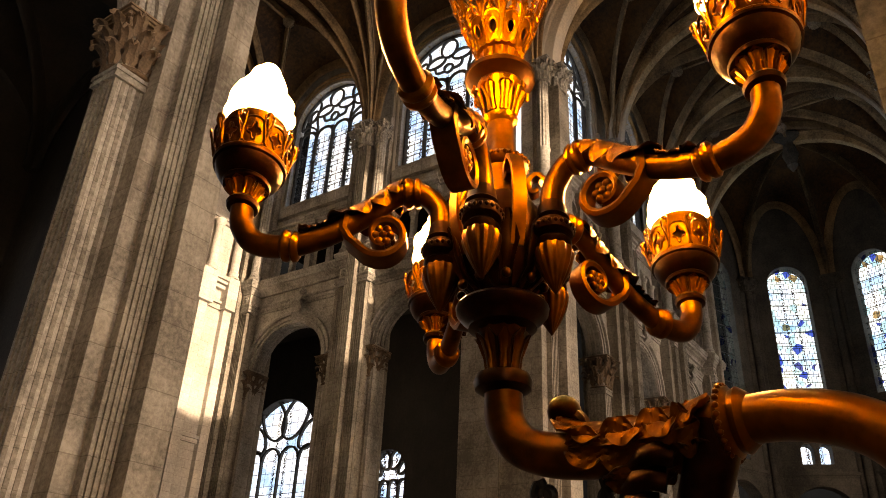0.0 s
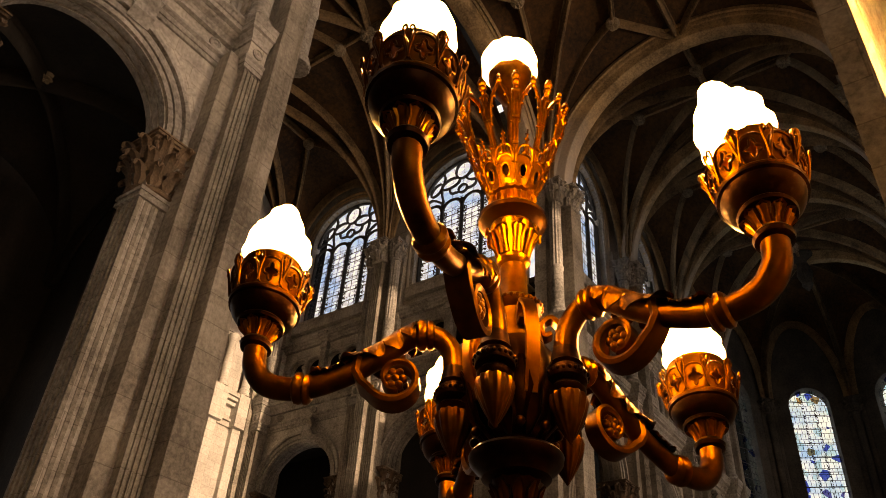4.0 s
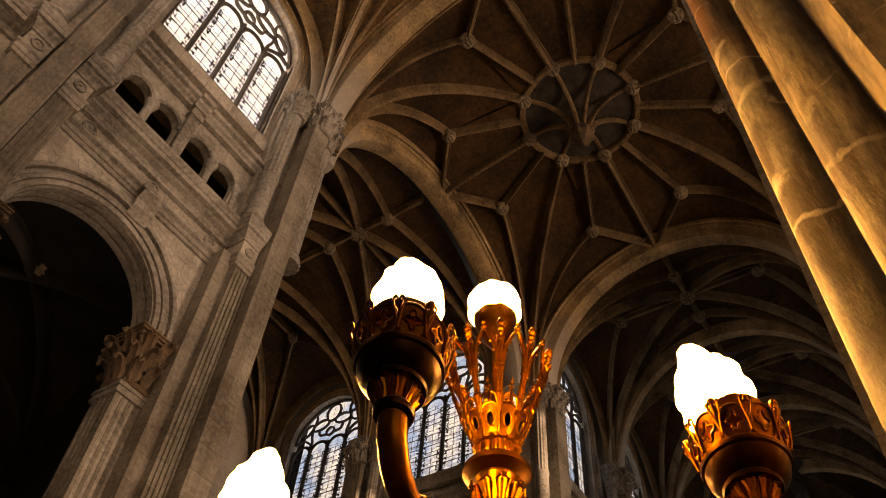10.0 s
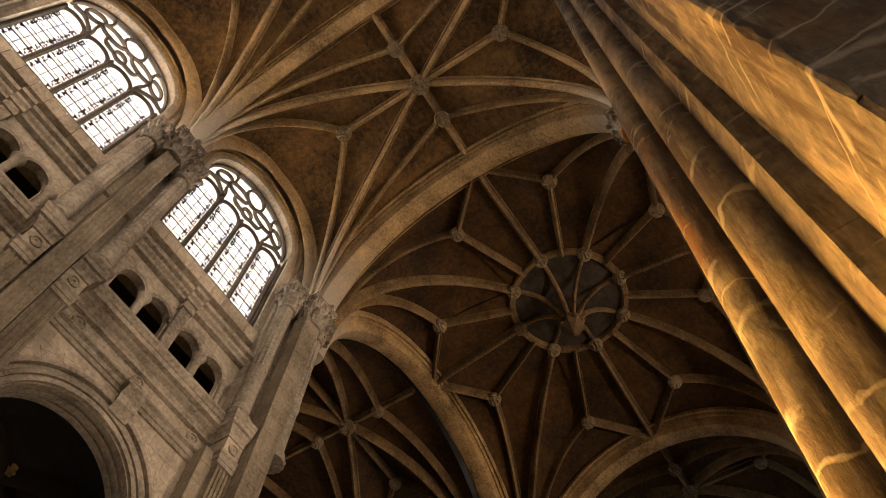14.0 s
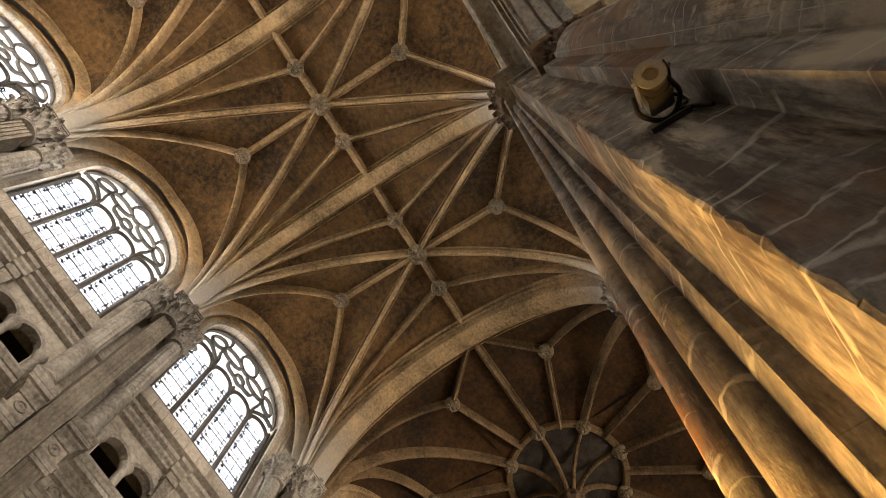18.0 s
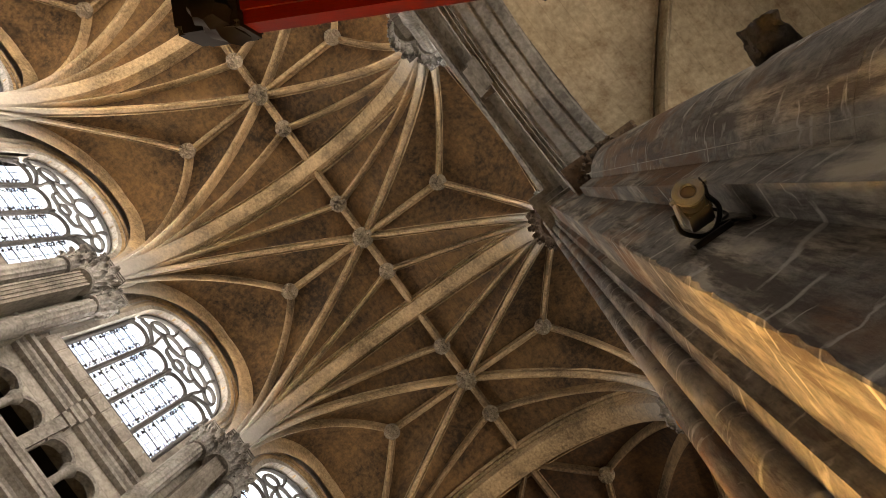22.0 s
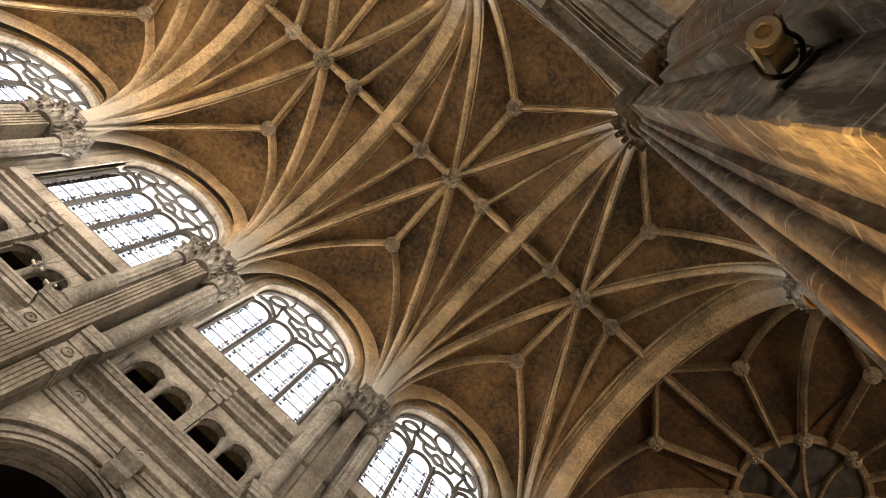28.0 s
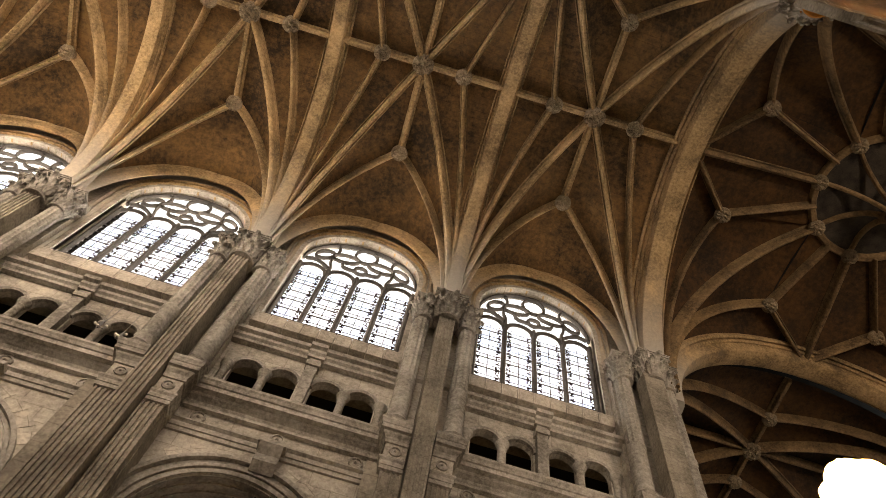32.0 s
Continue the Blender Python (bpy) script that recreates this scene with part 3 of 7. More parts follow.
def floor_and_shell():
    bm = bmesh.new()
    box(bm, -36, 64, -24, 42, -0.3, 0.0)
    part("floor", bm, PAVING, None, kind="structure")
    tagged(bpy.data.objects["floor"], "worn grey stone church floor", "floor")
    # unseen shell, added to keep the sky's light out
    for name, b in (("outer_wall_north", (-36, 64, 41, 42, 0, 37)), ("outer_wall_west", (-36, -35, -23, 41, 0, 37)), ("outer_wall_east", (63, 64, -23, 41, 0, 37)), ("roof_slab", (-36, 64, -24, 42, 37, 37.5))):
        bm = bmesh.new(); box(bm, *b)
        tagged(part(name, bm, VOID, None, kind="structure"), "unseen black shell, added to keep stray skylight out", "wall")
    bm = bmesh.new()
    # unseen wall; its lower opening is added for a fill lamp
    arch_panel(bm, -36, 64, 0, 13, 20.2, 3.4, 2.5, 7.5, -24, -23)
    arch_panel(bm, -36, 64, 13, 37, 20.2, 3.4, 21.5, 29.0, -24, -23)
    tagged(part("outer_wall_south", bm, VOID, None, kind="structure"), "plain dark stone wall with two tall window openings", "wall")


ARC_X, ARC_Z = -0.45, 13.6


# --- one bay of the main wall, face at y = 0, wall towards +y ---
def bay_wall(name="bay_wall"):
    h = BAY / 2
    bm = bmesh.new()
    arch_panel(bm, -h, h, 0, 16.6, ARC_X, 2.1, 0, ARC_Z, 0.0, 0.8, 24)
    box(bm, -h, h, 0.05, 1.3, 16.6, 18.35)
    for x0, x1, cx in ((-h, -1.18, -1.70), (-1.18, 0, -0.66), (0, 1.18, 0.66), (1.18, h, 1.70)):
        arch_panel(bm, x0, x1, 18.35, 21.3, cx, 0.44, 18.42, 20.14, 0.22, 0.44, 10)
    box(bm, -h, h, 0.10, 1.3, 21.3, 21.75)
    arch_panel(bm, -h, h, 21.75, 33.1, 0, 2.34, 23.3, 28.75, 0.22, 0.80, 20)
    wall = part(name, bm, WALL, None, kind="structure")
    tagged(wall, "pale ashlar nave wall with round arcade arch, gallery openings and clerestory", "wall")
    # archivolt mouldings of the arcade
    for r, w, o in ((2.10, 0.14, 0.04), (2.26, 0.10, 0.09), (2.38, 0.10, 0.06), (2.50, 0.12, 0.17)):
        bm = bmesh.new()
        sweep(bm, arc(ARC_X, ARC_Z, r + w / 2, 0, 180, 32, -o / 2 + 0.01), [(-0.5 * o - 0.02, -w / 2), (0.5 * o, -w / 2), (0.62 * o, 0), (0.5 * o, w / 2), (-0.5 * o - 0.02, w / 2)], side=(0, -1, 0))
        part("archivolt", bm, CARVED, wall, smooth=True)
    # roll mouldings on the underside of the arch
    for y in (0.14, 0.40, 0.66):
        bm = bmesh.new()
        sweep(bm, arc(ARC_X, ARC_Z, 2.08, 0, 180, 32, y), [(-0.09, 0.03), (-0.07, -0.03), (-0.03, -0.02), (0.0, -0.07), (0.03, -0.02), (0.07, -0.03), (0.09, 0.03)], side=(0, -1, 0))
        part("soffit_moulding", bm, CARVED, wall, smooth=True)
    bm = bmesh.new()
    nv = 15
    a0, a1 = math.pi * (0.012), math.pi * (1 / nv - 0.012)
    vv = []
    for y in (-0.012, 0.10):
        for r, a in ((2.63, a0), (3.02, a0), (3.02, a1), (2.63, a1)):
            vv.append(bm.verts.new((r * math.cos(a), y, r * math.sin(a))))
    bm.faces.new(vv[:4]), bm.faces.new(vv[4:])
    for i in range(4):
        bm.faces.new((vv[i], vv[(i + 1) % 4], vv[4 + (i + 1) % 4], vv[4 + i]))
    me = mesh_of("voussoir", bm, WALL)
    for i in range(nv):
        if i in (0, nv - 1):
            continue
        twin("voussoir", me, wall, Matrix.Translation((ARC_X, 0, ARC_Z)) @ Matrix.Rotation(-math.pi * i / nv, 4, "Y"))
    # keystone scroll
    bm = bmesh.new()
    sweep(bm, [(0, -0.05, 15.95), (0, -0.22, 16.15), (0, -0.16, 16.45), (0, -0.36, 16.7), (0, -0.30, 16.78)], [(-0.26, -0.1), (0.26, -0.1), (0.30, 0.1), (-0.30, 0.1)], side=(1, 0, 0))
    box(bm, -0.36, 0.36, -0.40, 0.0, 16.72, 16.86)
    part("keystone", bm, CARVED, wall, "carved scroll keystone")
    # architrave, frieze roundels, cornice
    bm = bmesh.new()
    moulding(bm, -h, h, ARCHITRAVE)
    part("architrave", bm, CARVED, wall)
    bm = bmesh.new()
    moulding(bm, -h, h, CORNICE)
    part("cornice", bm, CARVED, wall, "deep moulded cornice")
    bm = bmesh.new()
    lathe(bm, [(0.20, 0.0), (0.20, 0.06), (0.14, 0.08), (0.13, 0.04), (0.06, 0.05), (0.02, 0.10)], 14, (0, 0, 0), Matrix.Rotation(radians(90), 3, "X"))
    ros = mesh_of("rosette", bm, CARVED, True)
    for x in (-2.1, 0.0, 2.1):
        twin("rosette", ros, wall, Matrix.Translation((x, 0.04, 17.36)))
    # gallery colonnettes and archlets
    bm = bmesh.new()
    lathe(bm, [(0.19, 0), (0.19, 0.12), (0.13, 0.18), (0.12, 1.42), (0.15, 1.46), (0.13, 1.5), (0.21, 1.66), (0.21, 1.74)], 14)
    col = mesh_of("colonnette", bm, CARVED, True)
    for x in (-1.18, 1.18, -2.3, 2.3):
        twin("colonnette", col, wall, Matrix.Translation((x, 0.18, 18.42)))
    bm = bmesh.new()
    box(bm, -0.17, 0.17, -0.02, 0.24, 18.35, 21.3), box(bm, -0.22, 0.22, -0.08, 0.24, 18.35, 18.6), box(bm, -0.22, 0.22, -0.08, 0.24, 20.9, 21.12)
    part("gallery_pilaster", bm, CARVED, wall)
    bm = bmesh.new()
    sweep(bm, arc(0, 0, 0.50, 0, 180, 12), [(-0.05, -0.07), (0.06, -0.07), (0.09, 0), (0.06, 0.07), (-0.05, 0.07)], side=(0, -1, 0))
    ar = mesh_of("archlet", bm, CARVED, True)
    for x in (-1.70, -0.66, 0.66, 1.70):
        twin("archlet", ar, wall, Matrix.Translation((x, 0.20, 20.14)))
    # black stone gives the passage its shade
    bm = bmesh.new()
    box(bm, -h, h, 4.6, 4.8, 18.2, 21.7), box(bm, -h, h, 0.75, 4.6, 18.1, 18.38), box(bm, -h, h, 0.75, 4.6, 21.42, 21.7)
    part("gallery_back", bm, VOID, wall, "passage behind the gallery, its shade put into black stone")
    # sill courses below the window
    bm = bmesh.new()
    moulding(bm, -h, h, STRING)
    part("string_course", bm, CARVED, wall)
    bm = bmesh.new()
    moulding(bm, -0.26, 0.26, [(o + 0.12, z) for o, z in STRING])
    part("string_block", bm, CARVED, wall)
    bm = bmesh.new()
    nb = 9
    wd = 4.9 / nb
    box(bm, 0.01, wd - 0.01, -0.06, 0.24, 22.35, 22.95)
    sb = mesh_of("sill_block", bm, WALL)
    for i in range(nb):
        twin("sill_block", sb, wall, Matrix.Translation((-2.45 + i * wd, 0, 0)))
    # orders round the window head
    for r, w, y, o in ((2.34, 0.14, 0.30, 0.16), (2.52, 0.18, 0.20, 0.14), (2.76, 0.16, 0.16, 0.22)):
        bm = bmesh.new()
        path = [Vector((r + w / 2, y, 23.0))] + arc(0, 28.75, r + w / 2, 0, 180, 30, y) + [Vector((-r - w / 2, y, 23.0))]
        sweep(bm, path, [(-o, -w / 2), (0, -w / 2), (0.05, 0), (0, w / 2), (-o, w / 2)], side=(0, -1, 0))
        part("window_order", bm, RIB, wall, smooth=True)
    return wall


def clear_window(name="window_1", lower=False, glass=None):
    """Four round-headed lights below a net of circles and lens shapes."""
    glass = glass or GLASS
    win = thing(name, "tall clerestory window, four leaded lights under round stone tracery", "window", kind="structure")
    R, zs, zb = 2.34, 28.75, 23.3
    bar = [(-0.09, -0.075), (-0.02, -0.10), (0.10, -0.04), (0.10, 0.04), (-0.02, 0.10), (-0.09, 0.075)]
    thin = [(q * 0.75, p * 0.66) for q, p in bar]
    bm = bmesh.new()
    box(bm, -R, R, -0.12, 0.12, zb - 0.06, zb + 0.12)
    part("window_sill", bm, MULLION, win)
    me = None
    for x in (-2.27, -1.16, 0.0, 1.16, 2.27):
        if me is None:
            bm = bmesh.new()
            sweep(bm, [(0, 0, zb + 0.1), (0, 0, 28.3)], bar, side=(0, -1, 0))
            me = mesh_of("mullion", bm, MULLION)
        twin("mullion", me, win, Matrix.Translation((x, 0, 0)))
    bm = bmesh.new()
    sweep(bm, arc(0, 0, 0.54, 0, 180, 14), [(q * 0.55, p) for q, p in bar], side=(0, -1, 0))
    me = mesh_of("light_head", bm, MULLION, True)
    for x in (-1.74, -0.58, 0.58, 1.74):
        twin("light_head", me, win, Matrix.Translation((x, 0, 27.9)))

    def ring(cx, cz, rx, rz, tilt, n=22):
        b2 = bmesh.new()
        c, s = math.cos(radians(tilt)), math.sin(radians(tilt))
        pts = []
        for i in range(n):
            a = 2 * math.pi * i / n
            u, v = rx * math.cos(a), rz * math.sin(a)
            pts.append((cx + c * u - s * v, 0, cz + s * u + c * v))
        sweep(b2, pts, thin, side=(0, -1, 0), closed=True)
        part("tracery_ring", b2, MULLION, win, smooth=True)

    # a tall eye at the top, lying almonds, outer leaf shapes and a small round between the middle lights
    ring(0, 30.34, 0.46, 0.60, 0)
    ring(0, 28.98, 0.25, 0.27, 0, 16)
    for s in (-1, 1):
        ring(0.74 * s, 29.66, 0.54, 0.32, -8 * s)
        ring(1.58 * s, 29.55, 0.44, 0.27, -52 * s)
        for ctrl in (((1.16, 28.2), (1.14, 28.6), (1.24, 29.0), (1.27, 29.45)), ((0.22, 28.85), (0.48, 28.86), (0.72, 28.96), (0.80, 29.34)), ((1.20, 28.45), (1.55, 28.78), (1.85, 28.92), (2.2, 28.8)), ((1.15, 29.85), (1.12, 30.3), (1.22, 30.6))):
            b2 = bmesh.new()
            sweep(b2, smooth_path([(x * s, 0, z) for x, z in ctrl], 4), thin, side=(0, -1, 0))
            part("tracery_bar", b2, MULLION, win, smooth=True)
    bm = bmesh.new()
    sweep(bm, arc(0, zs, R - 0.05, 0, 180, 28), thin, side=(0, -1, 0))
    part("outer_ring", bm, MULLION, win, smooth=True)
    # lights: one pane each, in rows between the saddle bars
    bm = bmesh.new()
    box(bm, -0.50, 0.50, -0.006, 0.006, zb + 0.1, 27.9)
    pm = mesh_of("pane", bm, glass)
    bm = bmesh.new()
    box(bm, -0.52, 0.52, -0.035, -0.01, -0.018, 0.018)
    sm = mesh_of("saddle_bar", bm, LEAD)
    for x in (-1.74, -0.58, 0.58, 1.74):
        p = twin("pane", pm, win, Matrix.Translation((x, 0.03, 0)), "leaded clear glass with a painted border")
        p.visible_shadow = False
        for k in range(6):
            twin("saddle_bar", sm, win, Matrix.Translation((x, 0.02, zb + 0.75 + 0.66 * k)))
    bm = bmesh.new()
    v = [bm.verts.new((x, 0.03, z)) for x, z in [(R - 0.02, 27.9)] + [(p.x, p.z) for p in arc(0, zs, R - 0.02, 0, 180, 24)] + [(-R + 0.02, 27.9)]]
    bm.faces.new(v)
    p = part("tracery_pane", bm, CLEAR, win, "leaded clear glass in the tracery")
    p.visible_shadow = False
    return win


def fluted(bm, hw, y0, y1, z0, z1, n=5):
    """A pilaster with shallow flutes in its face, which looks to -y."""
    w = 2 * hw / (2 * n + 1)
    pts = []
    for i in range(2 * n + 1):
        x = -hw + i * w
        d = 0.045 if i % 2 else 0.0
        pts += [(x, y0 + d), (x + w, y0 + d)]
    loop = [(-hw, y1)] + pts + [(hw, y1)]
    lo = [bm.verts.new((x, y, z0)) for x, y in loop]
    hi = [bm.verts.new((x, y, z1)) for x, y in loop]
    m = len(loop)
    for i in range(m):
        bm.faces.new((lo[i], lo[(i + 1) % m], hi[(i + 1) % m], hi[i]))


def fluted_shaft(bm, cx, cy, h, z0, z1, n=4):
    """A square shaft with flutes on every side."""
    loop = []
    w = 2 * h / (2 * n + 1)
    for q in range(4):
        c, s = (1, 0, -1, 0)[q], (0, 1, 0, -1)[q]
        for i in range(2 * n + 1):
            d = h - (0.05 if i % 2 else 0.0)
            for e in (0, 1):
                t = -h + (i + e) * w
                loop.append((cx + c * d - s * t, cy + s * d + c * t))
    lo = [bm.verts.new((x, y, z0)) for x, y in loop]
    hi = [bm.verts.new((x, y, z1)) for x, y in loop]
    m = len(loop)
    for i in range(m):
        bm.faces.new((lo[i], lo[(i + 1) % m], hi[(i + 1) % m], hi[i]))


def nave_pier(label="tall clustered limestone pier with fluted pilaster and leafy capitals", wide=False, sides=(-1, 1), right=True):
    pier = thing("pier", label, "pier", "nave piers")
    k = 1.12 if wide else 1.0
    # the middle shaft runs unbroken from the floor to the vault
    pa, pb = ((-0.25, 0.75) if right else (-0.25, 0.45)) if wide else (-0.27, 0.27)
    bm = bmesh.new()
    box(bm, -1.25, 0.90 * k if right else 0.47, -0.50, 1.35, 0, 17.0)
    part("core", bm, COURSED, pier)
    bm = bmesh.new()
    if wide:
        box(bm, pa, pb, -1.05, -0.45, 0, 24.6)
    else:
        fluted(bm, 0.27, -0.98, -0.05, 0, 24.6, 4)
    part("pilaster", bm, COURSED, pier)
    flanks = [(pa - 0.06 - 0.54, pa - 0.06), (pb + 0.06, pb + 0.06 + 0.54)][:2 if right else 1]
    for x0, x1 in flanks:
        bm = bmesh.new()
        fluted(bm, 0.27, -0.72, -0.45, 0, 16.55, 4)
        bmesh.ops.translate(bm, verts=bm.verts, vec=((x0 + x1) / 2, 0, 0))
        part("flanking_pilaster", bm, COURSED, pier)
    for s in sides:
        ax = -1.55 if s < 0 else 0.62
        bm = bmesh.new()
        fluted_shaft(bm, ax, 0.38, 0.40, 0, 12.1)
        part("arcade_pilaster", bm, COURSED, pier)
        bm = bmesh.new()
        for o, z0, z1 in ((0.46, 11.75, 11.85), (0.43, 11.85, 11.93), (0.47, 11.93, 12.03)):
            box(bm, ax - o, ax + o, 0.38 - o, 0.38 + o, z0, z1)
        part("neck_moulding", bm, CARVED, pier)
        # the capital's shade is put into the brown stone
        capital(pier, "arcade_capital", BROWN, "leafy carved capital below the arcade arch, its shade put into brown stone", 0.50, 1.40, 24, (ax, 0.34, 12.05), 9)
        bm = bmesh.new()
        box(bm, ax - 0.50, ax + 0.50, -0.10, 0.90, 13.45, 13.58)
        part("impost", bm, CARVED, pier)
    bm = bmesh.new()
    e = 1.25 * k if right else 0.55
    box(bm, -2.05, e, -1.12, 1.5, 0, 0.9), box(bm, -2.15, e + 0.1, -1.2, 1.6, 0, 0.35)
    part("base", bm, CARVED, pier)
    # entablature breaks forward over the flanking pilasters only
    blocks = [(x0 - 0.04 * (x0 < 0), x1 + 0.04 * (x1 > 0)) for x0, x1 in flanks]
    for nm, prof in (("architrave_block", ARCHITRAVE), ("cornice_block", CORNICE)):
        for side, (x0, x1) in zip((-1, 1), blocks):
            bm = bmesh.new()
            g, y = 0.5, -0.70
            rings = []
            for o, z in prof:
                a, b = (x0 - o * g, x1) if side < 0 else (x0, x1 + o * g)
                rings.append([bm.verts.new(q) for q in ((a, 0.2, z), (a, y - o * g, z), (b, y - o * g, z), (b, 0.2, z))])
            for ra, rb in zip(rings, rings[1:]):
                for j in range(4):
                    bm.faces.new((ra[j], ra[(j + 1) % 4], rb[(j + 1) % 4], rb[j]))
            bm.faces.new(rings[0]), bm.faces.new(rings[-1])
            part(nm, bm, CARVED, pier)
    for x0, x1 in blocks:
        bm = bmesh.new(); box(bm, x0, x1, -0.70, 0.2, 17.0, 17.65)
        part("frieze_block", bm, WALL, pier)
        bm = bmesh.new()
        lathe(bm, [(0.17, 0.0), (0.17, 0.05), (0.12, 0.07), (0.11, 0.03), (0.05, 0.04), (0.02, 0.08)], 14, ((x0 + x1) / 2, -0.70, 17.33), Matrix.Rotation(radians(90), 3, "X"))
        part("rosette", bm, CARVED, pier, smooth=True)
    for s in (-1, 1):
        bm = bmesh.new()
        lathe(bm, [(0.38, 0.0), (0.40, 0.07), (0.33, 0.13), (0.31, 0.2), (0.37, 0.29), (0.30, 0.38), (0.285, 0.46), (0.28, 2.3), (0.31, 2.36), (0.31, 2.46), (0.27, 2.52)], 28, (s * 0.80, -0.50, 18.38))
        part("column_drum", bm, CARVED, pier, smooth=True)
        bm = bmesh.new()
        lathe(bm, [(0.22, -0.02), (0.40, -0.02), (0.43, 0.05), (0.42, 0.12), (0.36, 0.16)], 64, (s * 0.80, -0.50, 18.36), lobes=16, depth=0.035)
        part("gadrooned_foot", bm, CARVED, pier, smooth=True)
        bm = bmesh.new()
        lathe(bm, [(0.265, 0), (0.25, 3.8)], 60, (s * 0.80, -0.50, 20.86), lobes=12, depth=0.06)
        part("fluted_shaft", bm, CARVED, pier, smooth=True)
        capital(pier, "shaft_capital", CARVED, "leafy carved capital at the vault's foot", 0.32, 1.25, 20, (s * 0.76, -0.52, 24.5), 8)
    capital(pier, "main_capital", CARVED, "leafy carved capital at the vault's foot", 0.42, 1.3, 24, (0.2 if wide else 0, -0.74, 24.46), 9)
    bm = bmesh.new()
    box(bm, -0.98, 0.98, -0.08, 0.5, 18.3, 26.5)
    part("upper_core", bm, WALL, pier)
    return pier


# --- vaults ---
def rib_curve(c, e, n=14):
    c, e = Vector(c), Vector(e)
    return [Vector((c.x + (e.x - c.x) * (1 - math.cos(t)), c.y + (e.y - c.y) * (1 - math.cos(t)), c.z + (e.z - c.z) * math.sin(t))) for t in (math.pi / 2 * i / n for i in range(n + 1))]


def both(half):
    """A rib's profile from its left half."""
    return half + [(-a, b) for a, b in half[::-1] if a]


RIB_SMALL = both([(-0.175, 0.06), (-0.185, -0.07), (-0.15, -0.13), (-0.125, -0.06), (-0.105, -0.02), (-0.095, -0.34), (-0.06, -0.46), (0, -0.50)])
RIB_THIN = [(a * 0.78, b) for a, b in RIB_SMALL]
RIB_BIG = both([(-0.47, 0.1), (-0.48, -0.05), (-0.43, -0.11), (-0.40, -0.04), (-0.375, 0.0), (-0.365, -0.16), (-0.33, -0.21), (-0.30, -0.17), (-0.285, -0.21), (-0.28, -0.50), (-0.255, -0.56), (-0.16, -0.60), (0, -0.615)])
RIB_RIDGE = both([(-0.15, 0.05), (-0.16, -0.06), (-0.11, -0.10), (-0.09, -0.07), (-0.085, -0.34), (0, -0.38)])


def web_between(bm, a, b, m=5):
    """Ruled cells between two ribs, a little hollow upwards."""
    rows = []
    for k in range(m + 1):
        t = k / m
        rows.append([bm.verts.new(p.lerp(q, t) + Vector((0, 0, 0.22 * (p - q).length * t * (1 - t)))) for p, q in zip(a, b)])
    for r, s in zip(rows, rows[1:]):
        for i in range(len(r) - 1):
            bm.faces.new((r[i], r[i + 1], s[i + 1], s[i]))


def rib(name, pts, prof, parent, mat=None, side=None):
    bm = bmesh.new()
    sweep(bm, pts, prof, side=side)
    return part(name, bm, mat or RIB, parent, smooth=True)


def boss_mesh(r=0.34):
    """A round carved boss: a ball of knotted leaves with deep hollows between them, on a rimmed disc."""
    bm = bmesh.new()
    rim = [(r * 0.7, 0.30), (r * 0.96, 0.16), (r * 1.02, 0.08), (r * 0.98, 0.0), (r * 0.86, -0.02)]
    k = 12
    dome = [(r * 0.97 * math.cos(math.pi / 2 * i / k), -0.04 - r * 0.72 * math.sin(math.pi / 2 * i / k)) for i in range(k + 1)]
    lathe(bm, rim + dome[:-1] + [(0.01, dome[-1][1])], 44)
    for v in bm.verts:
        if v.co.z < -0.03:
            d = noise.voronoi(Vector((v.co.x, v.co.y, v.co.z)) * (2.6 / r))[0]
            gap = max(0.0, 1.0 - (d[1] - d[0]) / 0.30)
            q = v.co.copy(); q.z *= 1.2
            v.co -= q.normalized() * (r * 0.34 * gap ** 1.5) * min(1.0, -v.co.z * 12)
    return mesh_of("boss", bm, BOSS, True)


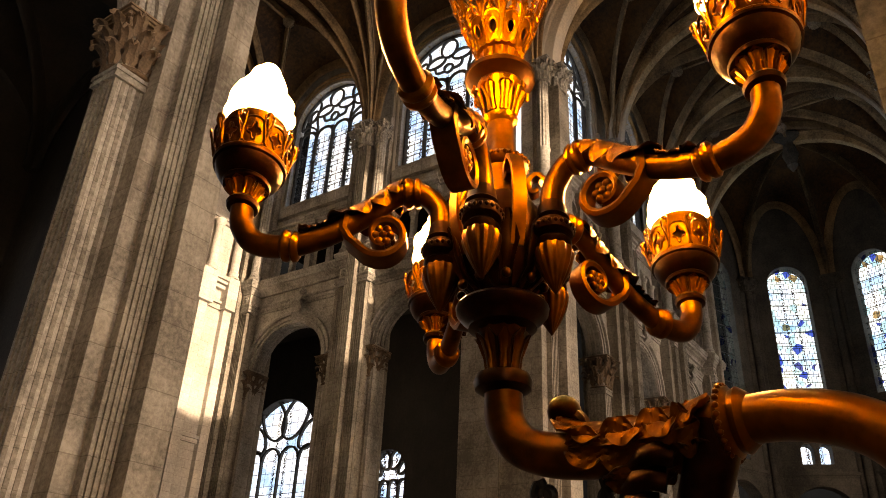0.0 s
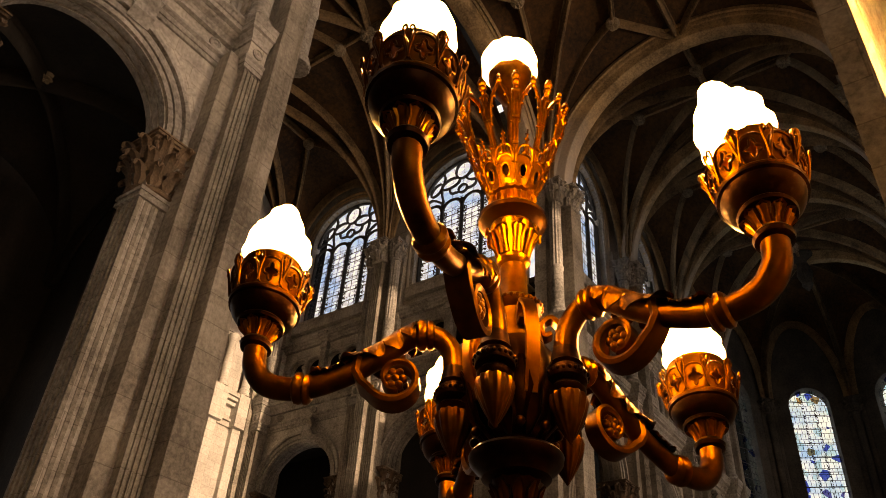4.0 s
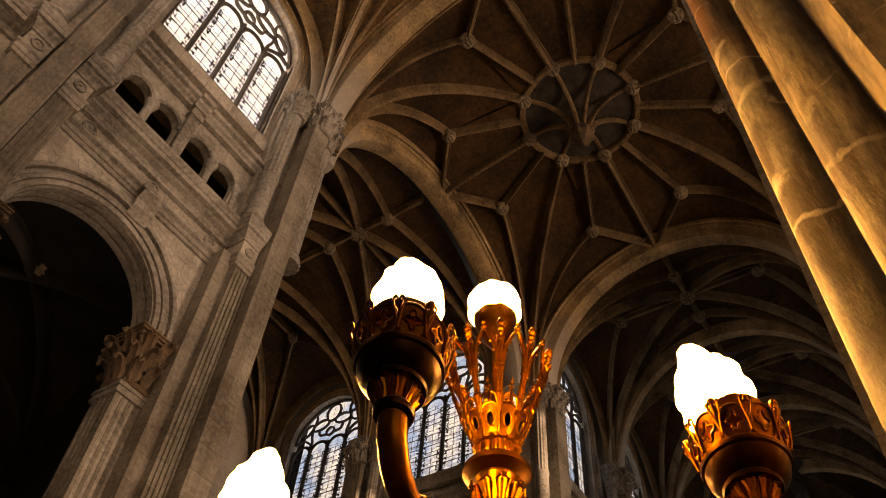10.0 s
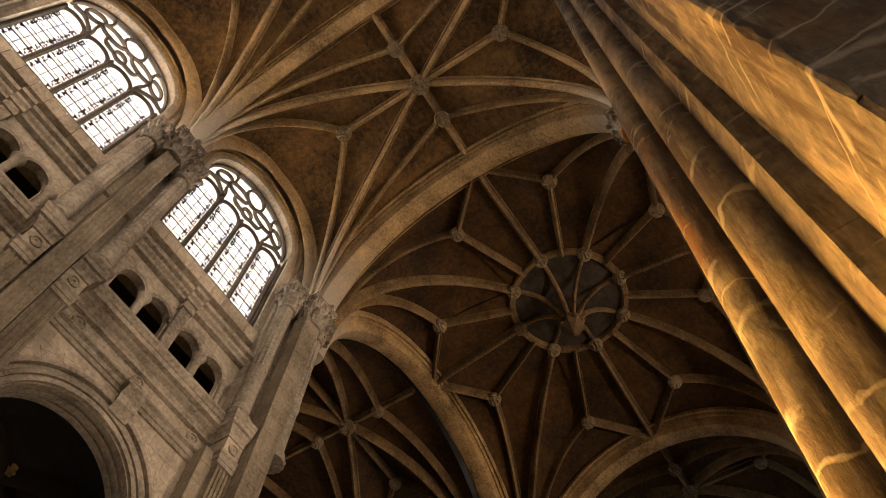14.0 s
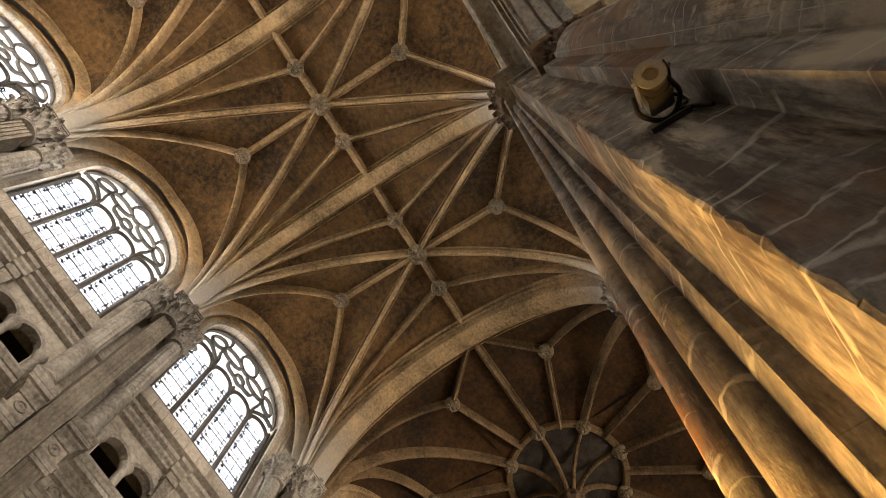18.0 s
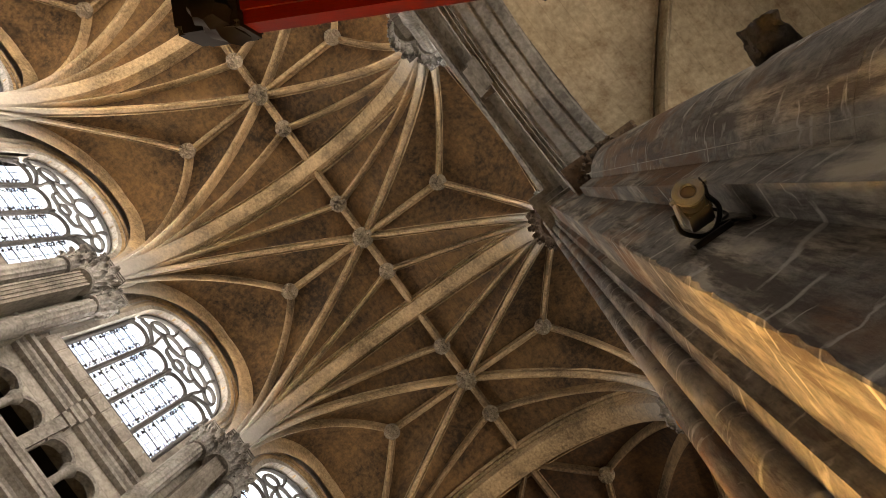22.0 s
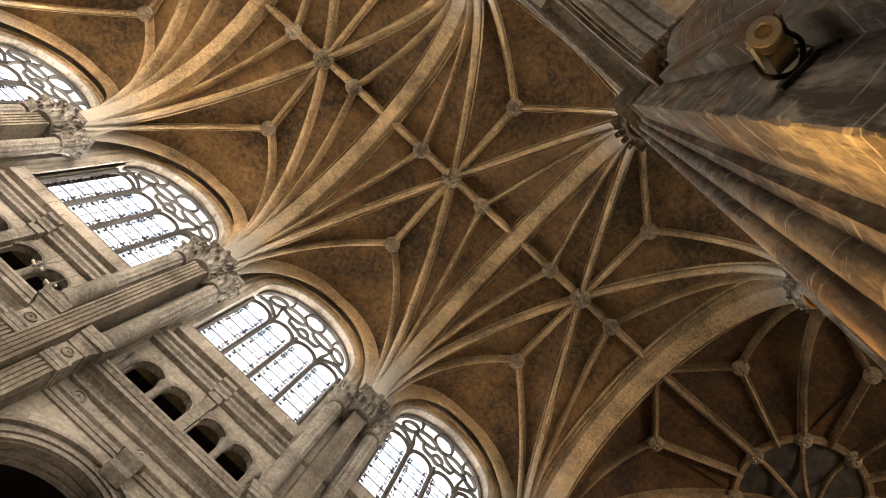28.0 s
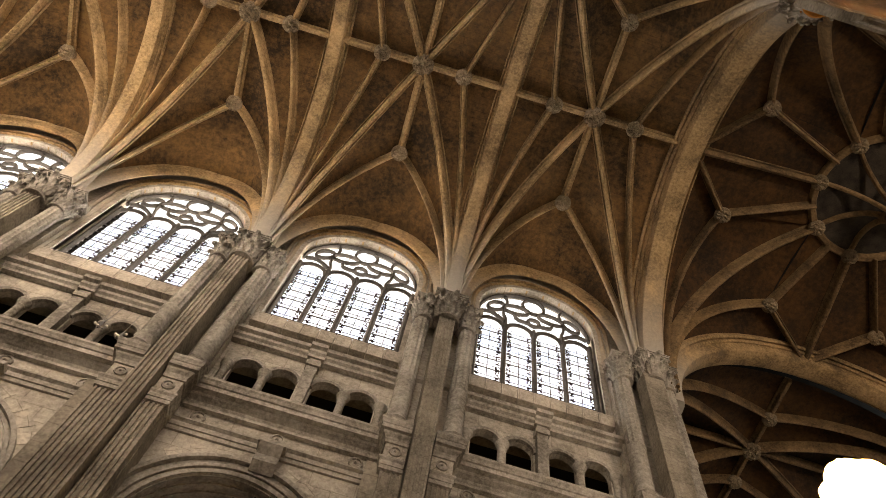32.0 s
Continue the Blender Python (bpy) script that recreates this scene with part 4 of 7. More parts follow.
def star_bay(hx, hy, zc, name, label, mat=None, rmat=None):
    """One vault bay, ridge along x, feet at the four corners."""
    mat = mat or WEB
    webs, ends_all = bmesh.new(), []
    sy = hy - 0.25
    for sx in (-1, 1):
        for s in (-1, 1):
            c = (sx * hx, s * (hy - 0.3), zc)
            ends = [(0, s * (hy + 0.05), 32.25), (0, s * 3.83 * hy / 7.1, RIDGE_Z), (0, 0, RIDGE_Z), (sx * 1.70 * hx / 3.6, 0, RIDGE_Z), (sx * hx, 0, RIDGE_Z)]
            curves = [rib_curve(c, e) for e in ends]
            for a, b in zip(curves, curves[1:]):
                web_between(webs, a, b)
            ends_all.append(curves)
    bmesh.ops.remove_doubles(webs, verts=webs.verts, dist=0.002)
    vault = part(name, webs, mat, None, smooth=True, kind="structure")
    tagged(vault, label, "ceiling")
    for curves in ends_all:
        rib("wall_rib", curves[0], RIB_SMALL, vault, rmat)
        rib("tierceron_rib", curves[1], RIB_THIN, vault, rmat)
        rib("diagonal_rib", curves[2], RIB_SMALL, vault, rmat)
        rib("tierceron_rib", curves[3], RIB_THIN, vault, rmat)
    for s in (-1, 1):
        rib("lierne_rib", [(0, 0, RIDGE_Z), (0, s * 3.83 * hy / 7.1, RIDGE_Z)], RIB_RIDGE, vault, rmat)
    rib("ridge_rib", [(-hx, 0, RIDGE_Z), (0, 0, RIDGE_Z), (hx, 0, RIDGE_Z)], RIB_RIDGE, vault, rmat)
    b1, b2 = boss_mesh(0.43), boss_mesh(0.34)
    twin("boss", b1, vault, Matrix.Translation((0, 0, RIDGE_Z - 0.40)))
    for x, y in ((1.70 * hx / 3.6, 0), (-1.70 * hx / 3.6, 0), (0, 3.83 * hy / 7.1), (0, -3.83 * hy / 7.1)):
        twin("boss", b2, vault, Matrix.Translation((x, y, RIDGE_Z - 0.40)))
    return vault


def great_arch(c0, c1, apex, name, label, along, prof=None):
    """A transverse arch over a whole span."""
    a, b = rib_curve(c0, apex, 18), rib_curve(c1, apex, 18)
    bm = bmesh.new()
    pts = a + b[::-1][1:]
    s = Vector(along)
    if s.cross(pts[18 + 1] - pts[18 - 1]).z < 0:
        s = -s
    sweep(bm, pts, prof or RIB_BIG, side=s)
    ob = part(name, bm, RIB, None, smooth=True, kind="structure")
    return tagged(ob, label, "arch")


def crossing_vault():
    hx, hy = CROSS_HX, CROSS_HY
    webs = bmesh.new()
    r, zr = 2.65, 33.7
    d = r * math.sqrt(0.5)
    jobs = []
    for sx in (-1, 1):
        for sy in (-1, 1):
            c = (sx * (hx - 0.5), sy * (hy - 0.5), CAP_Z)
            ends = [(sx * hx, 0, 32.75), (sx * 6.03, sy * 2.35, 33.1), (sx * d, sy * d, zr), (sx * 2.45, sy * 5.6, 33.1), (0, sy * hy, 32.75)]
            curves = [rib_curve(c, e, 16) for e in ends]
            for a, b in zip(curves, curves[1:]):
                web_between(webs, a, b)
            jobs.append(curves)
    z0 = 0.03
    for cx, cy in ((1, 0), (-1, 0), (0, 1), (0, -1)):
        if cx:
            pts = [(cx * hx, 0, 32.75), (cx * 6.03, 2.35, 33.1), (cx * d, d, zr), (cx * r, 0, zr), (cx * d, -d, zr), (cx * 6.03, -2.35, 33.1)]
        else:
            pts = [(0, cy * hy, 32.75), (2.45, cy * 5.6, 33.1), (d, cy * d, zr), (0, cy * r, zr), (-d, cy * d, zr), (-2.45, cy * 5.6, 33.1)]
        v = [webs.verts.new((x, y, z + z0)) for x, y, z in pts]
        for tri in ((0, 1, 3), (1, 2, 3), (0, 3, 5), (3, 4, 5)):
            webs.faces.new([v[i] for i in tri])
        bmesh.ops.remove_doubles(webs, verts=webs.verts, dist=0.04)
    # web and ribs here carry the crossing's shade in their colour
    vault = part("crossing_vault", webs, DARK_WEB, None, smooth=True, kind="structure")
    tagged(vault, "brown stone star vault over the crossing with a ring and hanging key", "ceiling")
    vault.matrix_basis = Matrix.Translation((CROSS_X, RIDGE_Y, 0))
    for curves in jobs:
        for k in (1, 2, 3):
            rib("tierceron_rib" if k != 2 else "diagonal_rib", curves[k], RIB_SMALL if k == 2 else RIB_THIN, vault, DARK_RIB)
    b2 = boss_mesh(0.34)
    for cx, cy in ((1, 0), (-1, 0), (0, 1), (0, -1)):
        ap = Vector((cx * hx, cy * hy, 32.75))
        card = Vector((cx * r, cy * r, zr))
        rib("ridge_rib", [ap, card], RIB_SMALL, vault, DARK_RIB)
        for s in (-1, 1):
            b = Vector((cx * 6.03, s * 2.35, 33.1)) if cx else Vector((s * 2.45, cy * 5.6, 33.1))
            a8 = math.pi / 8
            dg = Vector((cx * r * math.cos(a8), s * r * math.sin(a8), zr)) if cx else Vector((s * r * math.sin(a8), cy * r * math.cos(a8), zr))
            rib("lierne_rib", [ap, b], RIB_THIN, vault, DARK_RIB)
            rib("lierne_rib", [b, dg], RIB_THIN, vault, DARK_RIB)
            twin("boss", b2, vault, Matrix.Translation(b - Vector((0, 0, 0.38))))
    bm = bmesh.new()
    sweep(bm, [(r * math.cos(2 * math.pi * i / 40), r * math.sin(2 * math.pi * i / 40), zr) for i in range(40)], [(-0.16, 0.12), (-0.16, -0.14), (-0.09, -0.26), (0.09, -0.26), (0.16, -0.14), (0.16, 0.12)], closed=True)
    part("ring_rib", bm, DARK_RIB, vault, smooth=True)
    bm = bmesh.new()
    lathe(bm, [(r - 0.1, zr), (r - 0.1, zr + 1.4), (r * 0.8, zr + 2.4), (r * 0.45, zr + 2.9), (0.02, zr + 3.0)], 32)
    # dark stone imitates the shade inside the ring
    part("lantern_dome", bm, SOOT_SHADE, vault, "dome above the ring, its shade put into dark stone", True)
    for i in range(8):
        a = math.pi / 4 * i
        twin("boss", b2, vault, Matrix.Translation((r * math.cos(a), r * math.sin(a), zr - 0.30)))
        ca, sa = math.cos(a), math.sin(a)
        pts = smooth_path([(ca * r, sa * r, zr - 0.05), (ca * r * 0.62, sa * r * 0.62, zr - 0.15), (ca * r * 0.30, sa * r * 0.30, zr - 0.75), (ca * 0.28, sa * 0.28, zr - 1.75)], 4)
        rib("pendant_rib", pts, [(-0.085, 0.10), (-0.085, -0.07), (-0.04, -0.13), (0.04, -0.13), (0.085, -0.07), (0.085, 0.10)], vault, DARK_RIB)
    bm = bmesh.new()
    lathe(bm, [(0.22, 0.1), (0.36, 0.0), (0.46, -0.2), (0.40, -0.38), (0.50, -0.5), (0.50, -0.7), (0.38, -0.85), (0.30, -1.0), (0.22, -1.05), (0.16, -1.25), (0.02, -1.35)], 24, (0, 0, zr - 1.6), lobes=8, depth=0.08)
    for i in range(8):
        a = math.pi / 4 * i
        bmesh.ops.create_icosphere(bm, subdivisions=1, radius=0.15, matrix=Matrix.Translation((0.46 * math.cos(a), 0.46 * math.sin(a), zr - 2.2)))
    part("pendant_key", bm, BROWN, vault, "carved hanging keystone", True)


def aisle_bay(hx, hy, name, mat, rmat=None):
    webs, jobs = bmesh.new(), []
    for sx in (-1, 1):
        for s in (-1, 1):
            curves = [rib_curve((sx * hx, s * hy, 12.9), e, 10) for e in ((0, s * hy, 16.0), (0, 0, 16.5), (sx * hx, 0, 16.0))]
            for a, b in zip(curves, curves[1:]):
                web_between(webs, a, b)
            jobs.append(curves)
    bmesh.ops.remove_doubles(webs, verts=webs.verts, dist=0.002)
    vault = part(name, webs, mat, None, smooth=True, kind="structure")
    tagged(vault, "plastered aisle vault with moulded ribs, pale south, shade-dark north", "ceiling")
    for curves in jobs:
        rib("diagonal_rib", curves[1], RIB_THIN, vault, rmat or mat)
    for sx in (-1, 1):
        a, b = rib_curve((sx * hx, hy, 12.9), (sx * hx, 0, 16.0), 10), rib_curve((sx * hx, -hy, 12.9), (sx * hx, 0, 16.0), 10)
        rib("transverse_rib", a + b[::-1][1:], RIB_SMALL, vault, rmat or mat, side=(-1, 0, 0))
    twin("boss", boss_mesh(0.3), vault, Matrix.Translation((0, 0, 16.4)))
    return vault


floor_and_shell()
# nave, choir and transept walls
north = lambda x: Matrix.Translation((x, FACE_N, 0))
south = lambda x: Matrix.Translation((x, FACE_S, 0)) @ Matrix.Rotation(math.pi, 4, "Z")
east = lambda y: Matrix.Translation((TRANSEPT_X, y, 0)) @ Matrix.Rotation(-math.pi / 2, 4, "Z") @ Matrix.Diagonal((TRANSEPT_BAY / BAY, 1, 1, 1))
places = [north(1.45 + BAY / 2 - BAY * k) for k in range(5)] + [south(1.45 + BAY / 2 - BAY * k) for k in range(5)]
places += [north(CHOIR_X0 + BAY * (k + 0.5)) for k in range(3)] + [south(CHOIR_X0 + BAY * (k + 0.5)) for k in range(3)]
places += [east(TRANSEPT_Y0 + TRANSEPT_BAY * (k + 0.5)) for k in range(2)]
wall0 = bay_wall()
win0 = clear_window()
for i, m in enumerate(places):
    w = wall0 if i == 0 else copy_thing(wall0, m)
    g = win0 if i == 0 else copy_thing(win0, m @ Matrix.Translation((0, 0.62, 0)))
    if i == 0:
        wall0.matrix_basis, win0.matrix_basis = m, m @ Matrix.Translation((0, 0.62, 0))
    w.name, g.name = f"wall_{i + 1}", f"window_{i + 1}"
    if i < 10:
        power = WINDOW_POWER * (0.8, 1.5, 1.7, 1.9, 1.9, 0.4, 1.2, 2.6, 4.2, 4.8)[i]
        for z in (25.1, 28.7):
            window_lamp("daylight", m @ pose(0, 1.48, z, -72 if i < 5 else -60, 0, 0), 4.4, 3.6, power / 2)

pier0 = nave_pier()
pier0.matrix_basis = north(PIER_X[0])
for x in PIER_X[1:5]:
    copy_thing(pier0, north(x))
for x in PIER_X[0:4]:
    copy_thing(pier0, south(x))
for k in range(1, 4):
    copy_thing(pier0, north(CHOIR_X0 + BAY * k)), copy_thing(pier0, south(CHOIR_X0 + BAY * k))
copy_thing(pier0, Matrix.Translation((TRANSEPT_X, TRANSEPT_Y0 + TRANSEPT_BAY, 0)) @ Matrix.Rotation(-math.pi / 2, 4, "Z"))
copy_thing(pier0, Matrix.Translation((TRANSEPT_X, TRANSEPT_Y0 + 2 * TRANSEPT_BAY, 0)) @ Matrix.Rotation(-math.pi / 2, 4, "Z"))
# crossing piers
cp = nave_pier("massive crossing pier of grey limestone with a broad flat front", True, (-1,), False)
cp.matrix_basis = north(8.6)
copy_thing(cp, south(26.1))
cq = nave_pier("massive crossing pier of grey limestone with a broad flat front", True, (1,))
cq.matrix_basis = north(26.1)
copy_thing(cq, south(8.6))

# vaults
v0 = star_bay(BAY / 2, 7.1, CAP_Z - 0.05, "nave_vault", "brown stone star vault with pale ribs and carved bosses")
nave_x = [1.45 + BAY / 2 - BAY * k for k in range(5)]
choir_x = [CHOIR_X0 + BAY * (k + 0.5) for k in range(3)]
# choir in the shaded copies of web and rib
c0 = star_bay(BAY / 2, 7.1, CAP_Z - 0.05, "choir_vault", "star vault over the choir, its dimness put into the stone colour", DARK_WEB, DARK_RIB)
c0.matrix_basis = Matrix.Translation((choir_x[0], RIDGE_Y, 0))
for x in choir_x[1:]:
    copy_thing(c0, Matrix.Translation((x, RIDGE_Y, 0)))
v0.matrix_basis = Matrix.Translation((nave_x[0], RIDGE_Y, 0))
for x in nave_x[1:]:
    copy_thing(v0, Matrix.Translation((x, RIDGE_Y, 0)))
for x in [1.45 - BAY * k for k in range(5)] + [CHOIR_X0 + BAY * k for k in (1, 2, 3)]:
    great_arch((x, RIDGE_Y + 6.8, CAP_Z - 0.1), (x, RIDGE_Y - 6.8, CAP_Z - 0.1), (x, RIDGE_Y, RIDGE_Z + 0.02), "transverse_arch", "broad pale stone transverse arch of the vault", (1, 0, 0))
# transept vault, also with shade in the stone colour
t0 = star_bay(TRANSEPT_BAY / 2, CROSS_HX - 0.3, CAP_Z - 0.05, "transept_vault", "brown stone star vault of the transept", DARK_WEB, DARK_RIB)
tm = lambda y: Matrix.Translation((CROSS_X, y, 0)) @ Matrix.Rotation(math.pi / 2, 4, "Z")
t0.matrix_basis = tm(TRANSEPT_Y0 + TRANSEPT_BAY * 0.5)
copy_thing(t0, tm(TRANSEPT_Y0 + TRANSEPT_BAY * 1.5))
copy_thing(t0, tm(2 * RIDGE_Y - TRANSEPT_Y0 - TRANSEPT_BAY * 0.5)), copy_thing(t0, tm(2 * RIDGE_Y - TRANSEPT_Y0 - TRANSEPT_BAY * 1.5))
crossing_vault()
RIB_GREAT = [(a * 1.5, b * 1.25) for a, b in RIB_BIG]
for sx in (-1, 1):
    x = CROSS_X + sx * (CROSS_HX + 0.15)
    great_arch((x, RIDGE_Y + 7.0, CAP_Z), (x, RIDGE_Y - 7.0, CAP_Z), (x, RIDGE_Y, 32.8), "crossing_arch", "great moulded stone arch at the crossing", (1, 0, 0), RIB_GREAT)
for sy in (-1, 1):
    y = RIDGE_Y + sy * (CROSS_HY + 0.15)
    great_arch((CROSS_X + 7.7, y, CAP_Z), (CROSS_X - 7.7, y, CAP_Z), (CROSS_X, y, 32.8), "crossing_arch", "great moulded stone arch at the crossing", (0, 1, 0), RIB_GREAT)


# apse
def apse():
    cx, r = CHOIR_X0 + 3 * BAY, 7.5
    key = Vector((0, 0, RIDGE_Z))
    angs = [-90, -45, 0, 45, 90]
    P = [Vector((r * math.cos(radians(a)), r * math.sin(radians(a)), 0)) for a in angs]
    webs, curves = bmesh.new(), []
    for a, b in zip(P, P[1:]):
        mid = (a + b) / 2
        m = Vector((mid.x, mid.y, 32.0))
        for q in (a, b):
            c = q * 0.96 + Vector((0, 0, CAP_Z))
            c1, c2 = rib_curve(c, m), rib_curve(c, key)
            web_between(webs, c1, c2)
            curves.append((c1, c2))
    vault = part("apse_vault", webs, DARK_WEB, None, smooth=True, kind="structure")
    tagged(vault, "brown stone ribbed half dome of the apse with a hanging key", "ceiling")
    vault.matrix_basis = Matrix.Translation((cx, RIDGE_Y, 0))
    for c1, c2 in curves:
        rib("wall_rib", c1, RIB_SMALL, vault, DARK_RIB)
        rib("radial_rib", c2, RIB_SMALL, vault, DARK_RIB)
    bm = bmesh.new()
    lathe(bm, [(0.9, 0.1), (1.0, -0.1), (0.8, -0.3), (0.35, -0.6), (0.5, -1.4), (0.3, -2.0), (0.35, -2.2), (0.1, -2.6), (0.02, -2.7)], 20, (0, 0, RIDGE_Z), lobes=8, depth=0.06)
    part("pendant_key", bm, DIM_WALL, vault, smooth=True)
    L = (P[1] - P[0]).length
    for i, (a, b) in enumerate(zip(P, P[1:])):
        mid = (a + b) / 2
        ang = math.atan2(mid.y, mid.x) - math.pi / 2
        m = Matrix.Translation((cx + mid.x, RIDGE_Y + mid.y, 0)) @ Matrix.Rotation(ang, 4, "Z")
        bm = bmesh.new()
        arch_panel(bm, -L / 2, L / 2, 0, 12.2, 0, 1.9, 0, 9.5, 0, 0.9, 16)
        for s in (-1, 1):
            arch_panel(bm, min(0, s * L / 2), max(0, s * L / 2), 12.2, 14.8, s * 0.55, 0.40, 12.75, 13.65, 0, 0.9, 10)
        arch_panel(bm, -L / 2, L / 2, 14.8, 33.2, 0, 1.32, 17.0, 25.4, 0, 0.9, 16)
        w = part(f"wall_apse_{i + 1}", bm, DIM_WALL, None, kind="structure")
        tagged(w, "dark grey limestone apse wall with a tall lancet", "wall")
        w.matrix_basis = m
        for z0, dz in ((11.75, -5.55), (14.6, -3.0), (16.1, -5.5)):
            bm = bmesh.new()
            moulding(bm, -L / 2, L / 2, [(o * 0.7, z + (14.5 - 17.6 if z0 == 14.6 else z0 - 21.28)) for o, z in (CORNICE if z0 == 14.6 else STRING)])
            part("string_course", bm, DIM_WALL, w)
        for s in (-1, 1):
            bm = bmesh.new()
            v = [bm.verts.new((s * 0.55 + x, 0.7, z)) for x, z in [(0.42, 12.7)] + [(p.x, p.z) for p in arc(0, 13.65, 0.42, 0, 180, 10)] + [(-0.42, 12.7)]]
            bm.faces.new(v)
            part("small_pane", bm, GLASS, w, "small leaded window").visible_shadow = False
        if i == 2:
            gl = bpy.data.lights.new("amber_passage_lamp", "POINT")
            gl.energy, gl.color, gl.shadow_soft_size = 60.0, (1.0, 0.50, 0.16), 0.1
            new("amber_passage_lamp", gl).matrix_world = m @ Matrix.Translation((0, 0.5, 12.95))
        win = thing(f"window_apse_{i + 1}", "tall stained glass lancet, blue and pale figures", "window", kind="structure", m=m @ Matrix.Translation((0, 0.4, 0)))
        bm = bmesh.new()
        vv = [bm.verts.new((x, 0, z)) for x, z in [(1.3, 17.0)] + [(p.x, p.z) for p in arc(0, 25.4, 1.3, 0, 180, 18)] + [(-1.3, 17.0)]]
        bm.faces.new(vv)
        p = part("pane", bm, STAINED, win, "stained glass with blue robed shapes")
        p.visible_shadow = False
        bm = bmesh.new()
        box(bm, -1.3, 1.3, -0.04, -0.01, -0.02, 0.02)
        sm = mesh_of("saddle_bar", bm, LEAD)
        for k in range(9):
            twin("saddle_bar", sm, win, Matrix.Translation((0, 0, 17.8 + k)))
        pm = Matrix.Translation((cx + a.x, RIDGE_Y + a.y, 0)) @ Matrix.Rotation(math.atan2(a.y, a.x) - math.pi / 2, 4, "Z")
        if 0 < i:
            bm = bmesh.new()
            for u in (-0.42, 0.0, 0.42):
                lathe(bm, [(0.24, 0), (0.24, CAP_Z - 0.9)], 16, (u, -0.1 - 0.25 * (u == 0), 0))
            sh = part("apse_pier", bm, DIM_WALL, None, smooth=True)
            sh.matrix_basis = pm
            tagged(sh, "cluster of slim stone shafts in the apse, shade put into the colour", "pier", "apse piers")
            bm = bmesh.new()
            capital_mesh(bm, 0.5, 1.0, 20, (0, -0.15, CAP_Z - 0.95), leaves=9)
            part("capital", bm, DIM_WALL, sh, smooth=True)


apse()
window_lamp("daylight", pose(20.2, -22.4, 26.5, 90, 0, 0), 6.6, 10.0, 1300.0)
# added fill lamp in the unseen lower opening, brightens the crossing's lower walls
window_lamp("daylight", pose(20.2, -22.6, 6.5, 90, 0, 0), 6.4, 7.6, 4600.0)
# black walls, added to stand in for shade seen through the arcade
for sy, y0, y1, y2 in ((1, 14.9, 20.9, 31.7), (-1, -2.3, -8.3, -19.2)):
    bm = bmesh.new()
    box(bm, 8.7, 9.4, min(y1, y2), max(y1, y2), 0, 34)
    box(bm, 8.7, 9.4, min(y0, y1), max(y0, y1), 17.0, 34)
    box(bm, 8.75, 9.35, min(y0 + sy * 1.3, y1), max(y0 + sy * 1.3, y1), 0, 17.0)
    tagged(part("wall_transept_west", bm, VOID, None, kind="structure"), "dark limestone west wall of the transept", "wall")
# south choir aisle, unseen: added low openings with lamps that brighten the choir
bm = bmesh.new()
for k in range(3):
    u = CHOIR_X0 + BAY * k
    arch_panel(bm, u, u + BAY, 0, 17.0, u + BAY / 2, 2.1, 4.0, 9.3, FACE_S - 8.0, FACE_S - 7.4, 16)
    window_lamp("daylight", pose(u + BAY / 2, FACE_S - 8.1, 7.4, 90, 0, 0), 3.8, 6.4, WINDOW_POWER * 1.7)
tagged(part("wall_choir_aisle_south", bm, WALL, None, kind="structure"), "south choir aisle wall with window openings", "wall")


# ---- daylight backdrops, aisles, chapels, transept end ----
def sky_sheet(name, m, w, h, mat=None):
    bm = bmesh.new()
    v = [bm.verts.new(p) for p in ((-w / 2, 0, -h / 2), (w / 2, 0, -h / 2), (w / 2, 0, h / 2), (-w / 2, 0, h / 2))]
    bm.faces.new(v)
    ob = part(name, bm, mat or SKY, None, kind="structure")
    ob.matrix_basis = m
    return tagged(ob, "pale daylight sky outside the window", "backdrop")


def sky_material(name, low, high, glow_):
    m, n, l, b = material(name)
    n.remove(b)
    tc, no = n.new("ShaderNodeTexCoord"), n.new("ShaderNodeTexNoise")
    no.inputs["Scale"].default_value, no.inputs["Detail"].default_value = 0.5, 5
    l.new(tc.outputs["Object"], no.inputs["Vector"])
    r = n.new("ShaderNodeValToRGB")
    r.color_ramp.elements[0].position, r.color_ramp.elements[1].position = 0.38, 0.62
    r.color_ramp.elements[0].color, r.color_ramp.elements[1].color = (*low, 1), (*high, 1)
    e = n.new("ShaderNodeEmission")
    e.inputs["Strength"].default_value = glow_
    l.new(no.outputs[0], r.inputs[0]); l.new(r.outputs[0], e.inputs[0]); l.new(e.outputs[0], n["Material Output"].inputs[0])
    return m


SKY = sky_material("daylight_sky", (0.72, 0.86, 1.0), (0.96, 0.985, 1.0), 2.6)
SKY_NORTH = sky_material("blue_north_sky", (0.26, 0.54, 0.95), (0.80, 0.93, 1.0), 1.5)
for i, m in enumerate(places):
    sky_sheet("backdrop", m @ Matrix.Translation((0, 2.5, 29.4)), 7.0, 14.4, SKY_NORTH if i > 9 else SKY)
for i in range(4):
    w = bpy.data.objects[f"wall_apse_{i + 1}"]
    sky_sheet("backdrop", w.matrix_basis @ Matrix.Translation((0, 2.4, 20.0)), 4.6, 16.0, SKY_NORTH)


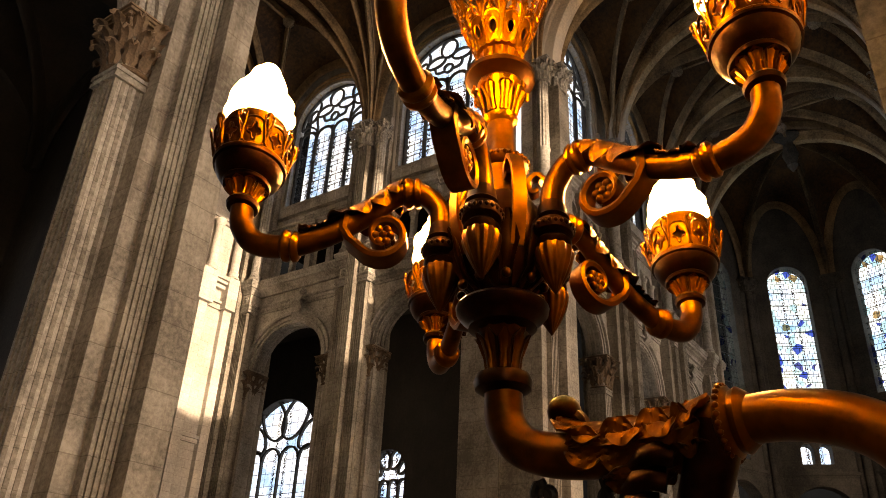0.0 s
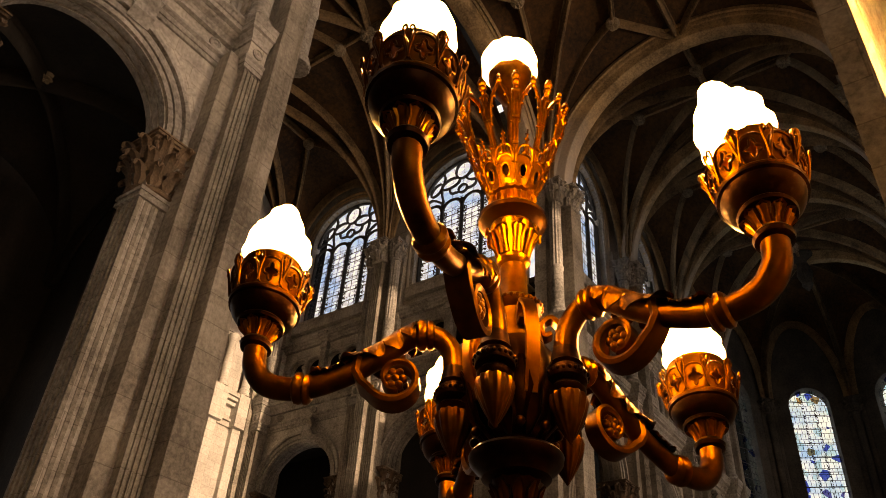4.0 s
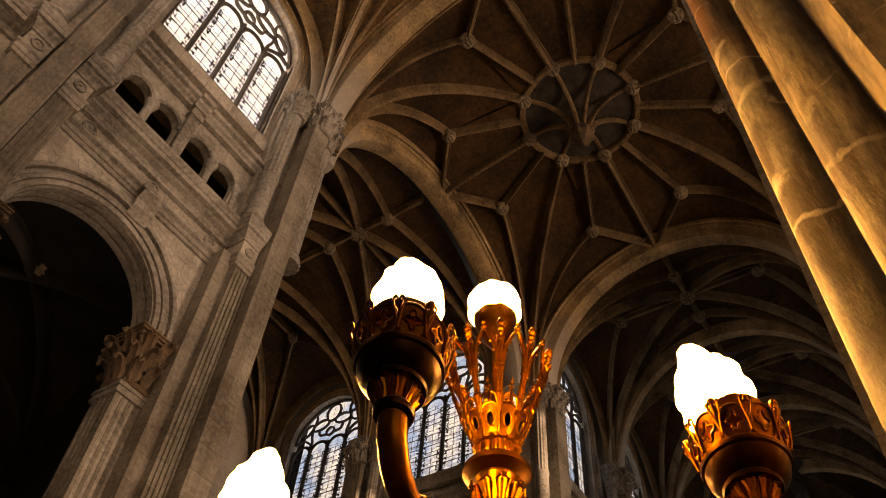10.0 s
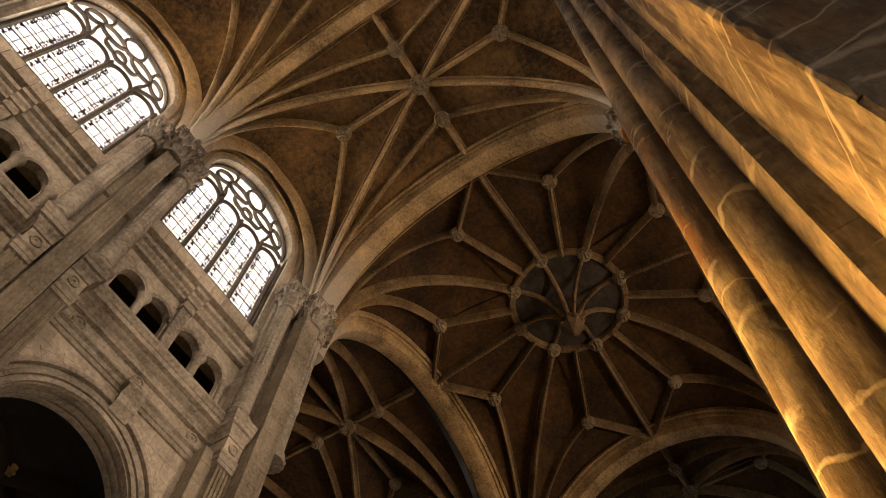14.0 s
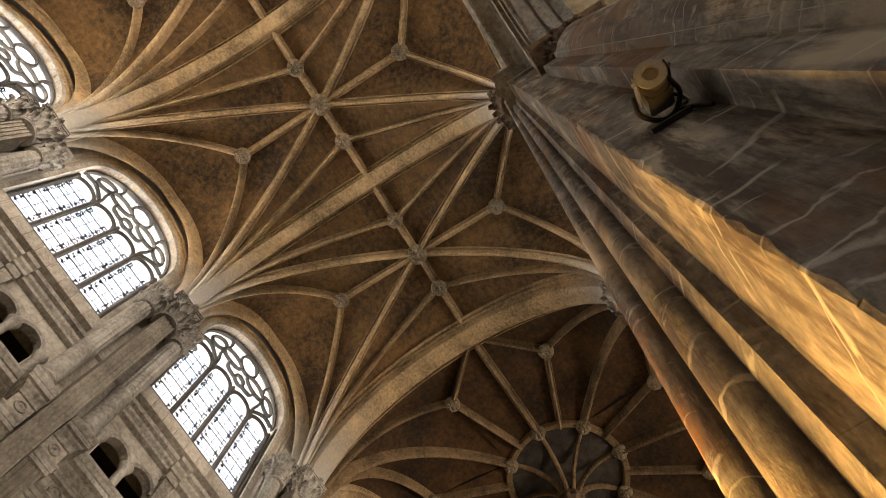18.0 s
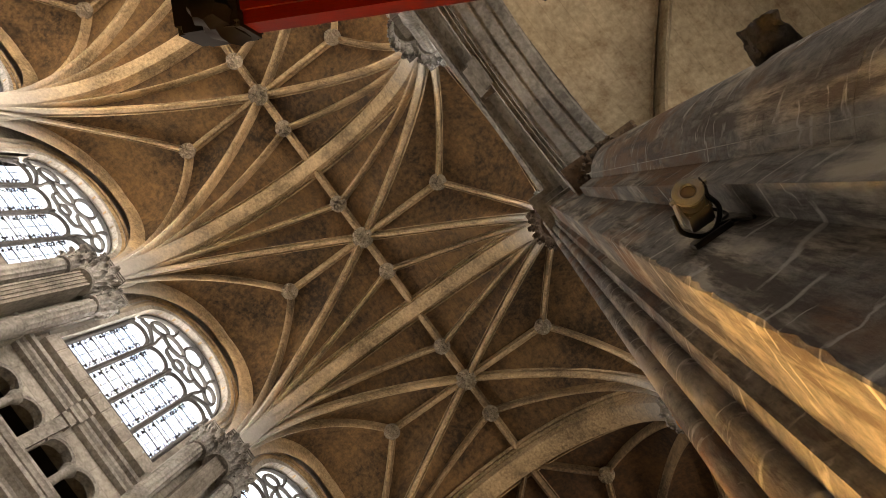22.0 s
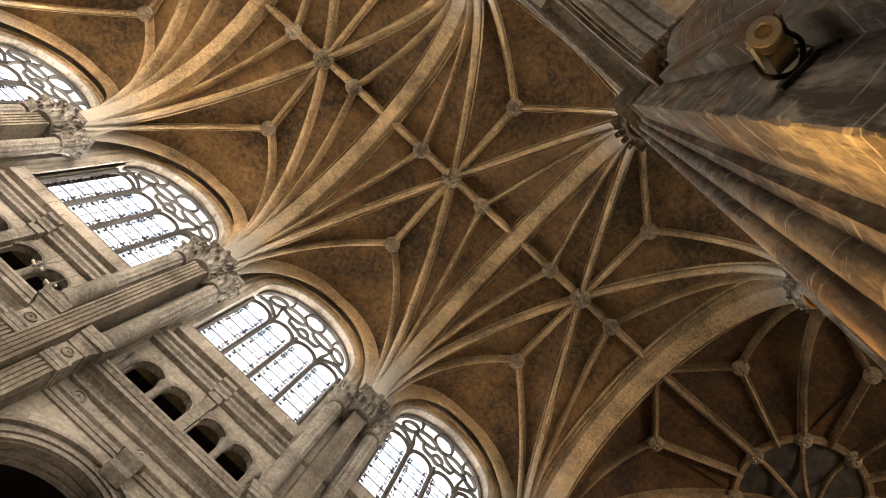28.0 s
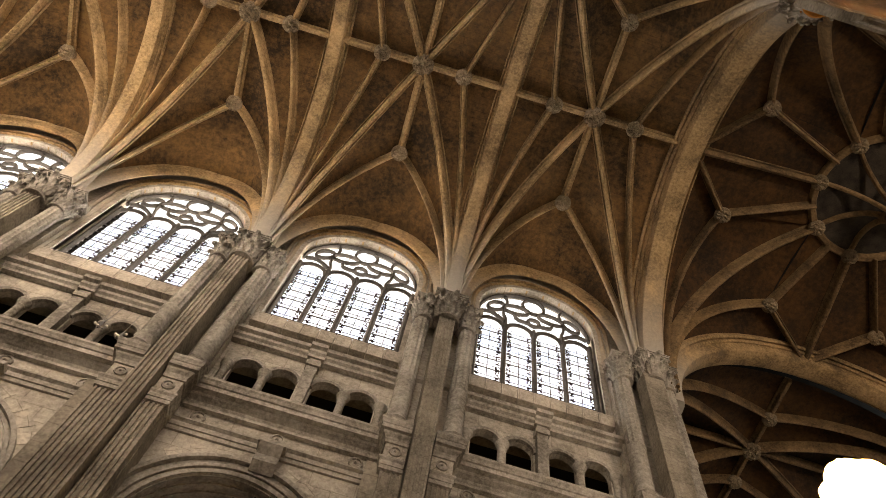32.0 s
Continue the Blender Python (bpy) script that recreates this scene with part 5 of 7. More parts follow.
def low_window(name, m, w=4.2, zb=4.0, zs=9.3):
    """A chapel window: four lights and a heart-shaped head."""
    win = thing(name, "chapel window with leaded lights below heart shaped tracery", "window", kind="structure", m=m)
    R = w / 2
    bar = [(-0.08, -0.06), (0.08, -0.05), (0.08, 0.05), (-0.08, 0.06)]
    bm = bmesh.new()
    v = [bm.verts.new((x, 0.03, z)) for x, z in [(R, zb)] + [(p.x, p.z) for p in arc(0, zs, R, 0, 180, 20)] + [(-R, zb)]]
    bm.faces.new(v)
    part("pane", bm, GLASS, win).visible_shadow = False
    for x in (-R / 2, 0, R / 2):
        bm = bmesh.new()
        sweep(bm, [(x, 0, zb), (x, 0, zs - 0.3)], bar, side=(0, -1, 0))
        part("mullion", bm, MULLION, win)
    for x in (-0.75, -0.25, 0.25, 0.75):
        bm = bmesh.new()
        sweep(bm, arc(x * R, zs - 0.55, R / 4 - 0.03, 0, 180, 10), bar, side=(0, -1, 0))
        part("light_head", bm, MULLION, win, smooth=True)
    for cx, cz, rx, rz, tl in ((-0.30, 0.62, 0.30, 0.46, 28), (0.30, 0.62, 0.30, 0.46, -28), (-0.72, 0.25, 0.20, 0.34, 40), (0.72, 0.25, 0.20, 0.34, -40)):
        bm = bmesh.new()
        c, s = math.cos(radians(tl)), math.sin(radians(tl))
        pts = []
        for i in range(18):
            a = 2 * math.pi * i / 18
            u, q = rx * R * math.cos(a), rz * R * math.sin(a)
            pts.append((cx * R + c * u - s * q, 0, zs + cz * R + s * u + c * q))
        sweep(bm, pts, bar, side=(0, -1, 0), closed=True)
        part("tracery_ring", bm, MULLION, win, smooth=True)
    bm = bmesh.new()
    box(bm, -R, R, -0.03, -0.005, -0.015, 0.015)
    sm = mesh_of("saddle_bar", bm, LEAD)
    for k in range(7):
        twin("saddle_bar", sm, win, Matrix.Translation((0, 0, zb + 0.6 + 0.62 * k)))
    sky_sheet("backdrop", m @ Matrix.Translation((0, 1.0, (zb + zs) / 2 + 1)), w + 2, zs - zb + 6, SKY_NORTH)
    return win


def screen_wall(name, m, x0, x1, holes, label, mat=None, sizes=()):
    """A plain wall with round-headed window openings."""
    bm = bmesh.new()
    cuts = [x0] + [(a + b) / 2 for a, b in zip(holes, holes[1:])] + [x1]
    for k, (cx, a, b) in enumerate(zip(holes, cuts, cuts[1:])):
        hw, zs = sizes[k] if sizes else (2.1, 9.3)
        arch_panel(bm, a, b, 0, 17.0, cx, hw, 4.0, zs, 0, 0.6, 16)
    ob = part(name, bm, mat or WALL, None, kind="structure")
    ob.matrix_basis = m
    return tagged(ob, label, "wall")


# chapels east of the transept
mc = Matrix.Translation((30.2, 0, 0)) @ Matrix.Rotation(-math.pi / 2, 4, "Z")
CHAPEL = ((2.8, 10.7), (1.15, 8.8))
# the chapels' darkness is put into the wall and ceiling colour
screen_wall("wall_chapel_east", mc, -40.5, -14.9, [-32.2, -24.4], "dim chapel wall with two windows", VOID, CHAPEL)
for k, u in enumerate((-32.2, -24.4)):
    low_window(f"window_chapel_{k + 1}", mc @ Matrix.Translation((u, 0.3, 0)), 2 * CHAPEL[k][0], 4.0, CHAPEL[k][1])
bm = bmesh.new(); box(bm, 26.8, 30.4, 15.0, 40.5, 17.0, 17.3)
tagged(part("ceiling_chapel", bm, VOID, None, kind="structure"), "chapel ceiling, its shade put into black stone", "ceiling")
# nave aisles
a0 = aisle_bay(BAY / 2, 3.25, "aisle_vault", AISLE)
# north side in black stone: the aisle's shade is put into the colour
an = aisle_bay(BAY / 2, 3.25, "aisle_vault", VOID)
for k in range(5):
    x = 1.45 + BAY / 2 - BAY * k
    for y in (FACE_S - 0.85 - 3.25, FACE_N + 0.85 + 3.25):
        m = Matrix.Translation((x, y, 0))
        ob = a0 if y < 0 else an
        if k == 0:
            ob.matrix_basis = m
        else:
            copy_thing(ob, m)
xs = [1.45 + BAY / 2 - BAY * k for k in range(5)]
ms = Matrix.Translation((0, FACE_S - 7.4, 0)) @ Matrix.Rotation(math.pi, 4, "Z")
mn = Matrix.Translation((0, FACE_N + 7.4, 0))
screen_wall("wall_aisle_south", ms, -8.7, 31.0, sorted(-x for x in xs), "south aisle wall with chapel windows")
# same black stone, for the shade on the north aisle's wall
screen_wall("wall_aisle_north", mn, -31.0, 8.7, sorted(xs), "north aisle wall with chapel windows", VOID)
for k, x in enumerate(xs):
    low_window(f"window_aisle_south_{k + 1}", ms @ Matrix.Translation((-x, 0.3, 0)))
    window_lamp("daylight", ms @ pose(-x, 0.7, 7.4, -90, 0, 0), 3.8, 6.4, WINDOW_POWER * 0.8)
for k, x in enumerate(xs[:1]):
    low_window(f"window_aisle_north_{k + 1}", mn @ Matrix.Translation((x, 0.3, 0)))


def transept_end():
    y = TRANSEPT_Y0 + 2 * TRANSEPT_BAY + 0.35
    bm = bmesh.new()
    box(bm, CROSS_X - 9.5, TRANSEPT_X + 1.2, y, y + 1.0, 0, 34)
    w = tagged(part("wall_transept_end", bm, PALE, None, kind="structure"), "sunlit limestone end wall of the transept", "wall")
    for z, h, o in ((16.6, 0.25, 0.12), (16.9, 0.12, 0.2), (17.7, 0.18, 0.28), (17.95, 0.16, 0.4), (18.15, 0.22, 0.5), (21.4, 0.2, 0.16), (21.6, 0.2, 0.26), (9.6, 0.2, 0.15), (9.8, 0.16, 0.25)):
        bm = bmesh.new(); box(bm, CROSS_X - 9.5, TRANSEPT_X, y - o, y, z, z + h)
        part("cornice", bm, PALE, w)
    for x in (24.9, 22.6, 19.2):
        bm = bmesh.new()
        for u in (-0.34, 0.34):
            box(bm, x + u - 0.26, x + u + 0.26, y - 0.3, y, 0, 16.6)
        box(bm, x - 0.75, x + 0.75, y - 0.55, y, 16.6, 18.4)
        part("pilaster_pair", bm, PALE, w)
        for u in (-0.42, 0.42):
            bm = bmesh.new()
            lathe(bm, [(0.30, 0), (0.32, 0.08), (0.25, 0.2), (0.28, 0.34), (0.22, 0.44), (0.24, 1.5), (0.20, 2.6), (0.26, 2.7), (0.30, 3.0)], 16, (x + u, y - 0.34, 18.4))
            part("engaged_column", bm, PALE, w, smooth=True)
    # corner return
    bm = bmesh.new(); box(bm, TRANSEPT_X - 0.05, TRANSEPT_X + 1.2, y - 0.9, y + 0.1, 0, 34)
    part("corner_pier", bm, PALE, w)


transept_end()


ORANGE_STONE = stone("gilded_stone", (0.30, 0.10, 0.015), (0.62, 0.26, 0.05), scale=4.0, stain=0.4)

# ---- the near pier, built of its stone courses ----
PX, PY = 1.45, -1.25


def courses(bm_loop, h, gap=0.006):
    """One course: a closed plan loop, raised by h, with eased edges."""
    bm = bmesh.new()
    c = Vector((sum(p[0] for p in bm_loop), sum(p[1] for p in bm_loop))) / len(bm_loop)
    rows = []
    for z, k in ((0, gap), (gap * 0.7, 0.0), (h - gap * 0.7, 0.0), (h, gap)):
        row = []
        for x, y in bm_loop:
            d = (c - Vector((x, y))).normalized() * k
            row.append(bm.verts.new((x + d.x, y + d.y, z)))
        rows.append(row)
    n = len(bm_loop)
    for a, b in zip(rows, rows[1:]):
        for i in range(n):
            bm.faces.new((a[i], a[(i + 1) % n], b[(i + 1) % n], b[i]))
    bm.faces.new(rows[0]), bm.faces.new(rows[-1])
    return bm


def chipped_course(loop, h, rnd, rows_=9):
    """A squared course whose corners are bitten and worn."""
    bm = bmesh.new()
    rows = []
    n = len(loop)
    for k in range(rows_ + 1):
        z, row = h * k / rows_, []
        end = 0.003 if k in (0, rows_) else 0.0
        for i, (x, y) in enumerate(loop):
            p, a, b = Vector((x, y)), Vector(loop[i - 1]), Vector(loop[(i + 1) % n])
            c = 0.006 + rnd.random() ** 3 * 0.022
            for q in ((a - p).normalized(), (b - p).normalized()):
                e = p + q * (c * rnd.uniform(0.6, 1.2))
                e -= p.normalized() * end
                row.append(bm.verts.new((e.x, e.y, z)))
        rows.append(row)
    m = 2 * n
    for a, b in zip(rows, rows[1:]):
        for i in range(m):
            bm.faces.new((a[i], a[(i + 1) % m], b[(i + 1) % m], b[i]))
    bm.faces.new(rows[0]), bm.faces.new(rows[-1])
    return bm


def near_pier():
    pier = thing("pier", "huge weathered limestone pier with round shafts beside the lamp, warmly lit", "pier", "nave piers", m=Matrix.Translation((PX, PY, 0)))
    top = 24.6
    core = [(-0.85, -0.975), (0.85, -0.975), (0.85, 0.975), (-0.85, 0.975)]
    # north projection with two round shafts on each flank
    half = [(-0.493, 0.90), (-0.486, 1.046), (-0.410, 1.066)]
    for cx, cy, r in ((-0.322, 1.112, 0.078), (-0.185, 1.222, 0.068)):
        for i in range(10):
            a = radians(212 - 158 * i / 9)
            half.append((cx + r * math.cos(a), cy + r * math.sin(a)))
        half.append((cx + r * 0.95, cy + r * 0.1))
    half += [(-0.10, 1.275)]
    loop = half + [(-x, y) for x, y in half[::-1]]
    rnd = random.Random(5)
    for name, lp, z0, z1, hh in (("core_course", core, 0.9, top, 0.62), ("shaft_course", loop, 0.9, top, 0.93)):
        z, cache = z0, {}
        while z < z1 - 0.05:
            h = min(round(hh * rnd.choice((0.9, 1.0, 1.12)), 3), z1 - z)
            if h not in cache:
                cache[h] = mesh_of(name, chipped_course(lp, h, rnd) if name == "core_course" else courses(lp, h, 0.003), PIER, name == "shaft_course")
                cache[h].set_sharp_from_angle(angle=radians(24))
            twin(name, cache[h], pier, Matrix.Translation((0, 0, z)))
            z += h
    for nm, cx, cy in (("west", -0.83, 0.0), ("east", 0.83, 0.0), ("south", 0.0, -0.95)):
        z, cache = 0.9, {}
        while z < 12.0 - 0.05:
            h = min(round(0.74 * rnd.choice((0.9, 1.0, 1.12)), 3), 12.0 - z)
            if h not in cache:
                lp = [(cx + 0.43 * math.cos(2 * math.pi * i / 40), cy + 0.43 * math.sin(2 * math.pi * i / 40)) for i in range(40)]
                cache[h] = mesh_of("column_drum", courses(lp, h, 0.004), PIER, True)
            twin("column_drum", cache[h], pier, Matrix.Translation((0, 0, z)))
            z += h
    for sx in (-1, 1):
        bm = bmesh.new()
        box(bm, sx * 0.83 - 0.16, sx * 0.83 + 0.16, -0.60, 0.60, 0.9, 12.0)
        part("backing_strip", bm, PIER, pier)
        bm = bmesh.new()
        capital_mesh(bm, 0.31, 0.95, 24, (sx * 0.76, 0, 12.0), leaves=9, square=False)
        part("arcade_capital", bm, BROWN, pier, "brown leafy capital under the arcade", True)
        bm = bmesh.new()
        box(bm, sx * 0.80 - 0.50, sx * 0.80 + 0.50, -0.62, 0.62, 12.98, 13.16)
        part("abacus", bm, BROWN, pier)
        bm = bmesh.new()
        box(bm, -0.022, 0.022, -0.05, 0.0, 12.90, 12.985)
        dm = mesh_of("dentil", bm, BROWN)
        for q in range(14):
            twin("dentil", dm, pier, Matrix.Translation((sx * 0.80 - 0.46 + 0.07 * q, -0.57, 0)))
            twin("dentil", dm, pier, Matrix.Translation((sx * 0.80 - 0.46 + 0.07 * q, 0.62, 0)))
            twin("dentil", dm, pier, Matrix.Translation((sx * 0.80 + sx * 0.45, -0.46 + 0.07 * q, 0)) @ Matrix.Rotation(-sx * math.pi / 2, 4, "Z"))
    bm = bmesh.new()
    box(bm, -1.15, 1.15, -1.3, 1.38, 0, 0.9)
    part("base", bm, PIER, pier)
    bm = bmesh.new()
    for z0, z1, o in ((16.6, 16.98, 0.04), (17.7, 17.97, 0.14), (17.97, 18.36, 0.26)):
        box(bm, -0.87 - o, 0.87 + o, -0.98, 0.98 + o, z0, z1)
    part("cornice_block", bm, CARVED, pier)
    bm = bmesh.new()
    capital_mesh(bm, 0.46, 1.05, 24, (0, 0.95, 24.58), leaves=10)
    part("main_capital", bm, BROWN, pier, "leafy carved capital at the vault's foot", True)
    for sx in (-1, 1):
        bm = bmesh.new()
        capital_mesh(bm, 0.25, 1.0, 20, (sx * 0.66, 0.75, 24.6), leaves=7)
        part("shaft_capital", bm, CARVED, pier, smooth=True)
    bm = bmesh.new(); box(bm, -0.85, 0.85, -0.9, 0.7, 24.6, 26.4)
    part("upper_core", bm, WALL, pier)
    return pier


near_pier()


# floodlight on the pier's flank, and a broken carved corbel
def floodlight():
    fl = thing("floodlight", "small beige unlit floodlight bolted to the pier, tilted down", "lamp", m=Matrix.Translation((0.60, -0.50, 4.67)))
    tip = Matrix.Translation((-0.14, -0.01, 0.03)) @ Matrix.Rotation(radians(36), 4, "Y")

    def piece(name, bm, mat, label="", smooth=False):
        ob = part(name, bm, mat, fl, label, smooth)
        ob.matrix_basis = tip
        return ob

    bm = bmesh.new(); box(bm, -0.05, 0.055, -0.052, 0.052, -0.035, 0.10); bmesh.ops.bevel(bm, geom=bm.edges[:], offset=0.010, segments=2)
    piece("housing", bm, ENAMEL)
    bm = bmesh.new(); lathe(bm, [(0.040, -0.03), (0.054, -0.035), (0.056, -0.05), (0.054, -0.072), (0.040, -0.075)], 28)
    piece("lamp_neck", bm, ENAMEL, smooth=True)
    bm = bmesh.new(); lathe(bm, [(0.042, -0.074), (0.042, -0.106)], 24)
    piece("dark_band", bm, IRON)
    bm = bmesh.new(); lathe(bm, [(0.046, -0.100), (0.060, -0.102), (0.063, -0.108), (0.060, -0.116), (0.034, -0.120), (0.029, -0.114), (0.030, -0.102)], 32)
    piece("front_ring", bm, ENAMEL_PALE, "pale ring round the lens", True)
    bm = bmesh.new(); lathe(bm, [(0.030, -0.106), (0.02, -0.110), (0.004, -0.111)], 24)
    piece("lens", bm, LENS, "dull unlit lens", True)
    for s in (-1, 1):
        bm = bmesh.new(); box(bm, -0.022, 0.022, s * 0.066 - 0.003, s * 0.066 + 0.003, -0.118, 0.06)
        piece("side_plate", bm, ENAMEL_PALE if s > 0 else IRON)
        bm = bmesh.new(); lathe(bm, [(0.010, -0.012), (0.010, 0.012)], 12, (0, s * 0.068, -0.108), Matrix.Rotation(radians(90), 3, "X"))
        piece("ear_bolt", bm, ENAMEL_PALE, smooth=True)
    bm = bmesh.new(); tube(bm, smooth_path([(-0.15, 0.075, 0.03), (-0.08, 0.085, 0.01), (-0.025, 0.03, -0.01), (-0.025, -0.03, -0.01), (-0.08, -0.085, 0.01), (-0.15, -0.075, 0.03)], 5), 0.011, 8)
    part("yoke", bm, IRON, fl, smooth=True)
    bm = bmesh.new(); box(bm, -0.022, 0.004, -0.085, 0.085, -0.05, 0.04); bmesh.ops.bevel(bm, geom=bm.edges[:], offset=0.008, segments=2)
    part("wall_plate", bm, ENAMEL, fl)
    bm = bmesh.new(); tube(bm, smooth_path([(-0.10, -0.03, 0.12), (-0.06, -0.09, 0.16), (-0.02, -0.11, 0.10), (-0.03, -0.04, 0.0), (-0.012, -0.10, -0.05), (-0.012, -0.125, -0.20)], 6), 0.008, 6)
    part("cable", bm, IRON, fl, smooth=True)


floodlight()
bm = bmesh.new()
box(bm, -0.07, 0.12, -0.09, 0.08, -0.05, 0.05)
bmesh.ops.subdivide_edges(bm, edges=bm.edges[:], cuts=9, use_grid_fill=True)
for v in bm.verts:
    v.co += Vector(noise.noise_vector(v.co * 16.0)) * 0.030 + Vector(noise.noise_vector(v.co * 55.0)) * 0.018
ob = part("carved_corbel", bm, SOOT_SHADE, None, smooth=True)
ob.matrix_basis = Matrix.Translation((0.10, -1.29, 5.25))
tagged(ob, "dark weathered carved stone corbel on the pier's column", "corbel")


# ---- tall carved wooden canopy behind the camera ----
def wooden_canopy():
    L, R_ = Vector((-0.80, 0.372, 3.6)), Vector((-0.39, -0.36, 3.6))
    mid = (L + R_) / 2
    ang = math.atan2(R_.y - L.y, R_.x - L.x)
    th = thing("wooden_canopy", "tall dark carved wooden stall with a red canopy edge", "furniture", m=Matrix.Translation((mid.x, mid.y, 0)) @ Matrix.Rotation(ang, 4, "Z"))
    h = (R_ - L).length / 2
    # local: x along the front edge, -y away from the camera
    bm = bmesh.new(); box(bm, -h, h, -0.035, 0.0, 3.60, 3.72); box(bm, -h, h, -0.06, -0.035, 3.585, 3.66)
    part("front_rail", bm, REDWOOD, th, "dull red painted rail")
    bm = bmesh.new(); box(bm, -h - 0.02, h + 0.02, -0.95, -0.075, 3.64, 3.70); box(bm, -h + 0.04, h - 0.04, -0.9, -0.1, 3.70, 4.0)
    part("soffit", bm, BLACKWOOD, th)
    bm = bmesh.new(); box(bm, -h - 0.14, -h, -0.5, 0.0, 3.60, 3.80); bmesh.ops.bevel(bm, geom=bm.edges[:], offset=0.02, segments=2)
    part("side_block", bm, BLACKWOOD, th)
    for s in (-1, 1):
        bm = bmesh.new()
        lathe(bm, [(0.01, -0.16), (0.035, -0.15), (0.05, -0.11), (0.042, -0.07), (0.055, -0.04), (0.06, 0.02), (0.05, 0.12)], 16, (s * (h + 0.01), -0.03, 3.62), lobes=8, depth=0.08)
        part("carved_pendant", bm, BLACKWOOD, th, smooth=True)
        bm = bmesh.new(); box(bm, s * h - 0.05, s * h + 0.05, -0.12, 0.01, 3.56, 3.76); bmesh.ops.bevel(bm, geom=bm.edges[:], offset=0.015, segments=2)
        part("corner_block", bm, BLACKWOOD, th)
        bm = bmesh.new(); box(bm, s * h - 0.05, s * h + 0.05, -0.95, -0.85, 0.0, 3.66)
        part("post", bm, BLACKWOOD, th)
    bm = bmesh.new(); box(bm, -h, h, -0.95, -0.90, 0.1, 3.66)
    part("back_panel", bm, BLACKWOOD, th)


wooden_canopy()


# ---- the candelabrum ----
AX, AY = 1.625, 0.95
LEAN = Matrix.Rotation(radians(2.5), 4, Vector((-0.825, 0.565, 0)))


def leaf_strip(bm, pts, widths, normal, curl=0.3, ruffle=5):
    """An acanthus leaf along points: midrib, lobed edges, hollowed halves."""
    rows = []
    k = len(pts)
    for i, p in enumerate(pts):
        p = Vector(p)
        t = (Vector(pts[min(i + 1, k - 1)]) - Vector(pts[max(i - 1, 0)])).normalized()
        s = t.cross(Vector(normal)).normalized()
        u = s.cross(t)
        w = widths[i] * (1 + 0.28 * math.cos(i * 2.1 * ruffle / 3))
        rows.append([bm.verts.new(q) for q in (p - s * w + u * w * curl, p - s * w * 0.55 - u * w * 0.05, p + u * w * 0.16, p + s * w * 0.55 - u * w * 0.05, p + s * w + u * w * curl)])
    low = [[bm.verts.new(v.co - Vector(normal) * 0.006) for v in r] for r in rows]
    for A in (rows, low):
        for a, b in zip(A, A[1:]):
            for j in range(4):
                bm.faces.new((a[j], a[j + 1], b[j + 1], b[j]))
    for a, b, c, d in zip(rows, rows[1:], low, low[1:]):
        bm.faces.new((a[0], b[0], d[0], c[0])), bm.faces.new((a[4], b[4], d[4], c[4]))
    for r, q in ((rows[0], low[0]), (rows[-1], low[-1])):
        for j in range(4):
            bm.faces.new((r[j], r[j + 1], q[j + 1], q[j]))


def dense(pts, n):
    """The same line, cut into n even steps by its points' order."""
    k = len(pts) - 1
    out = []
    for i in range(n + 1):
        f = i / n * k
        j = min(int(f), k - 1)
        out.append(pts[j].lerp(pts[j + 1], f - j))
    return out


def acanthus(bm, path, r, mid, span, lobes, lift, steps=36, thick=0.004):
    """A leaf laid over a bar: a midrib, veins, and deeply cut lobes that sweep forward and curl up at their tips."""
    line = dense([Vector(p) for p in path], steps)
    step = (line[-1] - line[0]).length / steps
    cols = 12
    tops, lows = [], []
    for j, c in enumerate(line):
        t = (line[min(j + 1, steps)] - line[max(j - 1, 0)]).normalized()
        s = t.cross(Vector((0, 0, 1))).normalized()
        u = s.cross(t)
        f = j / steps
        saw = abs(math.sin(math.pi * lobes * f)) ** 0.7
        cutin = 0.62 + 0.38 * saw
        w = span * (math.sin(math.pi * (0.20 + 0.78 * f)) ** 0.55) * cutin
        top, low = [], []
        for k in range(cols + 1):
            v = 2.0 * k / cols - 1.0
            a = mid + w * v
            vein = lift * 0.16 * abs(v) ** 0.5 * math.cos(2 * math.pi * (2.0 * lobes * f - 2.4 * abs(v))) + 0.006 * max(0.0, 1 - abs(v) * 5)
            q = r + 0.005 + vein + lift * abs(v) ** 2.2 * (0.25 + 0.75 * saw) + lift * 0.5 * f ** 4
            p = c + t * (step * 3.2 * abs(v) ** 1.4)
            d = s * math.cos(a) + u * math.sin(a)
            top.append(bm.verts.new(p + d * q))
            low.append(bm.verts.new(p + d * (q - thick)))
        tops.append(top), lows.append(low)
    for A in (tops, lows):
        for a, b in zip(A, A[1:]):
            for k in range(cols):
                bm.faces.new((a[k], a[k + 1], b[k + 1], b[k]))
    for a, b, c, d in zip(tops, tops[1:], lows, lows[1:]):
        bm.faces.new((a[0], b[0], d[0], c[0])), bm.faces.new((a[-1], b[-1], d[-1], c[-1]))
    for a, b in ((tops[0], lows[0]), (tops[-1], lows[-1])):
        for k in range(cols):
            bm.faces.new((a[k], a[k + 1], b[k + 1], b[k]))


def spiral(cx, cz, r, turns, a0, n=26, y=0.0, sgn=1):
    return [Vector((cx + r * (1 - 0.80 * i / n) * math.cos(a0 + sgn * turns * 2 * math.pi * i / n), y, cz + r * (1 - 0.80 * i / n) * math.sin(a0 + sgn * turns * 2 * math.pi * i / n))) for i in range(n + 1)]


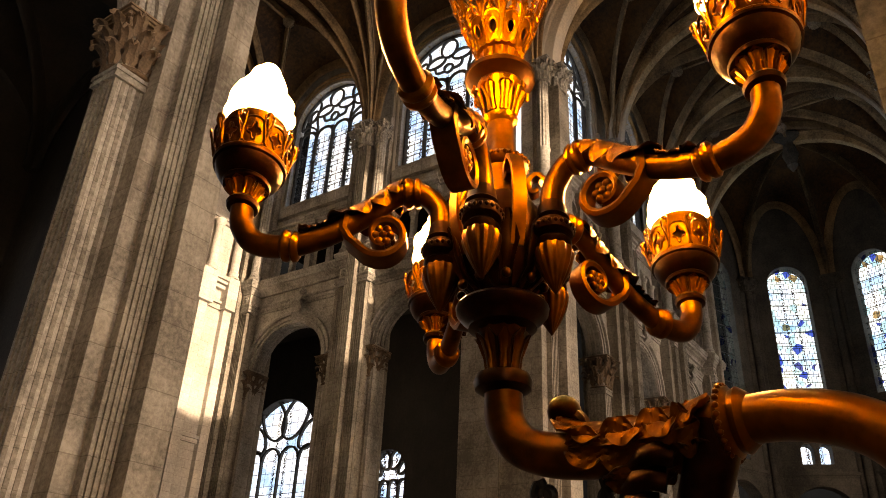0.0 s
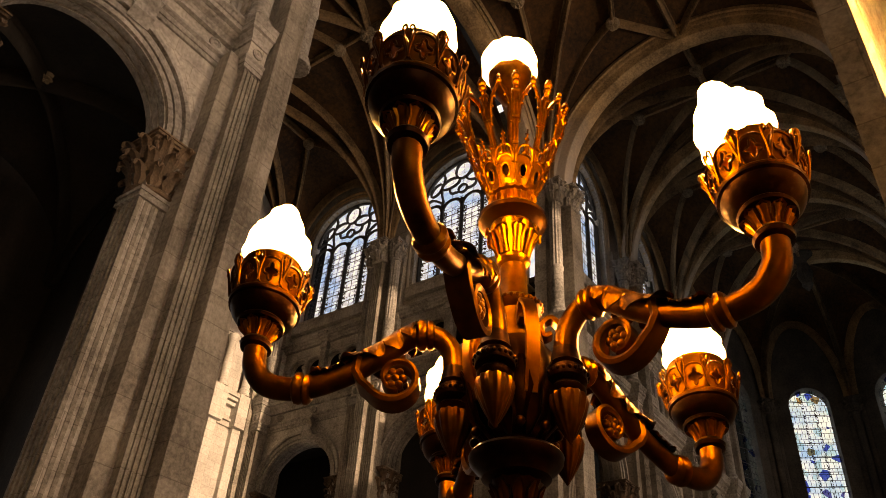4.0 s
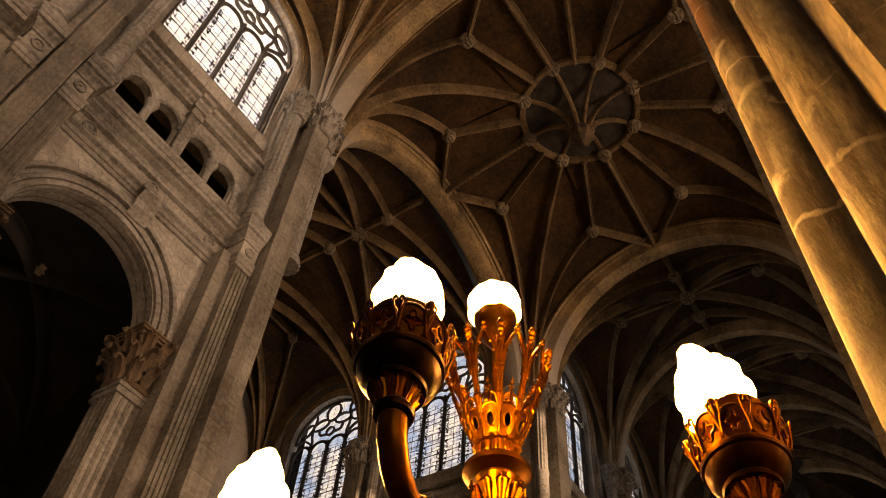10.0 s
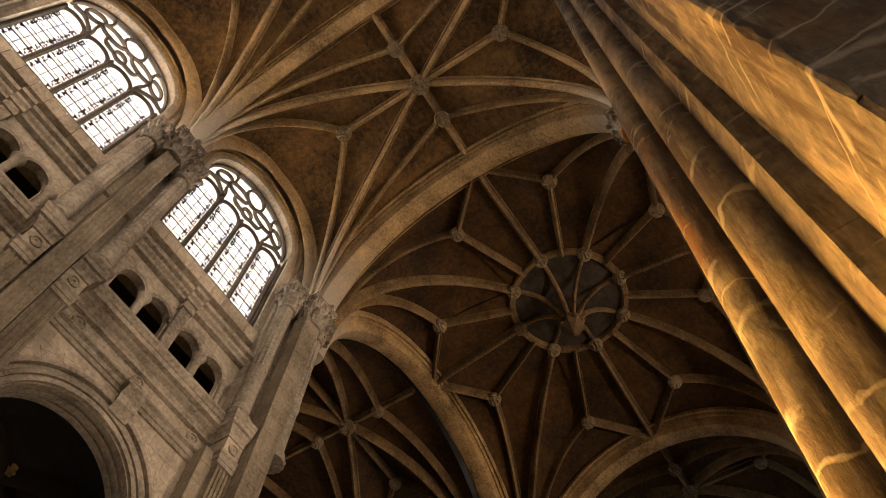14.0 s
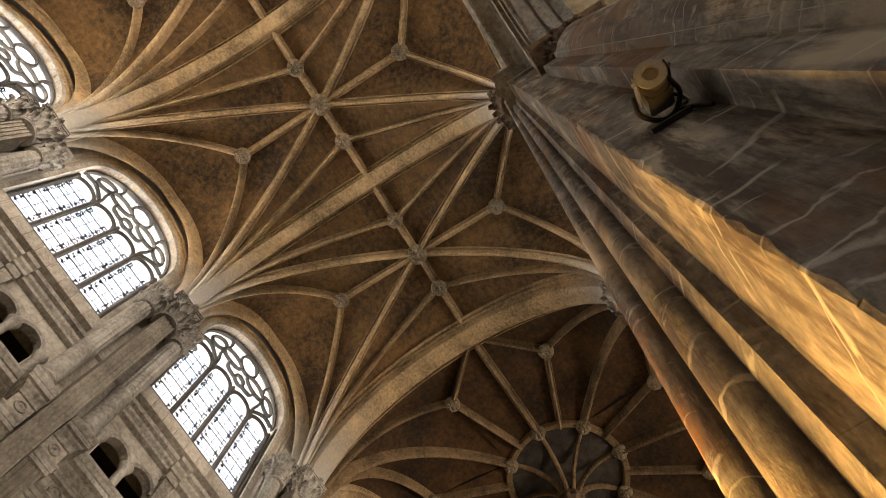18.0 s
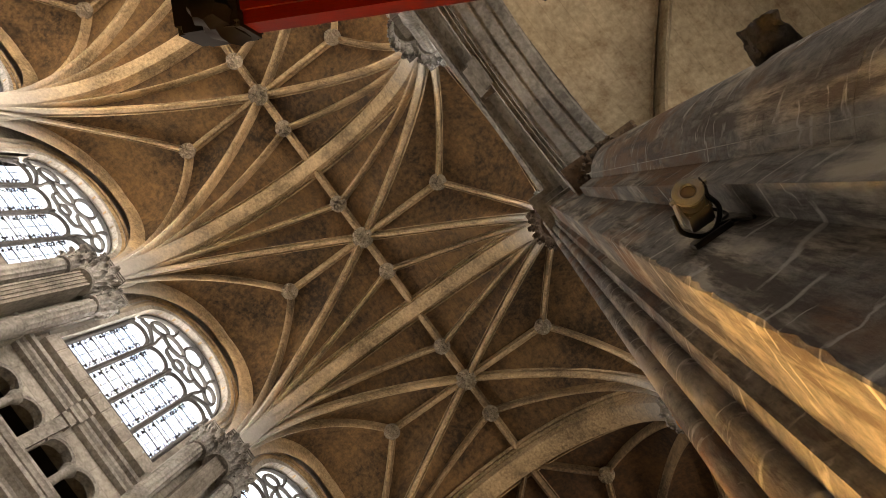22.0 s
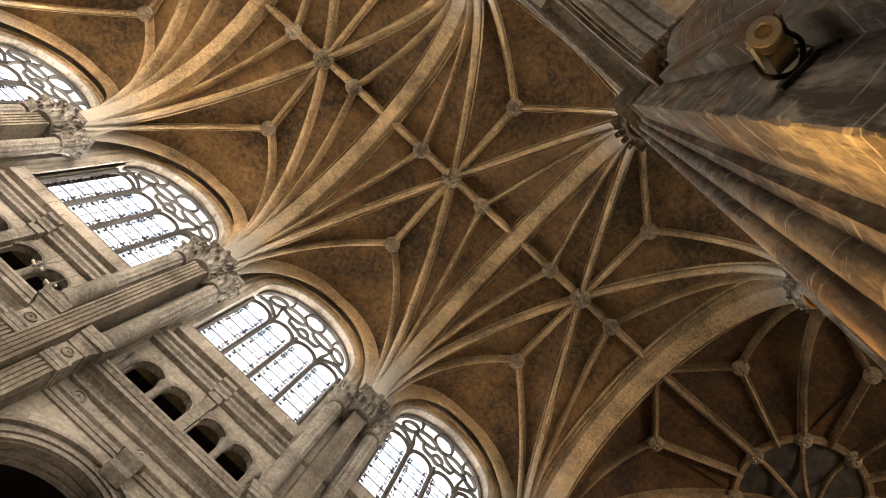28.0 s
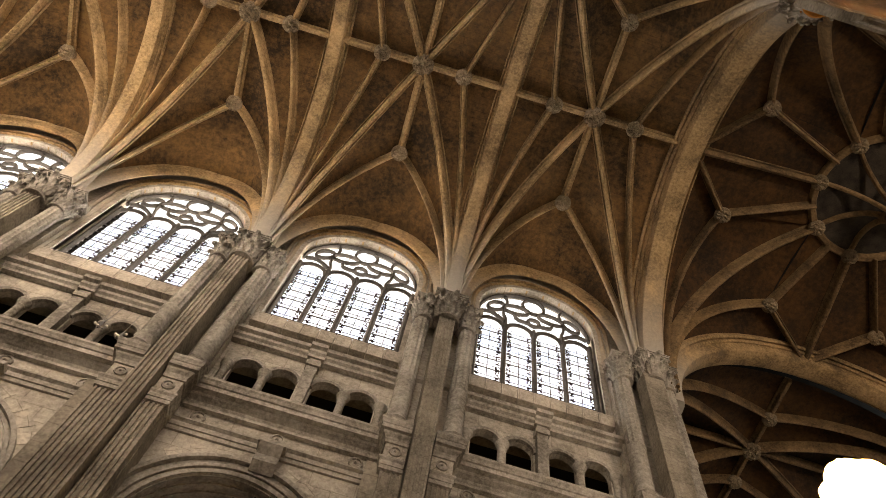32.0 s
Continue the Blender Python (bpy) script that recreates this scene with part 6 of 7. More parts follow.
def globe(bm, z0, r, h, squat=False, seed=0):
    """A flame-shaped pressed glass globe with twisted, scalloped rows."""
    rows = []
    prof = [(0.70, 0.0), (0.90, 0.10), (1.0, 0.24), (0.98, 0.40), (0.84, 0.56), (0.60, 0.72), (0.40, 0.84), (0.27, 0.93), (0.06, 1.0)]
    if squat:
        prof = [(0.62, 0.0), (0.92, 0.15), (1.0, 0.38), (0.94, 0.6), (0.72, 0.8), (0.42, 0.93), (0.05, 1.0)]
    m, seg = 30, 40
    for k in range(m + 1):
        t = k / m
        for (r0, t0), (r1, t1) in zip(prof, prof[1:]):
            if t0 <= t <= t1 + 1e-9:
                q = r0 + (r1 - r0) * (t - t0) / (t1 - t0)
        row = []
        for i in range(seg):
            a = 2 * math.pi * i / seg
            wave = t * (4.0 if squat else 5.5) + 0.10 * math.cos(6 * a + seed)
            tier = abs(math.sin(math.pi * wave))
            d = 0.93 + 0.11 * tier + 0.035 * math.cos(8 * a + 2.2 * math.floor(wave) + seed)
            p = Vector((r * q * d * math.cos(a), r * q * d * math.sin(a), z0 + h * t))
            p += Vector(noise.noise_vector(p * 15.0 + Vector((seed * 3.1, 0, 0)))) * (0.014 * min(1.0, 2.2 * t))
            row.append(bm.verts.new(p))
        rows.append(row)
    for a, b in zip(rows, rows[1:]):
        for i in range(seg):
            bm.faces.new((a[i], a[(i + 1) % seg], b[(i + 1) % seg], b[i]))
    bm.faces.new(rows[0]), bm.faces.new(rows[-1])


def pierced_plate(bm, on, c, st, t0, t1, hole, lobes, wire, thick=0.004):
    """A round-topped plate on a curved surface, pierced by a lobed hole, with raised edges."""
    m = 32
    mid, hh = (t0 + t1) / 2, (t1 - t0) / 2
    outer, inner = [], []
    for j in range(m):
        q = 2 * math.pi * j / m
        cx, sx = math.cos(q), math.sin(q)
        e = 0.45 if sx < 0 else 0.8
        outer.append((c + st * 0.48 * math.copysign(abs(cx) ** e, cx), mid + hh * math.copysign(abs(sx) ** e, sx)))
        k = hole * (1 + 0.30 * math.cos(lobes * (q - math.pi / 2))) if lobes else hole
        inner.append((c + st * 0.48 * k * cx, mid - 0.04 * hh + hh * k * sx))
    rings = [[bm.verts.new(on(a, t, d)) for a, t in loop] for loop in (outer, inner) for d in (0.0, -thick)]
    for A, B in ((0, 2), (1, 3), (0, 1), (2, 3)):
        for j in range(m):
            i = (j + 1) % m
            bm.faces.new((rings[A][j], rings[A][i], rings[B][i], rings[B][j]))
    for loop in (outer, inner):
        tube(bm, [on(a, t, 0.001) for a, t in loop + loop[:1]], wire, 6)


def gallery(bm, r0, r1, z0, h, n=10, wire=0.0032):
    """A flaring gallery of plates pierced with trefoils, with buds and scrolls between them."""
    tube(bm, [(r0 * math.cos(2 * math.pi * i / 40), r0 * math.sin(2 * math.pi * i / 40), z0) for i in range(41)], wire * 1.8, 8)

    def on(a, t, d=0.0):
        q = r0 + (r1 - r0) * t + d
        return Vector((q * math.cos(a), q * math.sin(a), z0 + h * t))

    st = 2 * math.pi / n
    for i in range(n):
        c = i * st
        pierced_plate(bm, on, c, st * 0.98, 0.02, 0.98 if i % 2 else 0.92, 0.50, 4, wire)
        e = c + st / 2
        if i % 2:
            tube(bm, [on(e, 0.55, 0.004), on(e, 0.80, 0.009), on(e, 1.0, 0.010)], wire, 8, radii=[0.003, 0.0085, 0.004])
            bmesh.ops.create_icosphere(bm, subdivisions=2, radius=0.0105, matrix=Matrix.Translation(on(e, 1.08, 0.006)))
        for sg in (-1, 1):
            pts = [on(e, 0.12, 0.004), on(e + sg * st * 0.05, 0.40, 0.006), on(e + sg * st * 0.13, 0.72, 0.008), on(e + sg * st * 0.17, 0.98, 0.010), on(e + sg * st * 0.08, 1.06, 0.011), on(e + sg * st * 0.04, 0.95, 0.011), on(e + sg * st * 0.08, 0.88, 0.011)]
            tube(bm, smooth_path(pts, 3), wire * 0.9, 6)


def candelabrum():
    ca = thing("candelabrum", "ornate gilt bronze candelabrum with five scrolled arms and lit glass globes", "candelabrum", m=Matrix.Translation((AX, AY, 1.767)) @ LEAN @ Matrix.Diagonal((1, 1, 1.04, 1)) @ Matrix.Translation((0, 0, -1.75)))
    P = lambda n, bm, mat, lab="", par=None: part(n, bm, mat, par or ca, lab, True)
    # the ring of arms has sagged away from the church wall
    sag = Matrix(((1, 0, 0, 0), (0, 1, 0, 0), (-0.13, -0.045, 1, -0.085), (0, 0, 0, 1)))
    low = Matrix.Translation((0, 0, 2.65)) @ Matrix.Diagonal((1, 1, 0.88, 1)) @ Matrix.Translation((0, 0, -2.65))

    def U(n, bm, mat, lab=""):
        ob = part(n, bm, mat, ca, lab, True)
        if n.startswith(("crown", "lamp", "globe")):
            ob.matrix_basis = low
        return ob

    # lower dish and its leafy neck
    bm = bmesh.new(); lathe(bm, [(0.045, 1.755), (0.062, 1.765), (0.066, 1.78), (0.060, 1.795), (0.044, 1.80)], 32)
    P("neck_ring", bm, BRONZE)
    bm = bmesh.new(); lathe(bm, [(0.033, 1.80), (0.036, 1.82), (0.042, 1.86), (0.058, 1.895), (0.052, 1.90)], 32, lobes=12, depth=0.05)
    P("leafy_neck", bm, URN_GILT)
    bm = bmesh.new()
    leaf_strip(bm, [(0.035, 0, 1.805), (0.040, 0, 1.835), (0.050, 0, 1.868), (0.064, 0, 1.885)], [0.008, 0.012, 0.012, 0.004], (1, 0, 0))
    neck_leaf = mesh_of("neck_leaf", bm, ARM_GILT, True)
    for i in range(10):
        twin("neck_leaf", neck_leaf, ca, Matrix.Rotation(2 * math.pi * i / 10, 4, "Z"))
    bm = bmesh.new(); lathe(bm, [(0.056, 1.893), (0.078, 1.903), (0.080, 1.912), (0.096, 1.926), (0.106, 1.938), (0.108, 1.950), (0.102, 1.958), (0.085, 1.965), (0.04, 1.965)], 40)
    P("dish", bm, BRONZE, "dark patinated dish")
    # urn body with ribs
    bm = bmesh.new(); lathe(bm, [(0.05, 1.965), (0.058, 1.985), (0.085, 2.01), (0.104, 2.06), (0.112, 2.11), (0.108, 2.16), (0.092, 2.20), (0.075, 2.225)], 40, lobes=10, depth=0.03)
    P("urn", bm, URN_GILT)
    bm = bmesh.new()
    leaf_strip(bm, [(0.062, 0, 1.985), (0.098, 0, 2.02), (0.116, 0, 2.07), (0.126, 0, 2.12), (0.138, 0, 2.135)], [0.012, 0.022, 0.024, 0.018, 0.006], (1, 0, 0))
    urn_leaf = mesh_of("urn_leaf", bm, URN_GILT, True)
    bm = bmesh.new()
    bmesh.ops.create_icosphere(bm, subdivisions=2, radius=0.012)
    bead = mesh_of("urn_bead", bm, URN_GILT, True)
    for i in range(10):
        q = Matrix.Rotation(2 * math.pi * i / 10, 4, "Z")
        twin("urn_leaf", urn_leaf, ca, q), twin("urn_bead", bead, ca, q @ Matrix.Translation((0.098, 0, 1.995)))
    for i in range(5):
        a = radians(48.2 + 36 + 72 * i)
        bm = bmesh.new()
        pts = smooth_path([(0.108, 0, 2.06), (0.135, 0, 2.15), (0.128, 0, 2.25), (0.095, 0, 2.305), (0.068, 0, 2.285), (0.075, 0, 2.255), (0.092, 0, 2.262)], 5)
        sweep(bm, pts, [(-0.016, -0.006), (0.016, -0.006), (0.018, 0.0), (0.016, 0.006), (-0.016, 0.006), (-0.018, 0)], side=(0, 1, 0))
        ob = P("handle_scroll", bm, GILT)
        ob.matrix_basis = Matrix.Rotation(a, 4, "Z")
    bm = bmesh.new(); lathe(bm, [(0.075, 2.225), (0.07, 2.25), (0.058, 2.30), (0.056, 2.315), (0.068, 2.325), (0.072, 2.338), (0.064, 2.35), (0.045, 2.355)], 32)
    for i in range(28):
        a = 2 * math.pi * i / 28
        bmesh.ops.create_icosphere(bm, subdivisions=1, radius=0.0065, matrix=Matrix.Translation((0.071 * math.cos(a), 0.071 * math.sin(a), 2.338)))
    P("beaded_collar", bm, ARM_GILT)
    # stem, calyx, saucer
    bm = bmesh.new(); lathe(bm, [(0.040, 2.35), (0.043, 2.36), (0.037, 2.37), (0.035, 2.465), (0.045, 2.475), (0.047, 2.485), (0.036, 2.495), (0.033, 2.52)], 28)
    U("stem", bm, GILT)
    bm = bmesh.new(); lathe(bm, [(0.036, 2.49), (0.042, 2.52), (0.056, 2.57), (0.062, 2.59)], 28)
    U("calyx", bm, GILT)
    for i in range(8):
        a = 2 * math.pi * i / 8
        o = Vector((math.cos(a), math.sin(a), 0))
        bm = bmesh.new()
        leaf_strip(bm, [o * 0.040 + Vector((0, 0, 2.495)), o * 0.050 + Vector((0, 0, 2.53)), o * 0.062 + Vector((0, 0, 2.565)), o * 0.076 + Vector((0, 0, 2.575)), o * 0.078 + Vector((0, 0, 2.56))], [0.010, 0.015, 0.017, 0.014, 0.004], o)
        U("calyx_leaf", bm, GILT)
    bm = bmesh.new(); lathe(bm, [(0.055, 2.588), (0.062, 2.590), (0.062, 2.596), (0.076, 2.602), (0.092, 2.612), (0.096, 2.612), (0.097, 2.624), (0.091, 2.628), (0.089, 2.634), (0.066, 2.640), (0.052, 2.648), (0.058, 2.656), (0.042, 2.665)], 48)
    U("saucer", bm, URN_GILT)
    # pierced crown
    bm = bmesh.new()
    lathe(bm, [(0.050, 2.655), (0.060, 2.660), (0.062, 2.668), (0.054, 2.672), (0.058, 2.700), (0.068, 2.704), (0.070, 2.712), (0.060, 2.716)], 60, lobes=20, depth=0.045)
    U("crown_base", bm, GILT)
    n = 10
    on = lambda a, t, d=0.0: Vector(((0.060 + 0.102 * t ** 0.9 + d) * math.cos(a), (0.060 + 0.102 * t ** 0.9 + d) * math.sin(a), 2.705 + 0.345 * t))
    # added cone: its dark metal gives the shade seen through the band's holes
    bm = bmesh.new()
    lathe(bm, [(0.050, 2.71), (0.078, 2.83), (0.074, 2.83), (0.046, 2.71)], 30)
    U("crown_liner", bm, BRONZE, "added dark cone, stands in for shade behind the pierced band")
    for i in range(n):
        a, st = 2 * math.pi * i / n, 2 * math.pi / n
        c = a + st / 2
        # a post of two reeds with rings and a turned finial
        bm = bmesh.new()
        for sg in (-1, 1):
            tube(bm, [on(a + sg * st * 0.055, t) for t in (0.22, 0.45, 0.7, 0.95)], 0.0062, 8)
        for t in (0.40, 0.66, 0.93):
            tube(bm, [on(a - st * 0.13, t, 0.001), on(a + st * 0.13, t, 0.001)], 0.0080, 8)
        for t, q in ((0.98, 0.008), (1.03, 0.0125), (1.09, 0.014), (1.135, 0.008)):
            bmesh.ops.create_icosphere(bm, subdivisions=2, radius=q, matrix=Matrix.Translation(on(a, t)))
        U("crown_post", bm, GILT)
        # pierced band panel with a round hole, its scrolled cresting and a small pinnacle
        bm = bmesh.new()
        pierced_plate(bm, on, c, st, 0.02, 0.30, 0.46, 0, 0.0030)
        for sg in (-1, 1):
            tube(bm, smooth_path([on(c + sg * st * 0.44, 0.26, 0.003), on(c + sg * st * 0.30, 0.36, 0.004), on(c + sg * st * 0.10, 0.38, 0.004), on(c + sg * st * 0.08, 0.32, 0.005), on(c + sg * st * 0.20, 0.31, 0.005)], 4), 0.0036, 6)
        U("crown_panel", bm, GILT)
        bm = bmesh.new()
        tube(bm, [on(c, 0.30), on(c, 0.42), on(c, 0.56)], 0.004, 6, radii=[0.006, 0.0045, 0.002])
        for t, q in ((0.40, 0.010), (0.46, 0.008), (0.51, 0.006)):
            for sg in (-1, 1):
                bmesh.ops.create_icosphere(bm, subdivisions=1, radius=q * 0.6, matrix=Matrix.Translation(on(c + sg * q * 5.5, t)))
        U("crown_pinnacle", bm, GILT)
        # pointed arch with a beaded inner edge
        bm = bmesh.new()
        tube(bm, smooth_path([on(a + st * 0.10, 0.62), on(a + st * 0.16, 0.82), on(a + st * 0.32, 0.95), on(c, 1.03), on(a + st * 0.68, 0.95), on(a + st * 0.84, 0.82), on(a + st * 0.90, 0.62)], 4), 0.0060, 7)
        for sg in (-1, 1):
            for k in range(4):
                bmesh.ops.create_icosphere(bm, subdivisions=1, radius=0.0050, matrix=Matrix.Translation(on(c + sg * st * (0.36 - 0.022 * k * k), 0.62 + 0.095 * k)))
        for t, q in ((1.06, 0.010), (1.11, 0.007)):
            bmesh.ops.create_icosphere(bm, subdivisions=2, radius=q, matrix=Matrix.Translation(on(c, t)))
        U("crown_arch", bm, GILT)
    # central lamp on a slim rod
    bm = bmesh.new(); lathe(bm, [(0.012, 2.68), (0.012, 3.15), (0.02, 3.16), (0.036, 3.185), (0.058, 3.23), (0.073, 3.285), (0.076, 3.305), (0.066, 3.305)], 28)
    U("lamp_cup", bm, GILT)
    bm = bmesh.new(); globe(bm, 3.28, 0.090, 0.215, True, 9)
    U("globe", bm, GLOBE, "lit frosted glass globe")
    # one arm, turned five times
    R0 = 0.657
    mesh_arm = {}
    bm = bmesh.new()
    lathe(bm, [(0.002, 2.025), (0.010, 2.038), (0.024, 2.062), (0.038, 2.092), (0.044, 2.116), (0.041, 2.130)], 70, (0.145, 0, 0), lobes=14, depth=0.05)
    mesh_arm["fluted_acorn"] = (bm, ARM_GILT)
    bm = bmesh.new()
    lathe(bm, [(0.032, 2.128), (0.040, 2.136), (0.042, 2.146), (0.034, 2.152), (0.032, 2.158), (0.045, 2.166), (0.048, 2.178), (0.045, 2.190), (0.036, 2.194), (0.034, 2.200), (0.040, 2.206), (0.036, 2.214), (0.033, 2.236), (0.030, 2.245)], 30, (0.145, 0, 0))
    for i in range(22):
        a = 2 * math.pi * i / 22
        bmesh.ops.create_icosphere(bm, subdivisions=1, radius=0.006, matrix=Matrix.Translation((0.145 + 0.047 * math.cos(a), 0.047 * math.sin(a), 2.178)))
    mesh_arm["socket_collar"] = (bm, BRONZE)
    ctrl = [(0.145, 0, 2.24), (0.155, 0, 2.295), (0.195, 0, 2.338), (0.255, 0, 2.335), (0.33, 0, 2.278), (0.42, 0, 2.222), (0.52, 0, 2.188), (0.605, 0, 2.195), (0.648, 0, 2.24), (R0, 0, 2.295)]
    path = smooth_path(ctrl, 6)
    bm = bmesh.new()
    nn = len(path)
    tube(bm, path, 0.026, 16, radii=[0.030 - 0.006 * math.sin(math.pi * min(1, i / nn * 1.2)) for i in range(nn)])
    mesh_arm["arm_tube"] = (bm, ARM_GILT)
    bm = bmesh.new()
    acanthus(bm, [p for p in path[6:] if 0.230 < p.x < 0.405], 0.027, math.pi / 2, 2.3, 4, 0.016, 64)
    mesh_arm["acanthus_leaf"] = (bm, ARM_GILT)
    bm = bmesh.new()
    acanthus(bm, [p for p in path if 0.395 < p.x < 0.49], 0.025, math.pi / 2, 1.4, 3, 0.012, 44)
    bmesh.ops.create_icosphere(bm, subdivisions=2, radius=0.011, matrix=Matrix.Translation((0.487, 0, 2.238)))
    mesh_arm["small_leaf"] = (bm, ARM_GILT)
    bm = bmesh.new()
    whole = [Vector((0.384, 0, 2.262)), Vector((0.387, 0, 2.225))]
    for k in range(40):
        q, rr = radians(-12 - 11.4 * k), 0.086 - 0.060 * (k / 39) ** 0.45
        whole.append(Vector((0.286 + rr * math.cos(q), 0, 2.216 + rr * math.sin(q))))
    sweep(bm, whole, [(-0.024, -0.009), (0.024, -0.009), (0.027, 0.0), (0.022, 0.009), (0.013, 0.003), (-0.013, 0.003), (-0.022, 0.009), (-0.027, 0.0)], side=(0, 1, 0), scale=[1.15 - 0.5 * i / len(whole) for i in range(len(whole))])
    mesh_arm["scroll"] = (bm, ARM_GILT)
    bm = bmesh.new()
    at = (R0, 0, 0)
    lathe(bm, [(0.026, 2.285), (0.040, 2.292), (0.043, 2.302), (0.036, 2.312), (0.028, 2.316), (0.030, 2.335)], 28, at)
    mesh_arm["cup_ring"] = (bm, BRONZE)
    bm = bmesh.new()
    lathe(bm, [(0.028, 2.312), (0.036, 2.335), (0.046, 2.352)], 26, at)
    mesh_arm["cup_calyx"] = (bm, ARM_GILT)
    bm = bmesh.new()
    lathe(bm, [(0.045, 2.350), (0.060, 2.353), (0.063, 2.360), (0.060, 2.364), (0.072, 2.371), (0.084, 2.386), (0.089, 2.402), (0.095, 2.405), (0.096, 2.413), (0.087, 2.418), (0.066, 2.418)], 36, at)
    mesh_arm["bowl"] = (bm, BRONZE)
    bm = bmesh.new()
    tmp = bmesh.new()
    gallery(tmp, 0.091, 0.104, 2.414, 0.078)
    bmesh.ops.translate(tmp, verts=tmp.verts, vec=at)
    mesh_arm["gallery"] = (tmp, ARM_GILT)
    bm.free()
    bm = bmesh.new()
    lathe(bm, [(0.074, 2.415), (0.076, 2.45), (0.080, 2.516), (0.085, 2.522), (0.085, 2.532), (0.077, 2.536), (0.067, 2.45)], 36, at)
    mesh_arm["globe_holder"] = (bm, ARM_GILT)
    bm = bmesh.new()
    bb = Vector(at)
    leaf_strip(bm, [bb + Vector((0.029, 0, 2.315)), bb + Vector((0.037, 0, 2.335)), bb + Vector((0.048, 0, 2.352)), bb + Vector((0.060, 0, 2.352))], [0.008, 0.012, 0.012, 0.003], (1, 0, 0))
    leaf = mesh_of("calyx_leaf", bm, GILT, True)
    done = {k: mesh_of(k, b, mt, True) for k, (b, mt) in mesh_arm.items()}
    collars = []
    for cpos, tdir in (((0.225, 0, 2.342), 0.0), ((0.52, 0, 2.188), -0.1)):
        bm = bmesh.new()
        lathe(bm, [(0.026, -0.026), (0.034, -0.02), (0.036, -0.012), (0.030, -0.006), (0.037, 0.002), (0.037, 0.012), (0.029, 0.02)], 22, cpos, Matrix.Rotation(radians(90) + tdir, 3, "Y"))
        collars.append(mesh_of("arm_collar", bm, GILT, True))
    bm = bmesh.new()
    for k in range(6):
        q = 2 * math.pi * k / 6
        for y in (-0.012, 0.012):
            bmesh.ops.create_icosphere(bm, subdivisions=2, radius=0.0115, matrix=Matrix.Translation((0.288 + 0.018 * math.cos(q), y, 2.213 + 0.018 * math.sin(q))))
    bmesh.ops.create_icosphere(bm, subdivisions=2, radius=0.018, matrix=Matrix.Translation((0.288, 0, 2.213)) @ Matrix.Diagonal((0.8, 1.5, 0.8, 1)))
    collars.append(mesh_of("scroll_flower", bm, ARM_GILT, True))
    for i in range(5):
        turn = Matrix.Rotation(radians(48.6 + 72 * i), 4, "Z")
        droop = turn.inverted() @ sag @ turn

        def bent(me, m=Matrix()):
            c = me.copy()
            c.transform(droop @ m)
            return c

        arm = new("arm", bent(done["arm_tube"]))
        arm.parent = ca
        arm.matrix_basis = turn
        tagged(arm, "scrolled gilt arm")
        for k, me in done.items():
            if k != "arm_tube":
                twin(k, bent(me), arm)
        for me in collars:
            twin(me.name.split(".")[0], bent(me), arm)
        for j in range(9):
            twin("calyx_leaf", bent(leaf, Matrix.Translation(at) @ Matrix.Rotation(2 * math.pi * j / 9, 4, "Z") @ Matrix.Translation(-bb)), arm)
        bm = bmesh.new()
        globe(bm, 2.508, 0.086, (0.262, 0.262, 0.262, 0.262, 0.235)[i], False, i + 1)
        bmesh.ops.translate(bm, verts=bm.verts, vec=at)
        g = part("globe", bm, GLOBE, arm, "lit frosted flame-shaped globe", True)
        crook = Matrix()
        if i == 3:
            # this one sits crooked in its cup
            n = Matrix.Rotation(radians(-48.6 - 72 * i), 3, "Z") @ Vector((-0.86, -0.51, 0))
            c = Matrix.Translation((R0, 0, 2.5))
            crook = c @ Matrix.Rotation(radians(12), 4, n) @ c.inverted()
        g.data.transform(droop @ crook)
    return ca


candelabrum()


